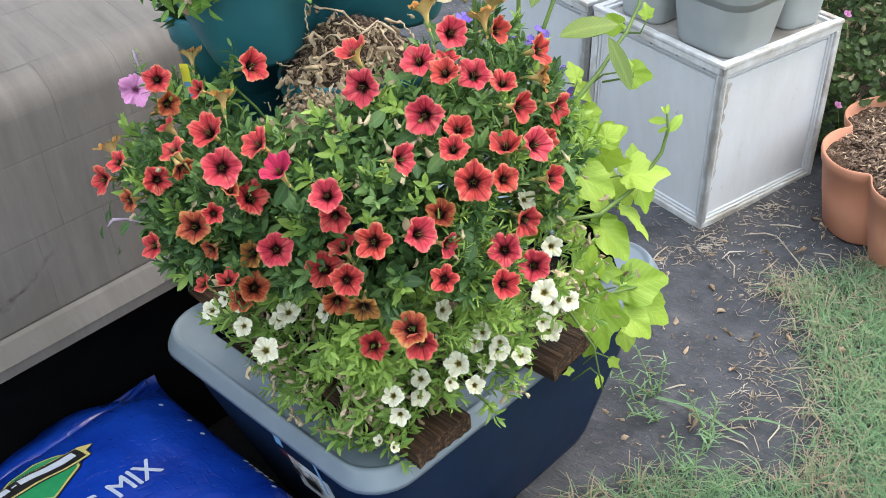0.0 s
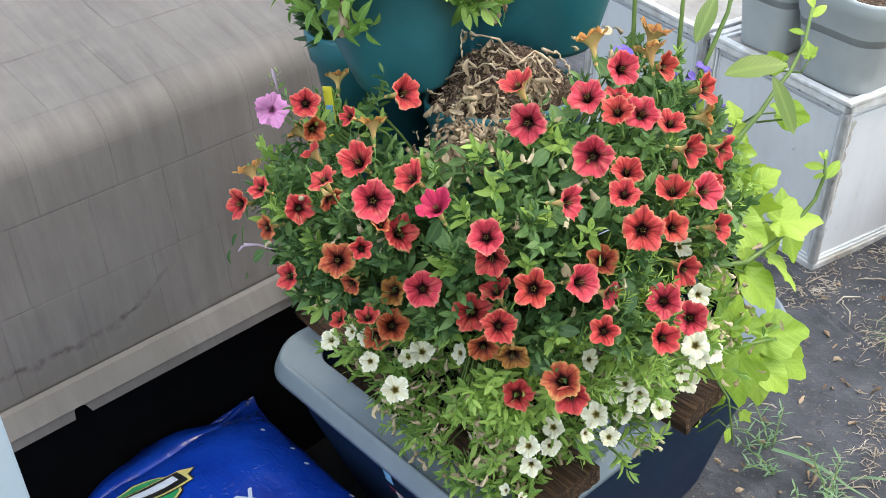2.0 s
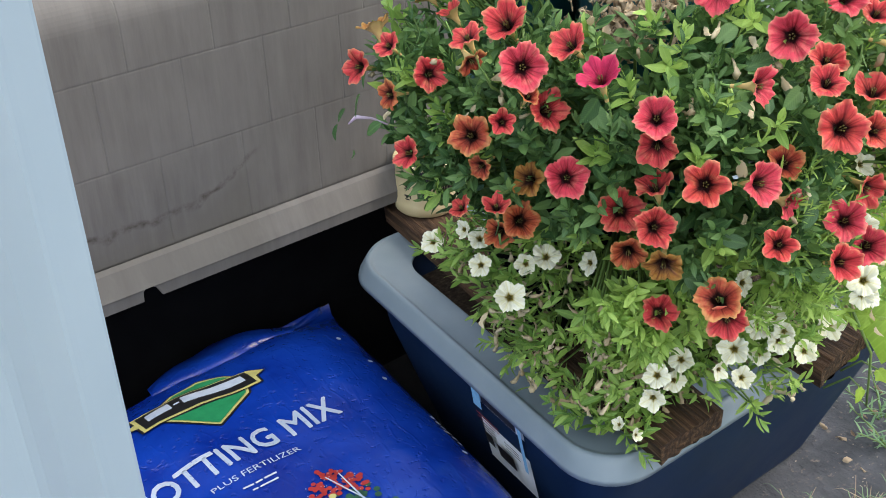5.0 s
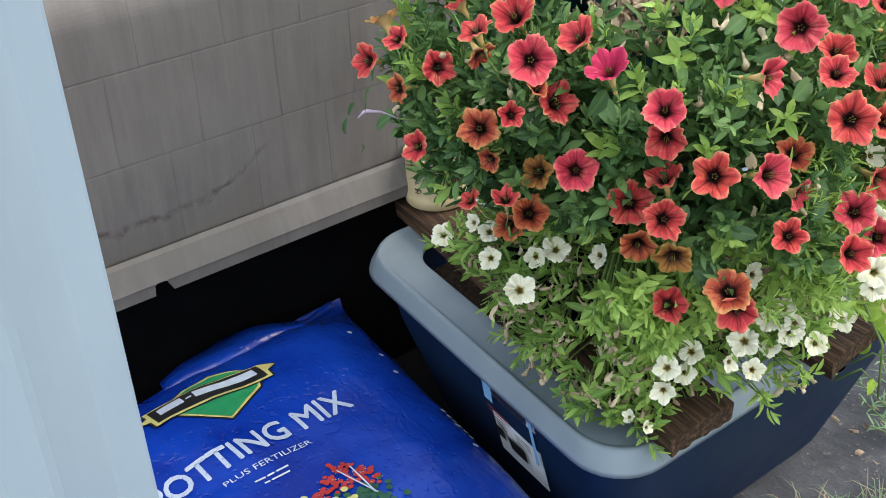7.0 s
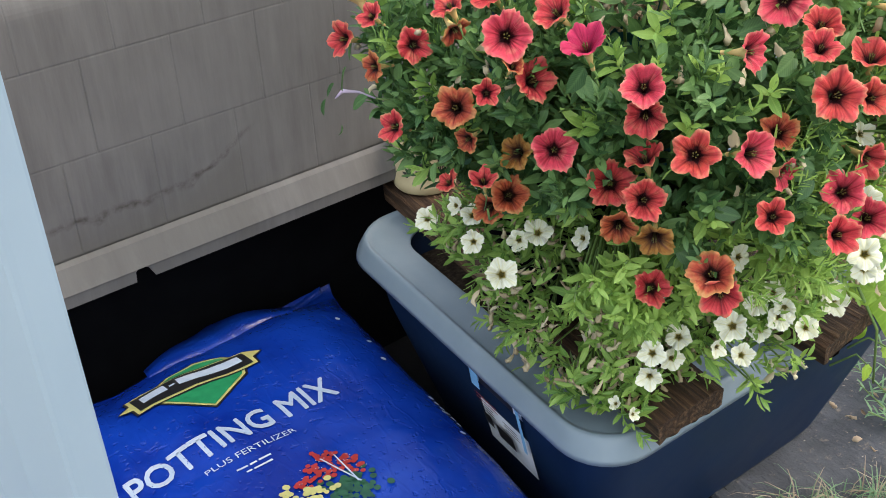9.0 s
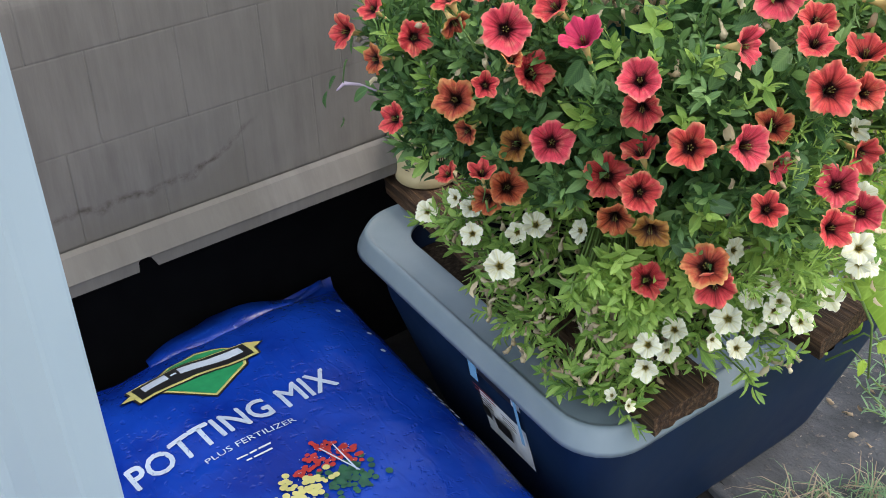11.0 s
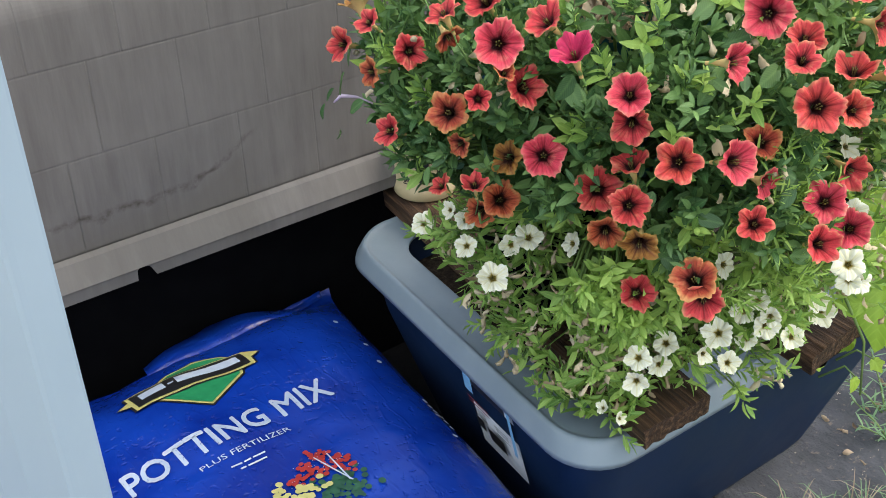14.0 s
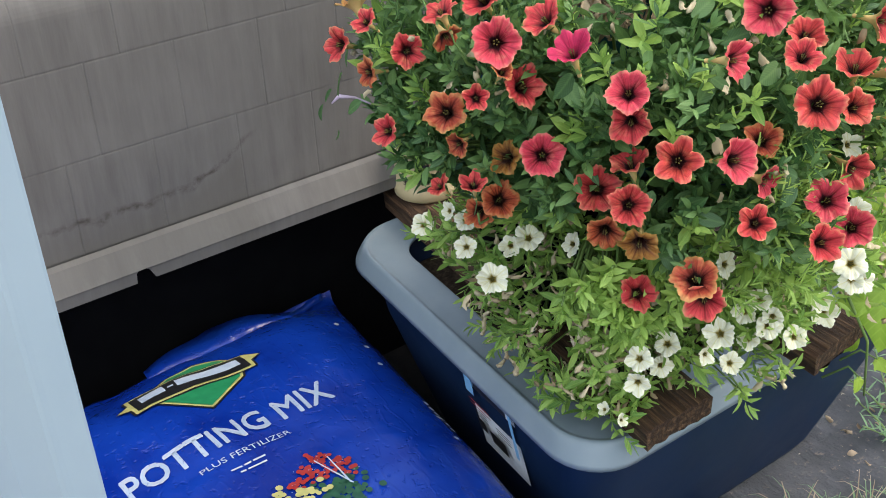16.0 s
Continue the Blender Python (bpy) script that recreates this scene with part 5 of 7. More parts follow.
WHITE_FRONT = [
    ("w", 0.8, 0.693, 0.763, 0.484, -168, 23),
    ("w", 0.71, 0.728, 0.758, 0.467, -137, -16),
    ("w", 0.8, 0.749, 0.745, 0.441, -115, 35),
    ("w", 0.85, 0.643, 0.812, 0.439, -156, 38),
    ("w", 0.82, 0.576, 0.781, 0.468, -160, 32),
    ("w", 0.79, 0.642, 0.817, 0.41, -118, 6),
    ("w", 0.8, 0.599, 0.804, 0.416, -140, -2),
    ("w", 0.63, 0.658, 0.776, 0.441, -82, 7),
    ("w", 0.76, 0.696, 0.776, 0.414, -111, 35),
    ("w", 0.76, 0.814, 0.767, 0.447, -100, 6),
    ("w", 0.8, 0.772, 0.709, 0.517, -129, 6),
    ("w", 0.46, 0.582, 0.83, 0.374, 162, 35),
    ("w", 0.46, 0.588, 0.813, 0.369, -67, 22),
    ("w", 1.0, 0.505, 0.914, 0.515, -127, 48),
    ("w", 0.96, 0.666, 0.767, 0.467, -150, 33),
]
REDS = CROWN + UPPER_RING + MIDDLE_RING + LOWER_RING + SKIRT
WHITES = WHITE_EDGE + WHITE_FRONT


def gaze(turn, rise):
    """Unit vector from an angle round and an angle up, in degrees."""
    return Vector((math.cos(radians(turn)) * math.cos(radians(rise)), math.sin(radians(turn)) * math.cos(radians(rise)), math.sin(radians(rise))))


CLEAR = []


def hides_lid_in_view(p, slack):
    """True for a shoot that would cover the lid's left side or the plank ends in the camera's view."""
    k = (EYE_MID.z - LID_Z) / (EYE_MID.z - p.z)
    q = EYE_MID + (p - EYE_MID) * k
    if q.y < 0.79:
        return True
    if q.y < 0.855 and (0.612 < q.x < 0.735 or 0.835 < q.x < 0.97):
        return True
    return q.x < np.interp(q.y, (0.76, 0.87, 0.98, 1.09, 1.21, 1.3), (0.57, 0.575, 0.572, 0.598, 0.625, 0.655)) - slack + 0.026


def stands_before(p, gap=0.028, reach=0.16):
    """True where a shoot at p would stand between the camera and a bloom or the cup."""
    for f, d in CLEAR:
        v = p - f
        a = v.dot(d)
        if -0.004 < a < reach and (v - d * a).length < gap:
            return True
    return False


petunia = thing("petunia_plant", "large mounded petunia covered in coral-red trumpet flowers", "petunia")
rng_f = random.Random(21)
for kind, size, x, y, z, turn, rise in REDS:
    p, n = Vector((x, y, z)), gaze(turn, rise)
    put_flower(rng_f.choice(KITS[kind]), petunia, Matrix.Translation(p + n * 0.003) @ aim(n, spin=rng_f.random() * 6.28) @ Matrix.Scale(0.93 * size, 4))
    CLEAR.append((p, (EYE_MID - p).normalized()))
for f in WHITES:
    p = Vector(f[2:5])
    CLEAR.append((p, (EYE_MID - p).normalized()))
# keeps shoots off the camera's line to the cup
for cup_x, cup_y, dz in ((0.678, 1.372, 0.014), (0.68, 1.34, 0.0), (0.70, 1.32, -0.016), (0.674, 1.38, -0.008), (0.72, 1.315, -0.014), (0.688, 1.33, 0.006)):
    q = Vector((cup_x, cup_y, LID_Z + 0.044 + dz))
    CLEAR += [(q + (EYE_MID - q).normalized() * k, (EYE_MID - q).normalized()) for k in (0.0, 0.15, 0.3)]


def mound_radius(d):
    """Distance from the heart of the mound to its leafy surface, and how near blooms are in that direction."""
    wsum, r, near = 0.0, 0.0, 0.0
    for b, br in BLOOMS:
        c = d.dot(b)
        if c > 0.6:
            w = math.exp((c - 1) * 40)
            wsum += w
            r += w * br
            near = max(near, c)
    return (r / wsum if wsum else 0.2), near


BLOOMS = [((Vector(f[2:5]) - HEART).normalized(), (Vector(f[2:5]) - HEART).length) for f in REDS]


def sprig(pile, base, axis, rng, count, length, width, spread=0.95, droop=0.3):
    """A leafy shoot: leaves in a spiral round its axis."""
    axis = axis.normalized()
    side = axis.cross(Vector((0.2, 0.3, 1))).normalized()
    other = axis.cross(side)
    for k in range(count):
        a = k * 2.4 + rng.random()
        t = k / count
        ang = spread * (1.0 - 0.6 * t) + rng.gauss(0, 0.15)
        d = (axis * math.cos(ang) + (side * math.cos(a) + other * math.sin(a)) * math.sin(ang)).normalized()
        s = (1.0 - 0.45 * t) * rng.uniform(0.7, 1.3)
        v, f, uv = leaf_shape(length * s, width * s, 4, rng.uniform(0.1, 0.45), droop * rng.uniform(-0.2, 1.8), 0.8, 0.52, 0.05, rng)
        nrm = axis + 0.55 * Vector((rng.gauss(0, 1), rng.gauss(0, 1), rng.gauss(0, 1)))
        pile.add(placed(v, leaf_matrix(base + axis * (0.03 * t) + other * (0.004 * math.sin(3 * t)), d, nrm)), f, uv)


def make_mound_foliage():
    rng = random.Random(5)
    pile, fresh, stems = Pile(), Pile(), Pile()
    placed_n = 0
    while placed_n < 800:
        d = Vector((rng.gauss(0, 1), rng.gauss(0, 1), rng.gauss(0, 1))).normalized()
        if d.y > 0.55 or (d.z > 0.8) or d.z < -0.45:
            continue
        r, near = mound_radius(d)
        if near < 0.955:
            continue
        deep = placed_n % 3
        base = HEART + d * (r - (0.03, 0.045, 0.075)[deep] - 0.02 * rng.random())
        if base.z < 0.46 or (base.z < 0.57 and base.y > 0.98) or (base.z < 0.62 and base.x < 0.46):
            continue
        if base.x < 0.455 and rng.random() < 0.9 or (base.z < 0.695 and base.x < 0.462 + 0.5 * (base.y - 1.0)):
            continue
        axis = (d + Vector((0, 0, 0.45)) + 0.35 * Vector((rng.gauss(0, 1), rng.gauss(0, 1), rng.gauss(0, 1)))).normalized()
        big = 1.35 if deep == 2 else 1.0
        if stands_before(base + axis * 0.012) or stands_before(base + axis * 0.035, 0.018) or (base - Vector((0.61, 0.89, 0.785))).length < 0.06:
            continue
        young = deep == 0 and placed_n % 9 == 0 and not stands_before(base + axis * 0.045, 0.028)
        low = base.y < 0.92 and base.z < 0.6 + 0.03 * noise.noise(base * 25)
        sprig(fresh if young or low else pile, base + axis * (0.006 if young else 0), axis, rng, rng.randint(8, 12), 0.02 * big, (0.0064 if low else 0.0078) * big)
        if deep == 0:
            tv, tf = tube([HEART + d * 0.08, HEART + d * (0.6 * r) + Vector((0, 0, 0.01)), base, base + axis * 0.02], [0.0022, 0.0018, 0.0013, 0.0009], 4)
            stems.add(tv, tf)
        placed_n += 1
    # broad oval leaves lie open between the blooms
    for k in range(230):
        b, br = BLOOMS[rng.randrange(len(BLOOMS))]
        d = (b + 0.2 * Vector((rng.gauss(0, 1), rng.gauss(0, 1), rng.gauss(0, 1)))).normalized()
        base = HEART + d * (mound_radius(d)[0] - 0.012 - 0.02 * rng.random())
        if base.z < 0.6 or (base.z > 0.775 and base.y > 0.78 and base.x > 0.52):
            continue
        size = rng.uniform(0.016, 0.029)
        v, f, uv = leaf_shape(size, size * rng.uniform(0.5, 0.62), 6, 0.2, rng.uniform(0.1, 0.5), 0.7, 0.48, 0.02, rng)
        along = (d.cross(Vector((rng.gauss(0, 1), rng.gauss(0, 1), rng.gauss(0, 1)))).normalized() + 0.35 * d).normalized()
        if any(stands_before(base + along * size * q) for q in (0.0, 0.5, 1.0)):
            continue
        pile.add(placed(v, leaf_matrix(base, along, d + 0.3 * Vector((rng.gauss(0, 1), rng.gauss(0, 1), rng.gauss(0, 1))))), f, uv)
    # leafy shoots close under the upper blooms
    for kind, size, x, y, z, turn, rise in REDS:
        p, n = Vector((x, y, z)), gaze(turn, rise)
        for k in range(5 if z > 0.74 else 2):
            base = p - n * rng.uniform(0.028, 0.05) + 0.013 * Vector((rng.gauss(0, 1), rng.gauss(0, 1), rng.gauss(0, 0.7) - (1.6 if z > 0.78 else 0.0)))
            axis = Vector((rng.gauss(0, 0.45), rng.gauss(0, 0.45) - 0.15, 0.75 + rng.gauss(0, 0.3))).normalized()
            if (base - Vector((0.61, 0.885, 0.785))).length < 0.055 or (base - Vector((0.665, 0.855, 0.81))).length < 0.04:
                continue
            if stands_before(base + axis * 0.012, 0.024) or stands_before(base + axis * 0.04, 0.024):
                continue
            sprig(fresh if rng.random() < 0.16 else pile, base, axis, rng, rng.randint(7, 10), 0.0185, 0.0062)
        foot = HEART.lerp(p, 0.55) - Vector((0, 0, 0.03))
        tv, tf = tube([foot, foot.lerp(p - n * 0.06, 0.6) + Vector((0, 0, 0.012)), p - n * 0.055, p - n * 0.04], [0.0018, 0.0016, 0.0013, 0.0012], 5)
        stems.add(tv, tf)
    # feathery side shoots with thread-like leaves where the mound meets the vine
    for k in range(90):
        base = Vector((rng.uniform(0.595, 0.685), rng.uniform(0.69, 0.73), rng.uniform(0.55, 0.7)))
        if stands_before(base, 0.02):
            continue
        axis = Vector((0.1 + rng.gauss(0, 0.35), -0.5 + rng.gauss(0, 0.3), 0.5 + rng.gauss(0, 0.3)))
        sprig(fresh, base, axis, rng, rng.randint(8, 12), 0.017, 0.0028, 1.0, 0.2)
    tagged(pile.make("foliage", M_LEAF, petunia), kind="stuff")
    tagged(fresh.make("fresh_foliage", M_LEAF2, petunia, label="pale young shoots"), kind="stuff")
    tagged(stems.make("stem_tangle", M_STEM, petunia), kind="stuff")


make_mound_foliage()


def withered(pile, p, d, rng, size=1.0, limp=0.35):
    """A limp dead bloom or leaf: a curled strip, or a shrunken twisted trumpet with a crumpled mouth."""
    along = (Vector(d).normalized() + Vector((0, 0, -0.3))).normalized()
    if rng.random() < limp:
        nrm = Vector((rng.gauss(0, 1), rng.gauss(0, 1), rng.gauss(0, 1)))
        v, f, uv = leaf_shape(0.024 * size * rng.uniform(0.7, 1.3), 0.0115 * size * rng.uniform(0.6, 1.2), 6, rng.choice((-1, 1)) * rng.uniform(0.6, 1.6), rng.uniform(-0.9, 0.9), 0.6, 0.62, 0.12, rng)
        v = v + np.random.RandomState(rng.randrange(9999)).normal(0, 0.0009 * size, v.shape)
        pile.add(placed(v, leaf_matrix(p, along, nrm)), f, uv)
        return
    length = 0.026 * size * rng.uniform(0.7, 1.3)
    turn = Vector((rng.gauss(0, 1), rng.gauss(0, 1), rng.gauss(0, 1) - 0.5)) * 0.45
    pts, way = [Vector(p)], along
    for _ in range(5):
        way = (way + turn * rng.uniform(0.3, 1.1)).normalized()
        pts.append(pts[-1] + way * length / 5)
    v, f = tube(pts, [0.0009 * size, 0.0012 * size, 0.0019 * size, 0.0034 * size, 0.0046 * size, 0.0024 * size], 7)
    v = np.asarray(v, float)
    v += np.random.RandomState(rng.randrange(9999)).normal(0, 0.0013 * size, v.shape)
    pile.add(v, f)


white = thing("white_petunia", "trailing petunia with small cream-white flowers and withered blooms", "petunia")
for kind, size, x, y, z, turn, rise in WHITES:
    n = (gaze(turn, rise) + 0.4 * (EYE_MID - Vector((x, y, z))).normalized()).normalized()
    put_flower(rng_f.choice(KITS["w"]), white, Matrix.Translation(Vector((x, y, z)) + n * 0.003) @ aim(n, spin=rng_f.random() * 6.28) @ Matrix.Scale(0.98 * size, 4))


def make_trailing_foliage():
    rng = random.Random(15)
    pile, dead, stems = Pile(), Pile(), Pile()
    spots = [Vector(f[2:5]) for f in WHITES] + [Vector(q) for q in ((0.515, 0.99, 0.45), (0.53, 1.06, 0.43), (0.50, 0.87, 0.44), (0.53, 0.83, 0.42), (0.56, 0.81, 0.40), (0.52, 0.92, 0.40), (0.58, 0.79, 0.38), (0.60, 0.86, 0.44), (0.55, 0.95, 0.46), (0.55, 0.87, 0.47), (0.60, 0.80, 0.45), (0.53, 0.86, 0.38), (0.64, 0.80, 0.48), (0.56, 0.80, 0.49))]
    for k in range(620):
        c = spots[k % len(spots)]
        p = c + Vector((rng.gauss(0.03, 0.022), rng.gauss(0.03, 0.022), rng.gauss(-0.018, 0.02)))
        p.z = max(p.z, LID_Z + 0.012)
        if stands_before(p + Vector((0, 0, 0.01)), 0.024) or hides_lid_in_view(p, 0.02 * rng.random() ** 2):
            continue
        out = (p - HEART)
        out.z *= 0.4
        axis = (out.normalized() * 0.45 + Vector((0, 0, 0.55)) + 0.45 * Vector((rng.gauss(0, 1), rng.gauss(0, 1), rng.gauss(0, 1)))).normalized()
        sprig(pile, p, axis, rng, rng.randint(7, 11), 0.0205, 0.0062, 0.9, 0.25)
        if k % 3 == 0:
            q = Vector((0.68, 0.95, 0.44)) + Vector((rng.gauss(0, 0.04), rng.gauss(0, 0.05), 0))
            tv, tf = tube([q, q.lerp(p, 0.5) + Vector((0, 0, 0.012)), p, p + axis * 0.02], [0.0016, 0.0014, 0.0011, 0.0008], 4)
            stems.add(tv, tf)
        for _ in range(2):
            q = p + axis * rng.uniform(0.02, 0.036) + out.normalized() * rng.uniform(0.0, 0.014) + 0.006 * Vector((rng.gauss(0, 1), rng.gauss(0, 1), rng.gauss(0, 1)))
            q += (EYE_MID - q).normalized() * 0.009
            if all((q - Vector(f[2:5])).length > 0.022 for f in WHITES) and not stands_before(q, 0.026) and not hides_lid_in_view(q, 0.02):
                withered(dead, q, Vector((rng.gauss(0, 1), rng.gauss(0, 1), -0.6)), rng, rng.uniform(0.35, 0.62))
    for k in range(150):
        b, br = BLOOMS[rng.randrange(len(BLOOMS))]
        d = (b + 0.12 * Vector((rng.gauss(0, 1), rng.gauss(0, 1), rng.gauss(0, 1)))).normalized()
        q = HEART + d * (mound_radius(d)[0] - 0.020)
        if not stands_before(q, 0.036) and not stands_before(q + Vector((0, 0, -0.015)), 0.03):
            withered(dead, q, d + Vector((0, 0, -0.6)), rng, rng.uniform(0.4, 0.7))
    tagged(pile.make("foliage", M_LEAF2, white), kind="stuff")
    tagged(stems.make("stem_tangle", M_STEM, white), kind="stuff")
    tagged(dead.make("withered_bloom", M_DEADPALE, white, label="withered tan blooms"), kind="stuff")


make_trailing_foliage()

mauve = thing("mauve_petunia", "mauve petunia bloom on a thin stem at the mound's edge", "petunia")
for p, n, s in (((0.535, 1.133, 0.781), (-0.55, -0.75, 0.42), 0.86), ((0.535, 1.108, 0.698), (-0.6, -0.2, 0.7), 0.55)):
    put_flower(KITS["v"][0], mauve, Matrix.Translation(p) @ aim(n) @ Matrix.Scale(s, 4))
    tv, tf = tube([Vector(p) - Vector(n) * 0.03, Vector(p) + Vector((0.04, -0.02, -0.05)), (0.64, 1.0, 0.6)], [0.0012, 0.0014, 0.0016], 5)
    mesh_object("stem", tv, tf, M_STEM, mauve)
for pts in ([(0.552, 1.14, 0.79), (0.551, 1.14, 0.802), (0.55, 1.141, 0.816), (0.549, 1.142, 0.824)], [(0.458, 1.045, 0.664), (0.449, 1.06, 0.668), (0.438, 1.072, 0.668), (0.433, 1.078, 0.66)]):
    tv, tf = tube(pts, [0.001, 0.0012, 0.0022, 0.0008], 6)
    mesh_object("closed_bud", tv, tf, M_TUBE_P, mauve)
bud_stems, bud_leaves, rng_m = Pile(), Pile(), random.Random(91)
for pts in ([(0.552, 1.14, 0.79), (0.556, 1.12, 0.76), (0.60, 1.06, 0.70)], [(0.458, 1.045, 0.664), (0.49, 1.03, 0.655), (0.56, 1.0, 0.63)]):
    tv, tf = tube(pts, [0.0011, 0.0012, 0.0014], 5)
    bud_stems.add(tv, tf)
for q in ((0.553, 1.146, 0.806), (0.557, 1.15, 0.80)):
    sprig(bud_leaves, Vector(q) - Vector((0, 0, 0.014)), Vector((rng_m.gauss(0, 0.3), rng_m.gauss(0, 0.3), 0.8)), rng_m, 6, 0.009, 0.0035)
bud_stems.make("bud_stems", M_STEM, mauve)
tagged(bud_leaves.make("foliage", M_LEAF2, mauve), kind="stuff")


# ---- lime sweet potato vine ----
def lobed_leaf(size, lobes, seed):
    """A broad heart-shaped leaf with pointed lobes, its base at the origin and tip along +y."""
    rng = random.Random(seed)
    n, rings = 44, 6
    out = []
    for i in range(n):
        a = math.tau * i / n
        c = math.cos(a)
        r = 0.52 + 0.2 * c + 0.06 * math.cos(2 * a)
        for la, lw, lh in lobes:
            da = (a - la + math.pi) % math.tau - math.pi
            r += lh * math.exp(-(da / lw) ** 2)
        da = abs((a - math.pi + math.pi) % math.tau - math.pi)
        r *= 1 - 0.55 * math.exp(-((math.pi - abs(((a) % math.tau) - math.pi) - math.pi) / 0.28) ** 2)
        out.append(r * (1 + 0.03 * rng.gauss(0, 1)))
    v, uv, f = [(0, 0.0, 0)], [(0.5, 0.1)], []
    for j in range(1, rings + 1):
        s = j / rings
        for i in range(n):
            a = math.tau * i / n
            x, y = s * out[i] * math.sin(a) * size, s * out[i] * math.cos(a) * size
            z = -0.22 * (x * x + y * y) / size + 0.26 * abs(x) + 0.05 * size * math.sin(5 * a + seed) * s * s + 0.02 * size * math.sin(11 * a + 2 * seed) * s * s
            v.append((x, y, z))
            uv.append((0.5 + x / size * 0.9, 0.5 + y / size * 0.5))
    for i in range(n):
        f.append((0, 1 + (i + 1) % n, 1 + i))
        for j in range(rings - 1):
            a, b = 1 + j * n, 1 + (j + 1) * n
            f.append((a + i, a + (i + 1) % n, b + (i + 1) % n, b + i))
    v = np.array(v)
    v[:, 1] += 0.25 * size
    return bare_mesh("leaf", v, f, M_LIME, np.array(uv))


LIME_LEAVES = [
    lobed_leaf(1.0, [(0, 0.24, 0.26), (0.95, 0.34, 0.1), (-0.95, 0.34, 0.1)], 1),
    lobed_leaf(1.0, [(0, 0.22, 0.3), (1.0, 0.25, 0.2), (-1.0, 0.25, 0.2), (1.9, 0.3, 0.07), (-1.9, 0.3, 0.07)], 2),
    lobed_leaf(1.0, [(0, 0.26, 0.26), (1.1, 0.35, 0.08), (-1.1, 0.35, 0.08)], 3),
]
SCREEN_X, SCREEN_Y = Vector((0.755, -0.65, 0.08)), Vector((0.28, 0.40, 0.87))


def tip(deg):
    """Direction that a tip points to, as the camera sees it: 0 to the right, 90 up."""
    return SCREEN_X * math.cos(radians(deg)) + SCREEN_Y * math.sin(radians(deg))


vine = thing("sweet_potato_vine", "lime-green sweet potato vine spilling over the tub", "vine")
# x, z, span, tip
VINE_NEAR = [
    (0.937, 0.663, 0.035, 25), (1.001, 0.582, 0.068, -5), (0.904, 0.608, 0.066, -35), (1.006, 0.542, 0.046, -80), (0.978, 0.523, 0.059, -50),
    (0.942, 0.508, 0.067, -55), (0.886, 0.502, 0.054, 70), (0.939, 0.462, 0.039, -20), (1.01, 0.409, 0.084, 0), (1.017, 0.362, 0.073, -45),
    (0.915, 0.395, 0.084, -98), (0.983, 0.359, 0.06, -48),
]
VINE_MIDDLE = [
    (0.935, 0.662, 0.041, -70), (0.892, 0.667, 0.033, 200), (0.898, 0.685, 0.027, 170), (0.993, 0.626, 0.053, 10), (0.978, 0.602, 0.045, -30),
    (0.932, 0.625, 0.037, -45), (1.026, 0.589, 0.032, 80), (0.877, 0.62, 0.035, -100), (0.892, 0.581, 0.06, -95), (0.857, 0.58, 0.043, -90),
    (0.983, 0.564, 0.045, 80), (1.014, 0.532, 0.039, -75), (0.871, 0.556, 0.041, -5), (0.953, 0.515, 0.046, -60), (0.896, 0.529, 0.043, -80),
    (0.927, 0.424, 0.05, -90), (0.882, 0.456, 0.041, 175),
]
VINE_FAR = [
    (0.998, 0.308, 0.037, -90), (0.896, 0.403, 0.038, 180), (0.961, 0.295, 0.021, -60), (0.941, 0.268, 0.023, -95), (0.861, 0.671, 0.031, -120),
    (0.927, 0.646, 0.035, -110), (0.953, 0.548, 0.034, 100), (0.996, 0.773, 0.037, 175), (1.055, 0.774, 0.023, 90), (1.037, 0.696, 0.047, -20),
    (0.912, 0.743, 0.03, 100), (0.93, 0.71, 0.031, -55), (0.915, 0.695, 0.035, 60), (0.885, 0.713, 0.027, -140), (0.849, 0.701, 0.027, 200),
    (1.009, 0.716, 0.029, 150), (0.946, 0.68, 0.028, -20),
]
rng_v = random.Random(31)
BEHIND = [(x - 0.02 + 0.018 * math.cos(i * 2.1), z + 0.02 * math.sin(i * 2.9), span * 0.85, deg + 70 * math.sin(i * 1.7)) for i, (x, z, span, deg) in enumerate(VINE_MIDDLE + VINE_FAR[:8]) if z < 0.7]
LAYERS = [(0.755, q) for q in VINE_NEAR] + [(0.785, q) for q in VINE_MIDDLE + VINE_FAR] + [(0.828, q) for q in BEHIND]
for k, (depth, (x, z, span, deg)) in enumerate(LAYERS):
    y = depth + rng_v.uniform(-0.01, 0.01)
    nrm = Vector((-0.45, -0.6, 0.6)) + 0.35 * Vector((rng_v.gauss(0, 1), rng_v.gauss(0, 1), rng_v.gauss(0, 1)))
    m = leaf_matrix(Vector((x, y, z)) - tip(deg) * span * 0.45, tip(deg), nrm) @ Matrix.Scale(span * 0.69, 4)
    share("leaf", LIME_LEAVES[k % 3], vine, m)
    tv, tf = tube([m.translation, m.translation - tip(deg) * 0.012 + Vector((0, 0.014, -0.008)), m.translation + Vector((-0.012, 0.04, -0.02))], [0.0011, 0.0013, 0.0015], 5)
    mesh_object("leaf_stalk", tv, tf, M_STEM, vine)
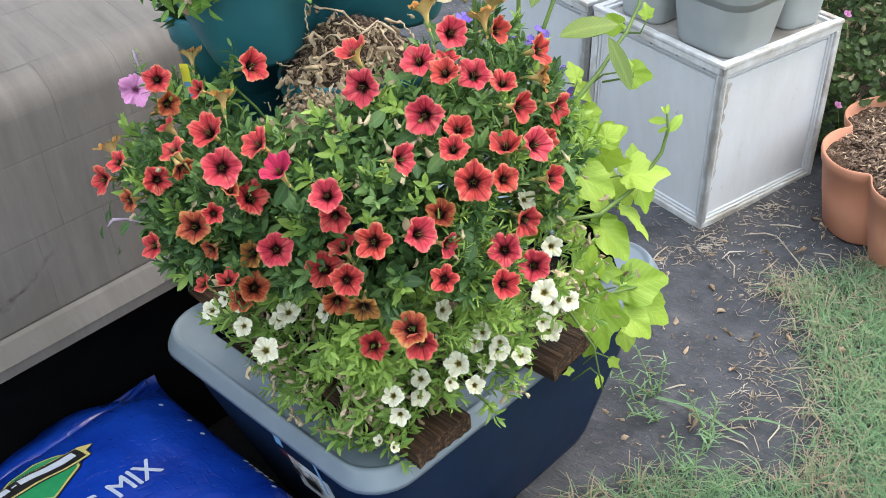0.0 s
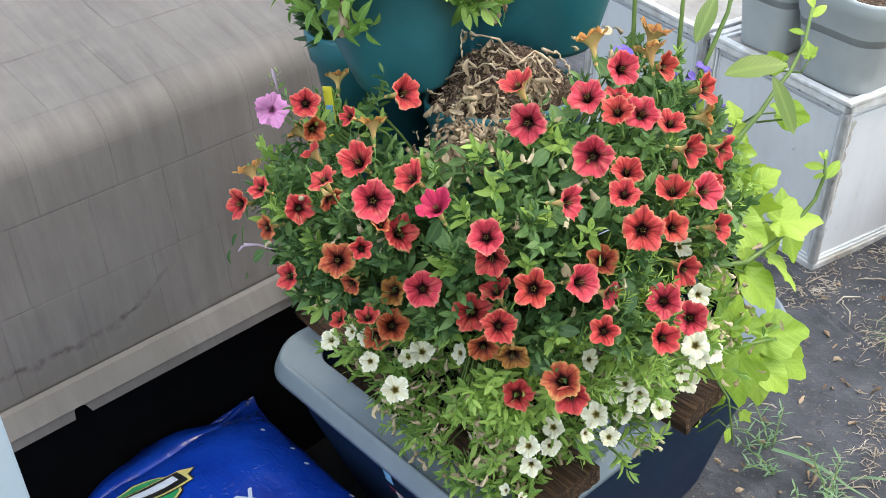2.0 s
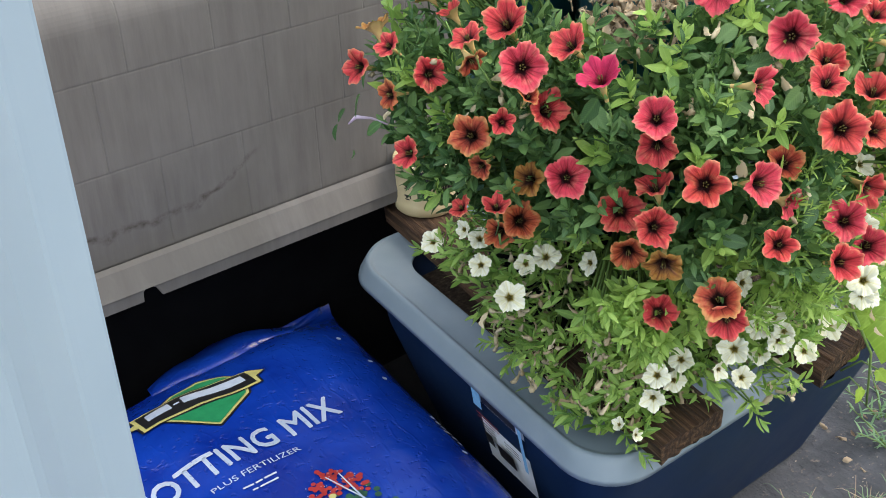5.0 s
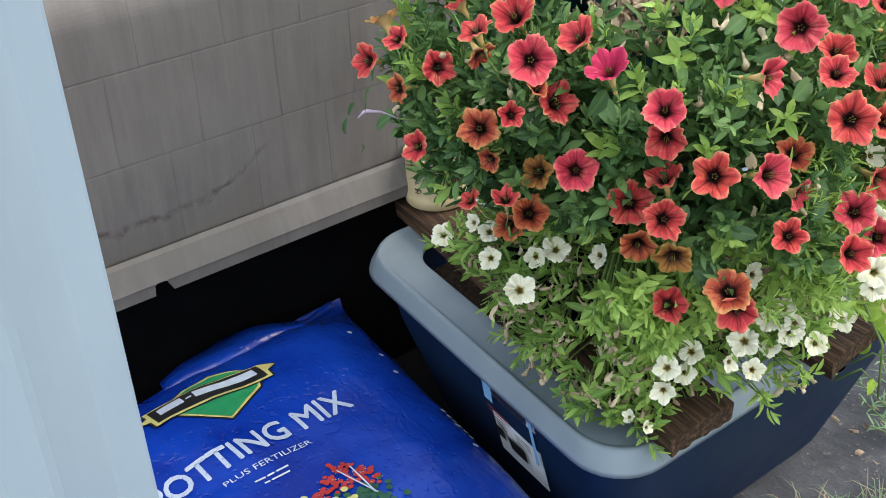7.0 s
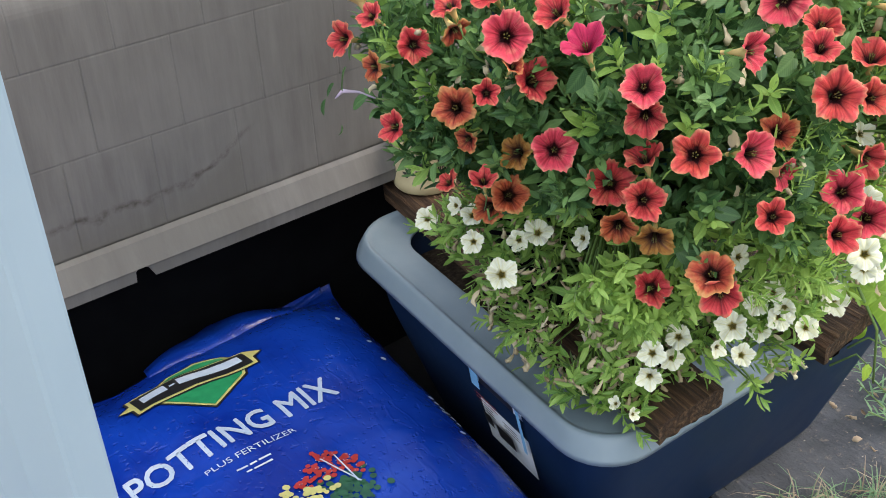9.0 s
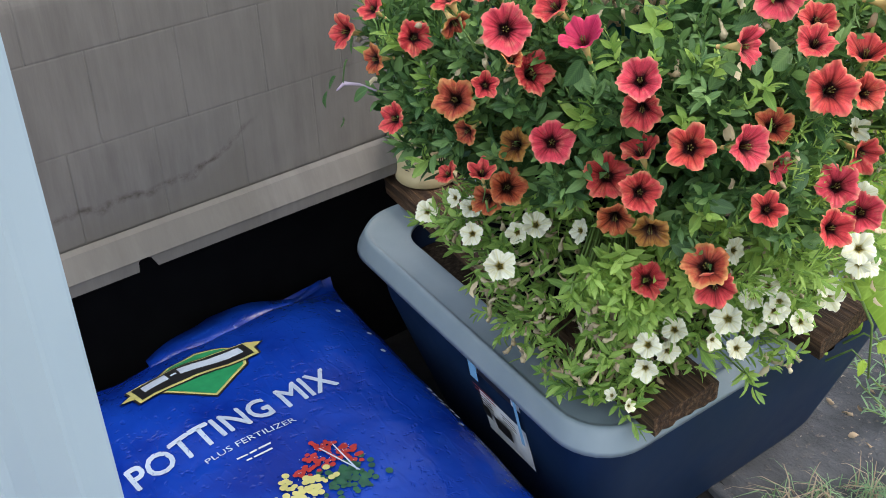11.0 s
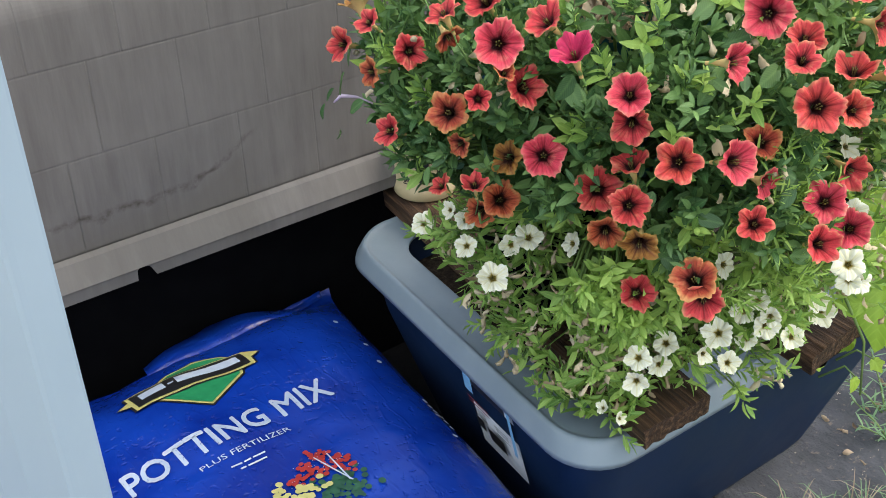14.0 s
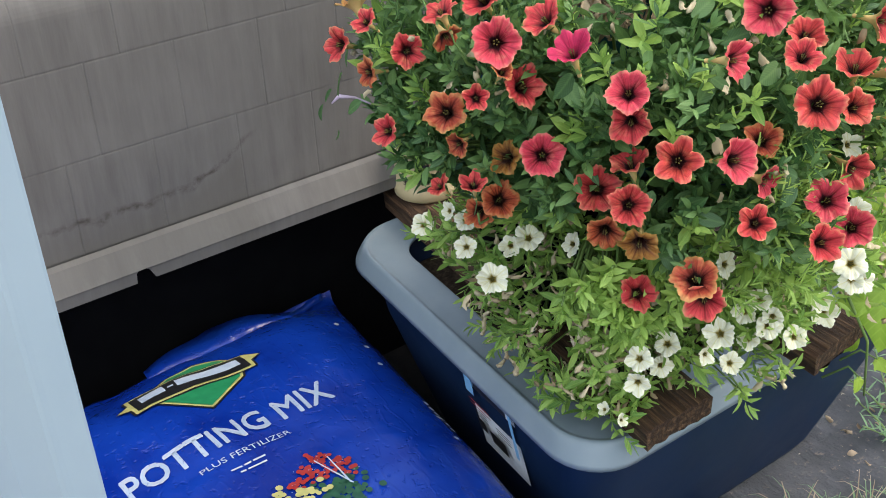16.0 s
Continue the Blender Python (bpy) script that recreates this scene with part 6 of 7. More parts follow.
for pts, r in (([(0.82, 0.83, 0.55), (0.864, 0.775, 0.565), (0.929, 0.765, 0.548), (0.975, 0.76, 0.557), (0.999, 0.75, 0.573), (1.03, 0.742, 0.6), (1.035, 0.735, 0.632), (1.032, 0.733, 0.655)], 0.0036),
               ([(0.80, 0.80, 0.66), (0.861, 0.77, 0.695), (0.909, 0.765, 0.72), (0.941, 0.765, 0.734), (0.969, 0.765, 0.753), (0.997, 0.765, 0.768), (1.022, 0.765, 0.795), (1.04, 0.77, 0.83)], 0.0034),
               ([(0.80, 0.86, 0.42), (0.87, 0.80, 0.45), (0.95, 0.775, 0.415), (1.0, 0.765, 0.405)], 0.003),
               ([(0.88, 0.80, 0.44), (0.905, 0.765, 0.36), (0.918, 0.765, 0.28)], 0.002)):
    tv, tf = tube(pts, [r * (1 - 0.5 * i / len(pts)) for i in range(len(pts))], 6)
    mesh_object("vine_stem", tv, tf, M_STEM, vine)
for x, z, size, deg in ((1.0335, 0.643, 0.024, 160), (1.0345, 0.628, 0.03, 42), (1.0325, 0.653, 0.013, 110), (1.032, 0.655, 0.012, 70), (1.034, 0.635, 0.014, 190), (1.04, 0.829, 0.024, 100), (1.035, 0.82, 0.024, 30), (1.026, 0.803, 0.018, 150)):
    v, f, uv = leaf_shape(size, size * 0.45, 5, 0.35, 0.25, 0.8, 0.5, 0.02, rng_v)
    mesh_object("young_leaf", placed(v, leaf_matrix((x, 0.734 + 0.034 * (z > 0.7), z), tip(deg), (-0.4, -0.6, 0.6))), f, M_LIME, vine, uv)


# ---- tall thin plant with long olive leaves and small blue flowers ----
tall = thing("tall_annual", "tall thin-stemmed plant with olive leaves and violet-blue flowers", "plant")
for pts in ([(0.84, 0.90, 0.60), (0.835, 0.86, 0.78), (0.848, 0.86, 0.95), (0.85, 0.86, 1.1)], [(0.86, 0.88, 0.6), (0.875, 0.83, 0.78), (0.89, 0.83, 0.9), (0.91, 0.83, 1.05)], [(0.86, 0.88, 0.6), (0.88, 0.81, 0.77), (0.925, 0.80, 0.85), (0.96, 0.80, 0.95)]):
    tv, tf = tube(pts, [0.0034, 0.003, 0.0025, 0.002], 6)
    mesh_object("stem", tv, tf, M_STEM, tall)
for base, deg, length, width, droop in (((0.875, 0.765, 0.80), 8, 0.07, 0.028, 0.25), ((0.949, 0.755, 0.778), -75, 0.068, 0.021, 0.1), ((0.87, 0.80, 0.83), 60, 0.06, 0.02, 0.3)):
    v, f, uv = leaf_shape(length, width, 9, 0.25, droop, 0.8, 0.5, 0.02, random.Random(3))
    mesh_object("long_leaf", placed(v, leaf_matrix(base, tip(deg), (-0.3, -0.5, 0.8))), f, M_OLIVE, tall, uv)
M_BLUEV = varied("violet_blue_petal", (0.16, 0.1, 0.5), (0.1, 0.06, 0.3), 0.6, 80, 200, 0.2)
rng_b = random.Random(17)
for p in ((0.80, 0.84, 0.835), (0.84, 0.81, 0.80), (0.865, 0.80, 0.79), (0.87, 0.80, 0.765), (0.885, 0.80, 0.80), (0.90, 0.79, 0.745), (0.905, 0.785, 0.715), (0.86, 0.80, 0.75)):
    pile = Pile()
    for k in range(5):
        v, f, uv = leaf_shape(0.013, 0.009, 3, 0.1, 0.2, 0.6, 0.55, 0, rng_b)
        pile.add(placed(v, leaf_matrix(p, (rng_b.gauss(0, 1), rng_b.gauss(0, 1), rng_b.gauss(0, 0.8)), (-0.4, -0.6, 0.7))), f, uv)
    pile.make("blue_flower", M_BLUEV, tall)


# ---- plants in the tower's upper pots, dead stems in the dry one ----
TX, TY = TOWER
hang = thing("trailing_pot_plant", "pale green leaves and dead blooms hanging over a teal pot", "plant")
pile, dead, rng_h = Pile(), Pile(), random.Random(41)
for k in range(46):
    a = radians(rng_h.uniform(130, 330))
    c = Vector((TX - 0.105, TY - 0.028, 0.965))
    p = c + Vector((0.09 * math.cos(a), 0.09 * math.sin(a), rng_h.uniform(-0.055, 0.03)))
    axis = Vector((math.cos(a), math.sin(a), rng_h.uniform(-0.7, 0.5)))
    sprig(pile, p, axis, rng_h, rng_h.randint(4, 7), 0.027, 0.0115, 1.0, 0.5)
    if k % 4 == 0:
        withered(dead, p + axis * 0.015, (math.cos(a), math.sin(a), -0.8), rng_h, 1.1)
tagged(pile.make("foliage", M_LEAF2, hang), kind="stuff")
tagged(dead.make("withered_bloom_cluster", M_DEAD, hang), kind="stuff")
spiky = thing("narrow_leaf_plant", "dark narrow-leaved plant in a teal pot", "plant")
pile = Pile()
for k in range(34):
    a = radians(rng_h.uniform(100, 300))
    c = Vector((TX - 0.066, TY + 0.072, 0.84))
    p = c + Vector((0.05 * math.cos(a), 0.05 * math.sin(a), rng_h.uniform(0.0, 0.03)))
    sprig(pile, p, Vector((0.5 * math.cos(a) - 0.2, 0.5 * math.sin(a) + 0.2, rng_h.uniform(0.5, 1.2))), rng_h, 7, 0.034, 0.007, 0.6, 0.35)
tagged(pile.make("foliage", M_DARKLEAF, spiky), kind="stuff")

dry = thing("dead_plant", "tangle of dry tan stems and shrivelled leaves on bare soil", "dead plant")
pile, crumbs, rng_d = Pile(), Pile(), random.Random(51)
core = Vector((TX - 0.027, TY - 0.10, 0.838))


def dead_stem(points, r, leaves, droop=-0.6):
    """An arching dry stem, knobbly at its joints, with shrivelled leaves hanging along it."""
    pts = []
    for a, b in zip(points, points[1:]):
        for i in range(4):
            q = Vector(a).lerp(Vector(b), i / 4)
            pts.append(q + Vector((rng_d.gauss(0, 0.0011), rng_d.gauss(0, 0.0015), rng_d.gauss(0, 0.0011))))
    pts.append(Vector(points[-1]))
    tv, tf = tube(pts, [r * rng_d.choice((0.8, 1.0, 1.0, 1.5)) * (1 - 0.4 * i / len(pts)) for i in range(len(pts))], 6)
    pile.add(tv, tf)
    for _ in range(leaves):
        q = pts[rng_d.randrange(len(pts))]
        withered(crumbs, q + Vector((rng_d.gauss(0, 0.003), rng_d.gauss(0, 0.003), -0.002)), (rng_d.gauss(0, 0.7), rng_d.gauss(0, 0.7), droop), rng_d, rng_d.uniform(0.25, 0.5), 0.6)


for points, r, leaves in (
        ([(0.647, 0.955, 0.82), (0.656, 0.928, 0.838), (0.667, 0.906, 0.843), (0.679, 0.89, 0.838)], 0.0012, 6),
        ([(0.66, 0.925, 0.876), (0.689, 0.912, 0.862), (0.691, 0.888, 0.846)], 0.0014, 6),
        ([(0.676, 0.918, 0.853), (0.688, 0.902, 0.852), (0.692, 0.888, 0.842)], 0.0011, 5),
        ([(0.626, 0.915, 0.802), (0.633, 0.912, 0.812), (0.646, 0.908, 0.825), (0.658, 0.898, 0.833), (0.666, 0.89, 0.832)], 0.0018, 9),
        ([(0.688, 0.884, 0.843), (0.712, 0.884, 0.85), (0.725, 0.869, 0.834), (0.726, 0.858, 0.818)], 0.0014, 7),
        ([(0.724, 0.885, 0.846), (0.752, 0.892, 0.835), (0.756, 0.882, 0.822), (0.747, 0.864, 0.812)], 0.0016, 5)):
    dead_stem(points, r, leaves)
for points, r, leaves in (
        ([(0.714, 0.885, 0.848), (0.712, 0.872, 0.836), (0.712, 0.861, 0.823), (0.713, 0.852, 0.809)], 0.0011, 6),
        ([(0.711, 0.883, 0.848), (0.70, 0.88, 0.844), (0.692, 0.877, 0.838)], 0.0011, 6),
        ([(0.63, 0.908, 0.813), (0.621, 0.914, 0.808), (0.613, 0.897, 0.794), (0.613, 0.888, 0.784)], 0.0012, 12),
        ([(0.612, 0.889, 0.784), (0.622, 0.872, 0.787), (0.633, 0.861, 0.792)], 0.0012, 12),
        ([(0.66, 0.925, 0.876), (0.648, 0.922, 0.878), (0.645, 0.92, 0.866), (0.647, 0.922, 0.853)], 0.001, 3)):
    dead_stem(points, r, leaves)
# shrivelled leaves bunch together where they droop
for x, y, z, count, spread in ((0.649, 0.925, 0.852, 3, 0.004), (0.674, 0.912, 0.852, 7, 0.005), (0.618, 0.935, 0.805, 6, 0.007), (0.616, 0.893, 0.794, 40, 0.009), (0.592, 0.915, 0.774, 40, 0.010), (0.588, 0.90, 0.758, 45, 0.011), (0.607, 0.882, 0.774, 55, 0.010), (0.614, 0.87, 0.776, 45, 0.010), (0.692, 0.868, 0.828, 26, 0.007), (0.692, 0.858, 0.816, 24, 0.007), (0.632, 0.903, 0.814, 22, 0.009), (0.647, 0.892, 0.824, 20, 0.010), (0.615, 0.91, 0.797, 30, 0.009), (0.64, 0.866, 0.802, 34, 0.010), (0.662, 0.852, 0.803, 34, 0.010), (0.60, 0.88, 0.785, 50, 0.012), (0.625, 0.862, 0.785, 45, 0.012)):
    for _ in range(count):
        withered(crumbs, Vector((x + rng_d.gauss(0, spread), y + rng_d.gauss(0, spread), z + rng_d.gauss(0, spread))), (rng_d.gauss(0, 1), rng_d.gauss(0, 1), -0.7), rng_d, rng_d.uniform(0.32, 0.62), 0.7)
# coarse bark chips cover the soil
chips = Pile()
for k in range(1700):
    a, rr = rng_d.random() * math.tau, 0.078 * rng_d.random() ** 0.5
    lv, lf, lu = leaf_shape(rng_d.uniform(0.003, 0.008), rng_d.uniform(0.0016, 0.0034), 3, rng_d.uniform(-0.8, 0.8), 0.2, 0.6)
    q = core + Vector((rr * math.cos(a), rr * math.sin(a), -0.051 + 0.058 * (1 - (rr / 0.08) ** 2) + rng_d.uniform(0.0, 0.004)))
    chips.add(placed(lv, leaf_matrix(q, (math.cos(k * 1.7), math.sin(k * 1.7), rng_d.gauss(0, 0.4)), (rng_d.gauss(0, 0.5), rng_d.gauss(0, 0.5), 1))), lf, lu)
tagged(chips.make("mulch", M_BARK, dry), kind="stuff")
for k in range(70):
    q = rng_d.random()
    withered(crumbs, Vector((0.604 + 0.03 * q + rng_d.gauss(0, 0.013), 0.935 - 0.125 * q + rng_d.gauss(0, 0.012), 0.782 + rng_d.gauss(0, 0.022))), (rng_d.gauss(0, 1), rng_d.gauss(0, 1), -0.5), rng_d, rng_d.uniform(0.13, 0.32), 0.85)
for k in range(450):
    a, rr = rng_d.random() * math.tau, 0.07 * rng_d.random() ** 0.5
    withered(crumbs, core + Vector((rr * math.cos(a), rr * math.sin(a), -0.05 + 0.055 * (1 - (rr / 0.08) ** 2))), (math.cos(a * 3), math.sin(a * 3), 0.0), rng_d, rng_d.uniform(0.13, 0.32), 0.85)
tagged(pile.make("dry_stem_tangle", M_DRYSTEM, dry), kind="stuff")
tagged(crumbs.make("dry_leaf_tangle", M_CRISP, dry), kind="stuff")

tag = thing("plant_tag", "yellow and blue plastic plant tag", "plant tag", (0.557, 1.045, 0.813), yaw=-60)
part("tag_card", box_bm(-0.0055, 0.0055, -0.0006, 0.0006, -0.05, 0.009, 0.0003, 1), M_TAG_Y, tag)
part("tag_picture", box_bm(-0.004, 0.004, -0.0016, -0.0007, -0.036, -0.012, 0.0003, 1), M_BLUE_INK, tag)


# ---- glossy dark panel leaning behind the vine ----
panel = thing("solar_panel", "small dark framed solar panel leaning on the tub lid", "solar panel")
panel.matrix_basis = Matrix.Translation((1.10, 0.90, LID_Z)) @ Matrix.Rotation(radians(62), 4, "Z") @ Matrix.Rotation(radians(-14), 4, "X")
part("frame", box_bm(-0.02, 0.15, -0.012, 0.006, 0.0, 0.19, 0.003), M_BLACK, panel)
part("glass", box_bm(-0.008, 0.138, -0.0135, -0.0118, 0.012, 0.178, 0.0005, 1), M_GLASS, panel)
for k in range(3):
    part("silver_line", box_bm(0.02 + 0.04 * k, 0.0225 + 0.04 * k, -0.0145, -0.0136, 0.012, 0.178, 0.0002, 1), M_STEEL, panel)


make_terracotta()


# ---- ground cover ----
GRASS_EDGE = [(0.9, 0.90), (0.99, 0.864), (1.1, 0.742), (1.175, 0.65), (1.25, 0.64), (1.34, 0.70), (1.42, 0.727), (1.485, 0.79), (1.585, 0.85), (1.65, 0.955), (1.71, 0.94), (1.78, 0.86), (1.95, 0.84), (2.2, 0.80)]


def grass_reach(x, y):
    """How far inside the ragged edge of the turf a place lies, in metres."""
    e = float(np.interp(x, [p[0] for p in GRASS_EDGE], [p[1] for p in GRASS_EDGE]))
    return e + 0.035 * noise.noise((x * 14, y * 14, 7)) - y


def grass_density(x, y):
    k = (grass_reach(x, y) + 0.02) / 0.07
    return max(0.02 if k > -1.2 else 0.0, min(1.0, k)) * (0.75 + 0.5 * max(-0.5, noise.noise((x * 9, y * 9, 2))))


def make_grass():
    rng = random.Random(61)
    green, brown = Pile(), Pile()
    made = 0
    while made < 9500:
        x, y = rng.uniform(0.92, 2.15), rng.uniform(0.30, 1.0)
        if in_planter(x, y) or rng.random() > grass_density(x, y) or (x < 1.15 and y > 0.90 - 0.5 * (x - 0.9)):
            continue
        made += 1
        dryness = 0.24 + 0.55 * noise.noise((x * 7, y * 7, 11)) + 0.3 * max(0.0, 1 - grass_reach(x, y) / 0.06)
        a = rng.random() * math.tau
        n = rng.randint(1, 3)
        for _ in range(n):
            length, width = rng.uniform(0.022, 0.075), rng.uniform(0.0013, 0.003)
            a += rng.gauss(0, 0.8)
            lean = rng.uniform(0.5, 1.35)
            d = Vector((math.cos(a), math.sin(a), 0))
            side = Vector((-d.y, d.x, 0)) * width
            base = Vector((x, y, ground_height(x, y)))
            pts = [base, base + d * length * 0.4 * lean * 0.6 + Vector((0, 0, length * 0.42)), base + d * length * 0.8 * lean + Vector((0, 0, length * (0.62 - 0.2 * lean))), base + d * length * 1.05 * lean + Vector((0, 0, length * max(0.05, 0.66 - 0.42 * lean)))]
            v = []
            for i, p in enumerate(pts):
                s = side * (1 - 0.31 * i)
                v += [tuple(p - s / 2), tuple(p + s / 2)]
            (brown if rng.random() < dryness else green).add(v, [(0, 1, 3, 2), (2, 3, 5, 4), (4, 5, 7, 6)], [(0.2, 0.1)] * 8)
    for k in range(5200):
        x, y = 0.9 + 3.4 * rng.random() ** 1.3, 0.35 - 2.0 * rng.random() ** 1.3
        if k % 2:
            x, y = 2.1 + 1.6 * rng.random() ** 1.3, rng.uniform(-0.6, 0.85)
        if noise.noise((x * 2.2, y * 2.2, 5)) < -0.25 or in_planter(x, y):
            continue
        a, length, lean = rng.random() * math.tau, rng.uniform(0.03, 0.09), rng.uniform(0.5, 1.3)
        d, base = Vector((math.cos(a), math.sin(a), 0)), Vector((x, y, ground_height(x, y)))
        side = Vector((-d.y, d.x, 0)) * rng.uniform(0.0016, 0.0034)
        v = []
        for i, (u, h) in enumerate(((0, 0), (0.25, 0.42), (0.8, 0.55), (1.05, 0.3))):
            p = base + d * length * u * lean + Vector((0, 0, length * h))
            v += [tuple(p - side * (1 - 0.31 * i) / 2), tuple(p + side * (1 - 0.31 * i) / 2)]
        (brown if rng.random() < 0.4 else green).add(v, [(0, 1, 3, 2), (2, 3, 5, 4), (4, 5, 7, 6)], [(0.2, 0.1)] * 8)
    tagged(green.make("grass", M_GRASS), "patchy green grass growing over the fabric", "grass", kind="stuff")
    tagged(brown.make("dry_grass", M_DRYGRASS), "dry tan grass and thatch on the ground", "grass", kind="stuff")


make_grass()


def make_litter():
    rng = random.Random(71)
    pile = Pile()
    for k in range(2300):
        x, y = rng.uniform(1.05, 2.1), rng.uniform(0.6, 1.4)
        if noise.noise((x * 4, y * 4, 20)) < -0.15 and rng.random() < 0.8:
            continue
        a, length = rng.random() * math.tau, abs(rng.gauss(0.003, 0.009)) + 0.002
        z = ground_height(x, y) + 0.003
        d = Vector((math.cos(a), math.sin(a), 0))
        bend = Vector((-d.y, d.x, 0)) * rng.gauss(0, 0.25) * length
        p = Vector((x, y, z))
        r = rng.uniform(0.0004, 0.0009)
        tv, tf = tube([p, p + d * length * 0.5 + bend + Vector((0, 0, rng.uniform(0, 0.003))), p + d * length], [r, r * 1.3, r * 0.6], 4)
        pile.add(tv, tf)
    # pale chaff blown against the fold and the box's foot, long straws lying across
    for x, y, spread, count in ((1.70, 1.15, 0.03, 70), (1.64, 1.18, 0.03, 30), (1.93, 1.12, 0.04, 60), (1.78, 1.17, 0.03, 30), (1.44, 0.83, 0.04, 60), (1.33, 0.79, 0.05, 60), (1.62, 0.97, 0.03, 40)):
        for _ in range(count):
            a, length = rng.random() * math.tau, rng.uniform(0.006, 0.03)
            d = Vector((math.cos(a), math.sin(a), rng.uniform(-0.1, 0.25)))
            p = Vector((x + rng.gauss(0, spread), y + rng.gauss(0, spread * 0.7), 0))
            p.z = ground_height(p.x, p.y) + 0.008
            bend = Vector((-d.y, d.x, 0)) * rng.gauss(0, 0.3) * length
            tv, tf = tube([p, p + d * length * 0.5 + bend, p + d * length], [0.0006, 0.0009, 0.0004], 4)
            pile.add(tv, tf)
    for straw in ([(1.829, 1.043), (1.748, 0.937), (1.692, 0.843)], [(1.69, 1.086), (1.722, 1.090), (1.743, 1.066)], [(1.582, 1.192), (1.631, 1.203), (1.665, 1.204)], [(1.80, 0.93), (1.755, 0.885), (1.765, 0.82)], [(1.86, 1.08), (1.88, 1.05), (1.885, 1.02)]):
        tv, tf = tube([(x, y, ground_height(x, y) + 0.012) for x, y in straw], [0.0012, 0.0018, 0.0012], 5)
        pile.add(tv, tf)
    scraps = Pile()
    for k in range(230):
        x, y = rng.uniform(1.1, 2.0), rng.uniform(0.7, 1.35)
        if noise.noise((x * 5, y * 5, 33)) < 0.0:
            continue
        withered(scraps, Vector((x, y, ground_height(x, y) + 0.012)), (rng.gauss(0, 1), rng.gauss(0, 1), 0.25), rng, rng.uniform(0.4, 1.0))
    tagged(scraps.make("leaf_litter", M_DEAD), "curled dry leaf scraps lying on the fabric", "litter", kind="stuff")
    for k in range(26):
        x, y = rng.uniform(1.15, 2.0), rng.uniform(0.65, 1.3)
        a, length = rng.random() * math.tau, rng.uniform(0.04, 0.1)
        d = Vector((math.cos(a), math.sin(a), 0))
        p = Vector((x, y, ground_height(x, y) + 0.004))
        tv, tf = tube([p, p + d * length * 0.4 + Vector((0.004, -0.003, 0.006)), p + d * length * 0.8 + Vector((-0.003, 0.004, 0.004)), p + d * length], [0.0014, 0.0016, 0.0012, 0.0008], 5)
        pile.add(tv, tf)
    tagged(pile.make("straw_litter", M_STRAW), "scattered straw, twigs and chaff on the fabric", "litter", kind="stuff")


make_litter()


def make_weed(x, y, stems, seed):
    root = thing("weed", "grey-green weed with narrow leaves sprouting at the tub's foot", "weed", (x, y, 0), "weeds")
    rng = random.Random(seed)
    pile, st = Pile(), Pile()
    for dx, dy, h in stems:
        pts = [Vector((0, 0, 0)), Vector((dx * 0.4, dy * 0.4, h * 0.5)), Vector((dx, dy, h))]
        tv, tf = tube(pts, [0.0016, 0.0013, 0.0008], 5)
        st.add(tv, tf)
        for k in range(16):
            s = 0.15 + 0.85 * k / 16
            p = pts[0].lerp(pts[1], s * 2) if s < 0.5 else pts[1].lerp(pts[2], s * 2 - 1)
            a = k * 2.3 + rng.random()
            v, f, uv = leaf_shape(rng.uniform(0.018, 0.03), 0.0035, 3, 0.2, 0.2)
            pile.add(placed(v, leaf_matrix(p, (math.cos(a), math.sin(a), 0.5), (0.1, 0.1, 1))), f, uv)
    tagged(pile.make("foliage", M_GRASS, root), kind="stuff")
    st.make("stem_tangle", M_STEM, root)
    return root


make_weed(1.235, 0.915, [(-0.055, 0.06, 0.07), (0.03, 0.07, 0.08), (0.06, 0.02, 0.05)], 3)
make_weed(1.19, 0.87, [(-0.03, 0.06, 0.06), (-0.06, 0.02, 0.05)], 4)
make_weed(1.19, 0.775, [(0.05, 0.02, 0.06), (0.02, 0.06, 0.07), (-0.03, -0.03, 0.05)], 7)
make_weed(1.10, 0.765, [(0.05, -0.02, 0.05), (-0.02, -0.04, 0.06), (0.02, 0.03, 0.07)], 8)


def make_long_blade(points):
    """A broad grass blade lying on the fabric, keeled along its middle."""
    v = []
    for i, (x, y) in enumerate(points):
        q = i / (len(points) - 1)
        wide = 0.0045 * (1 - 0.75 * q * q)
        z = ground_height(x, y) + 0.014 + 0.012 * math.sin(math.pi * q)
        v += [(x - wide, y, z + 0.0012), (x, y, z), (x + wide, y, z + 0.0012)]
    f = [(3 * i + k, 3 * i + k + 1, 3 * i + k + 4, 3 * i + k + 3) for i in range(len(points) - 1) for k in (0, 1)]
    uv = [((0.1, 0.5, 0.9)[i % 3], (i // 3) / (len(points) - 1)) for i in range(len(v))]
    ob = mesh_object("grass_blade", v, f, M_GRASS, uvs=np.array(uv))
    tagged(ob, "long broad green grass blade lying on black fabric", "grass blade", "long grass blades")


make_long_blade([(1.226, 0.908), (1.229, 0.87), (1.229, 0.832), (1.225, 0.795), (1.223, 0.766), (1.227, 0.728)])
make_long_blade([(1.249, 0.778), (1.26, 0.755), (1.269, 0.735), (1.28, 0.712), (1.291, 0.689)])


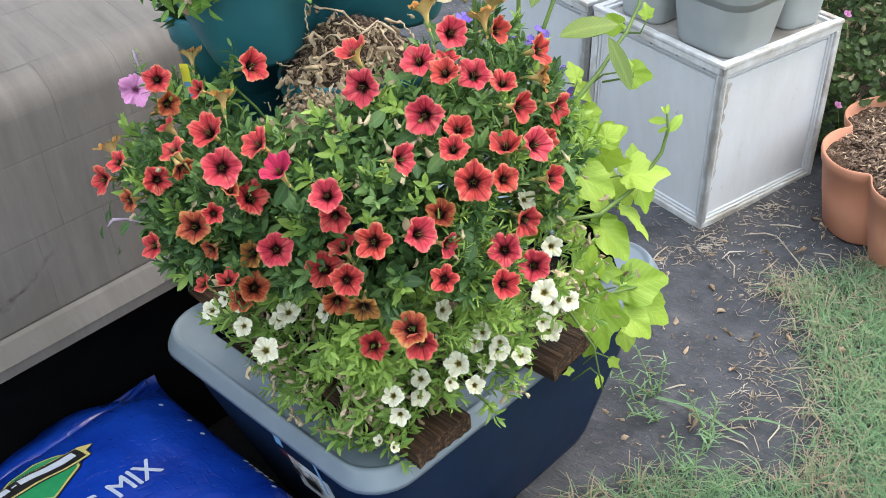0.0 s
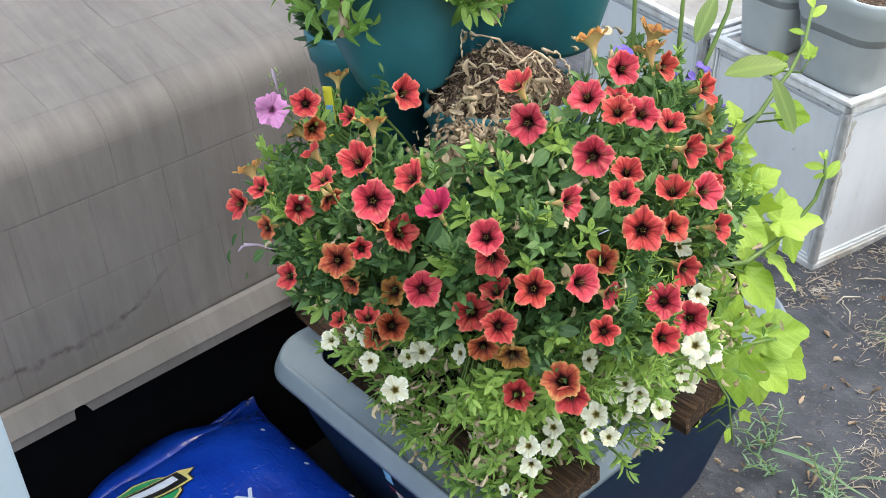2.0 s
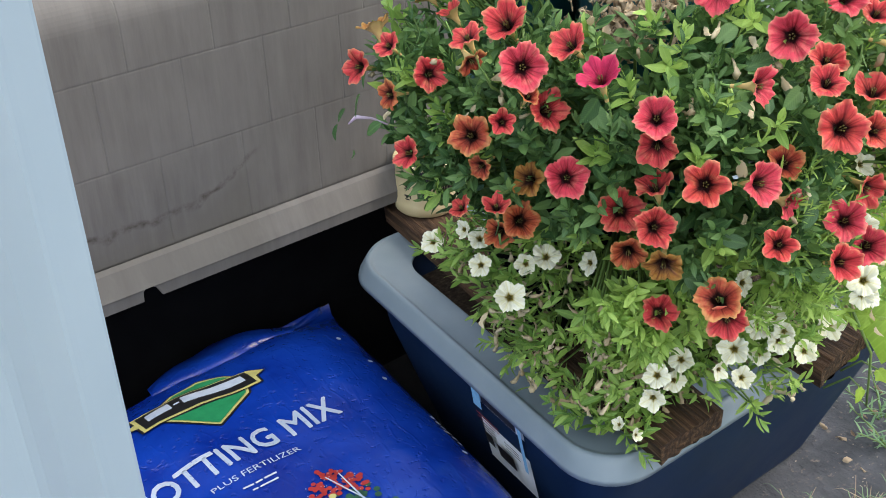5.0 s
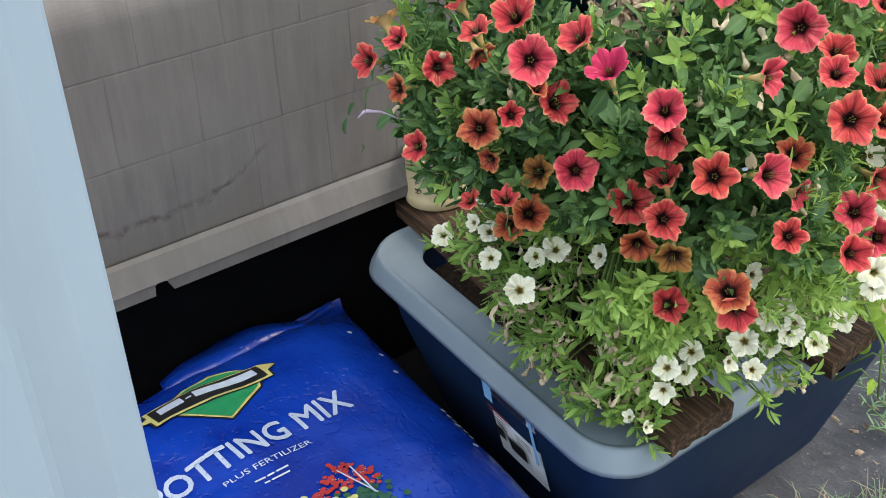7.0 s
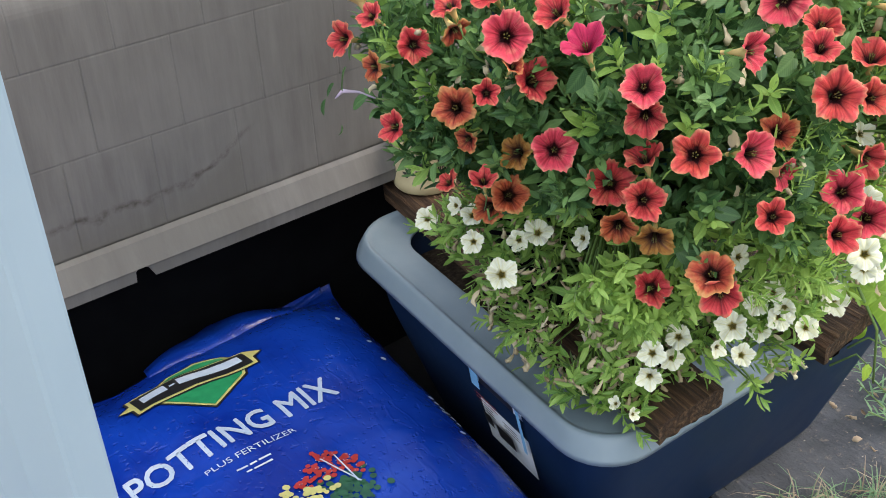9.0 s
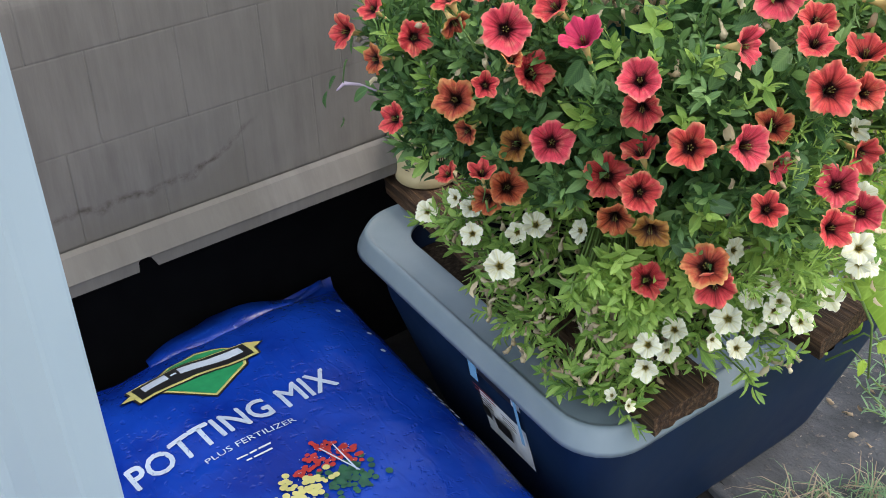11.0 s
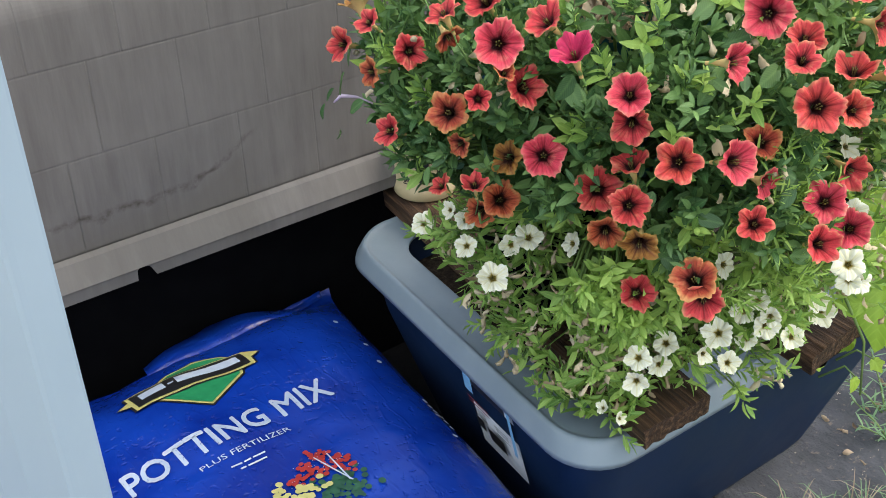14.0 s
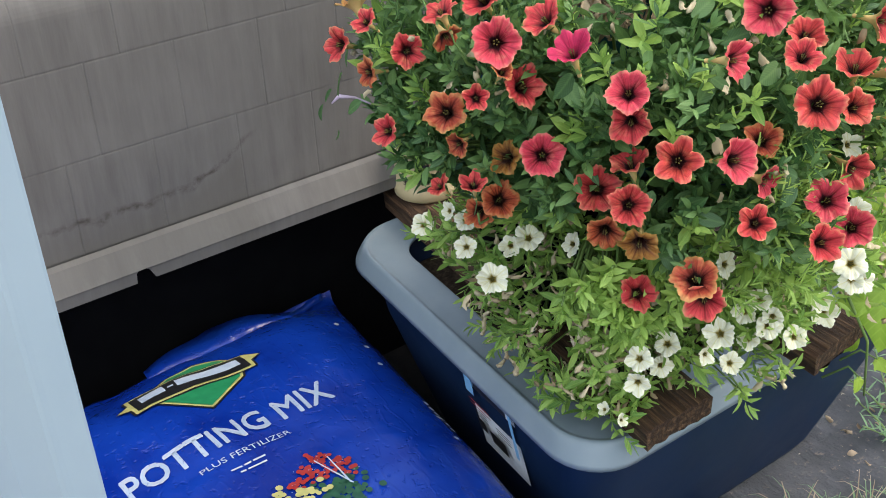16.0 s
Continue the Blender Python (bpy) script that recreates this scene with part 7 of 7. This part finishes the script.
def make_fabric_sheet():
    """Upper sheet of weed fabric whose folded edge makes a low step."""
    pts = [(1.02, 1.34), (1.62, 1.36), (1.74, 1.23), (1.69, 1.139), (1.665, 1.094), (1.626, 1.014), (1.592, 0.94), (1.585, 0.86), (1.50, 0.71), (1.28, 0.58), (0.95, 0.55), (0.85, 0.8), (0.9, 1.2)]
    fine = []
    for (a, b), (c, d) in zip(pts, pts[1:] + pts[:1]):
        for i in range(14):
            s = i / 14
            x, y = a + (c - a) * s, b + (d - b) * s
            fine.append((x + 0.006 * noise.noise((x * 22, y * 22, 30)), y + 0.006 * noise.noise((x * 22, y * 22, 40))))
    n = len(fine)
    cx, cy = 1.40, 1.06
    v, f = [], []
    for k, (s, h) in enumerate(((1.0, -0.004), (0.996, 0.011), (0.975, 0.0125), (0.945, 0.004), (0.93, 0.0095), (0.90, 0.006), (0.6, 0.006), (0.3, 0.006))):
        for x, y in fine:
            px, py = cx + (x - cx) * s, cy + (y - cy) * s
            v.append((px, py, ground_height(px, py) + h + 0.0015 * noise.noise((px * 30, py * 30, 2))))
    for k in range(7):
        for i in range(n):
            j = (i + 1) % n
            f.append((k * n + i, k * n + j, (k + 1) * n + j, (k + 1) * n + i))
    f.append(tuple(range(7 * n, 8 * n)))
    ob = mesh_object("landscape_fabric", v, f, M_GROUND)
    return tagged(ob, "dusty black landscape fabric sheet with a folded edge", "landscape fabric", kind="structure")


make_fabric_sheet()


def make_shade_sheet():
    """Added near-black sheet that stands in for the deep shade between bag and tub."""
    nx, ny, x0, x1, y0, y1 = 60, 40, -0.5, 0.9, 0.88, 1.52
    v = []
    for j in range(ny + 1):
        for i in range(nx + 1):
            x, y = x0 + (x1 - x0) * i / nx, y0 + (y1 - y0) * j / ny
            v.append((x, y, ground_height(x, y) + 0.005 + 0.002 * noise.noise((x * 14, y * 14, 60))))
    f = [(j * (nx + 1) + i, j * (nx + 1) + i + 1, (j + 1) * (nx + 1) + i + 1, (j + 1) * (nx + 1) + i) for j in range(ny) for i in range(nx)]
    ob = mesh_object("landscape_fabric", v, f, varied("shade_black_fabric", (0.006, 0.006, 0.007), (0.011, 0.011, 0.012), 0.9, 60, 300, 0.4, 0.15))
    return tagged(ob, "added near-black sheet standing in for shade between bag and tub", "landscape fabric", kind="structure")


make_shade_sheet()


def make_bush():
    rng = random.Random(81)
    root = thing("ivy_bush", "low green bush with small leaves behind the planters", "bush", (2.62, 1.34, ground_height(2.62, 1.34)))
    pile, st = Pile(), Pile()
    for k in range(13000):
        u = Vector((rng.gauss(0, 1), rng.gauss(0, 1), abs(rng.gauss(0, 1)))).normalized()
        r = (0.62 + 0.38 * rng.random() ** 0.5) * (1 + 0.25 * noise.noise(u * 2.5))
        p = Vector((u.x * 0.5, u.y * 0.55, u.z * 0.42)) * r
        v, f, uv = leaf_shape(rng.uniform(0.016, 0.03), rng.uniform(0.012, 0.02), 3, 0.2, 0.3, 0.7, 0.4)
        pile.add(placed(v, leaf_matrix(p, u + 0.9 * Vector((rng.gauss(0, 1), rng.gauss(0, 1), rng.gauss(0, 1))), u + Vector((0, 0, 0.6)))), f, uv)
    dry_leaves = Pile()
    for k in range(900):
        u = Vector((rng.gauss(0, 1), rng.gauss(0, 1), abs(rng.gauss(0, 1)))).normalized()
        if noise.noise(u * 4) < 0.0:
            continue
        r = (0.8 + 0.22 * rng.random()) * (1 + 0.25 * noise.noise(u * 2.5))
        withered(dry_leaves, Vector((u.x * 0.5, u.y * 0.55, u.z * 0.42)) * r, u, rng, rng.uniform(0.6, 1.2), 0.8)
    tagged(dry_leaves.make("dry_foliage", M_DEAD, root, label="dry brown leaves"), kind="stuff")
    for k in range(40):
        u = Vector((rng.gauss(0, 1), rng.gauss(0, 1), abs(rng.gauss(0, 1)) + 0.2)).normalized()
        tv, tf = tube([(0, 0, 0), tuple(Vector((u.x * 0.2, u.y * 0.2, 0.12))), tuple(Vector((u.x * 0.45, u.y * 0.5, u.z * 0.36)))], [0.006, 0.004, 0.0015], 5)
        st.add(tv, tf)
    tagged(pile.make("foliage", M_IVY, root), kind="stuff")
    tagged(st.make("branch_tangle", M_DRYSTEM, root), kind="stuff")


make_bush()


def make_pink_flower(x, y, z):
    base = ground_height(x, y)
    root = thing("pink_flower", "tiny pink flower on a thin stem beside the planter and bush", "flower", (x, y, base), "pink flowers")
    top = z - base
    sv, sf = tube([(0.02, 0, 0), (0.012, 0, top * 0.6), (0, 0, top)], [0.0012, 0.001, 0.0008], 5)
    mesh_object("stem", sv, sf, M_STEM, root)
    for k in range(6):
        a = math.tau * k / 6
        lv, lf, lu = leaf_shape(0.012, 0.01, 4, 0.2, 0.2, 0.6)
        mesh_object("petal", placed(lv, leaf_matrix(Vector((0, 0, top)), (-0.5 + 0.4 * math.cos(a), -0.3 + 0.6 * math.sin(a), 0.5 + 0.5 * math.sin(a)), (-0.8, -0.4, 0.6))), lf, M_PURPLEPETAL, root, lu)


make_pink_flower(2.2, 1.121, 0.157)
make_pink_flower(2.28, 1.154, 0.342)
make_shingles(deck)
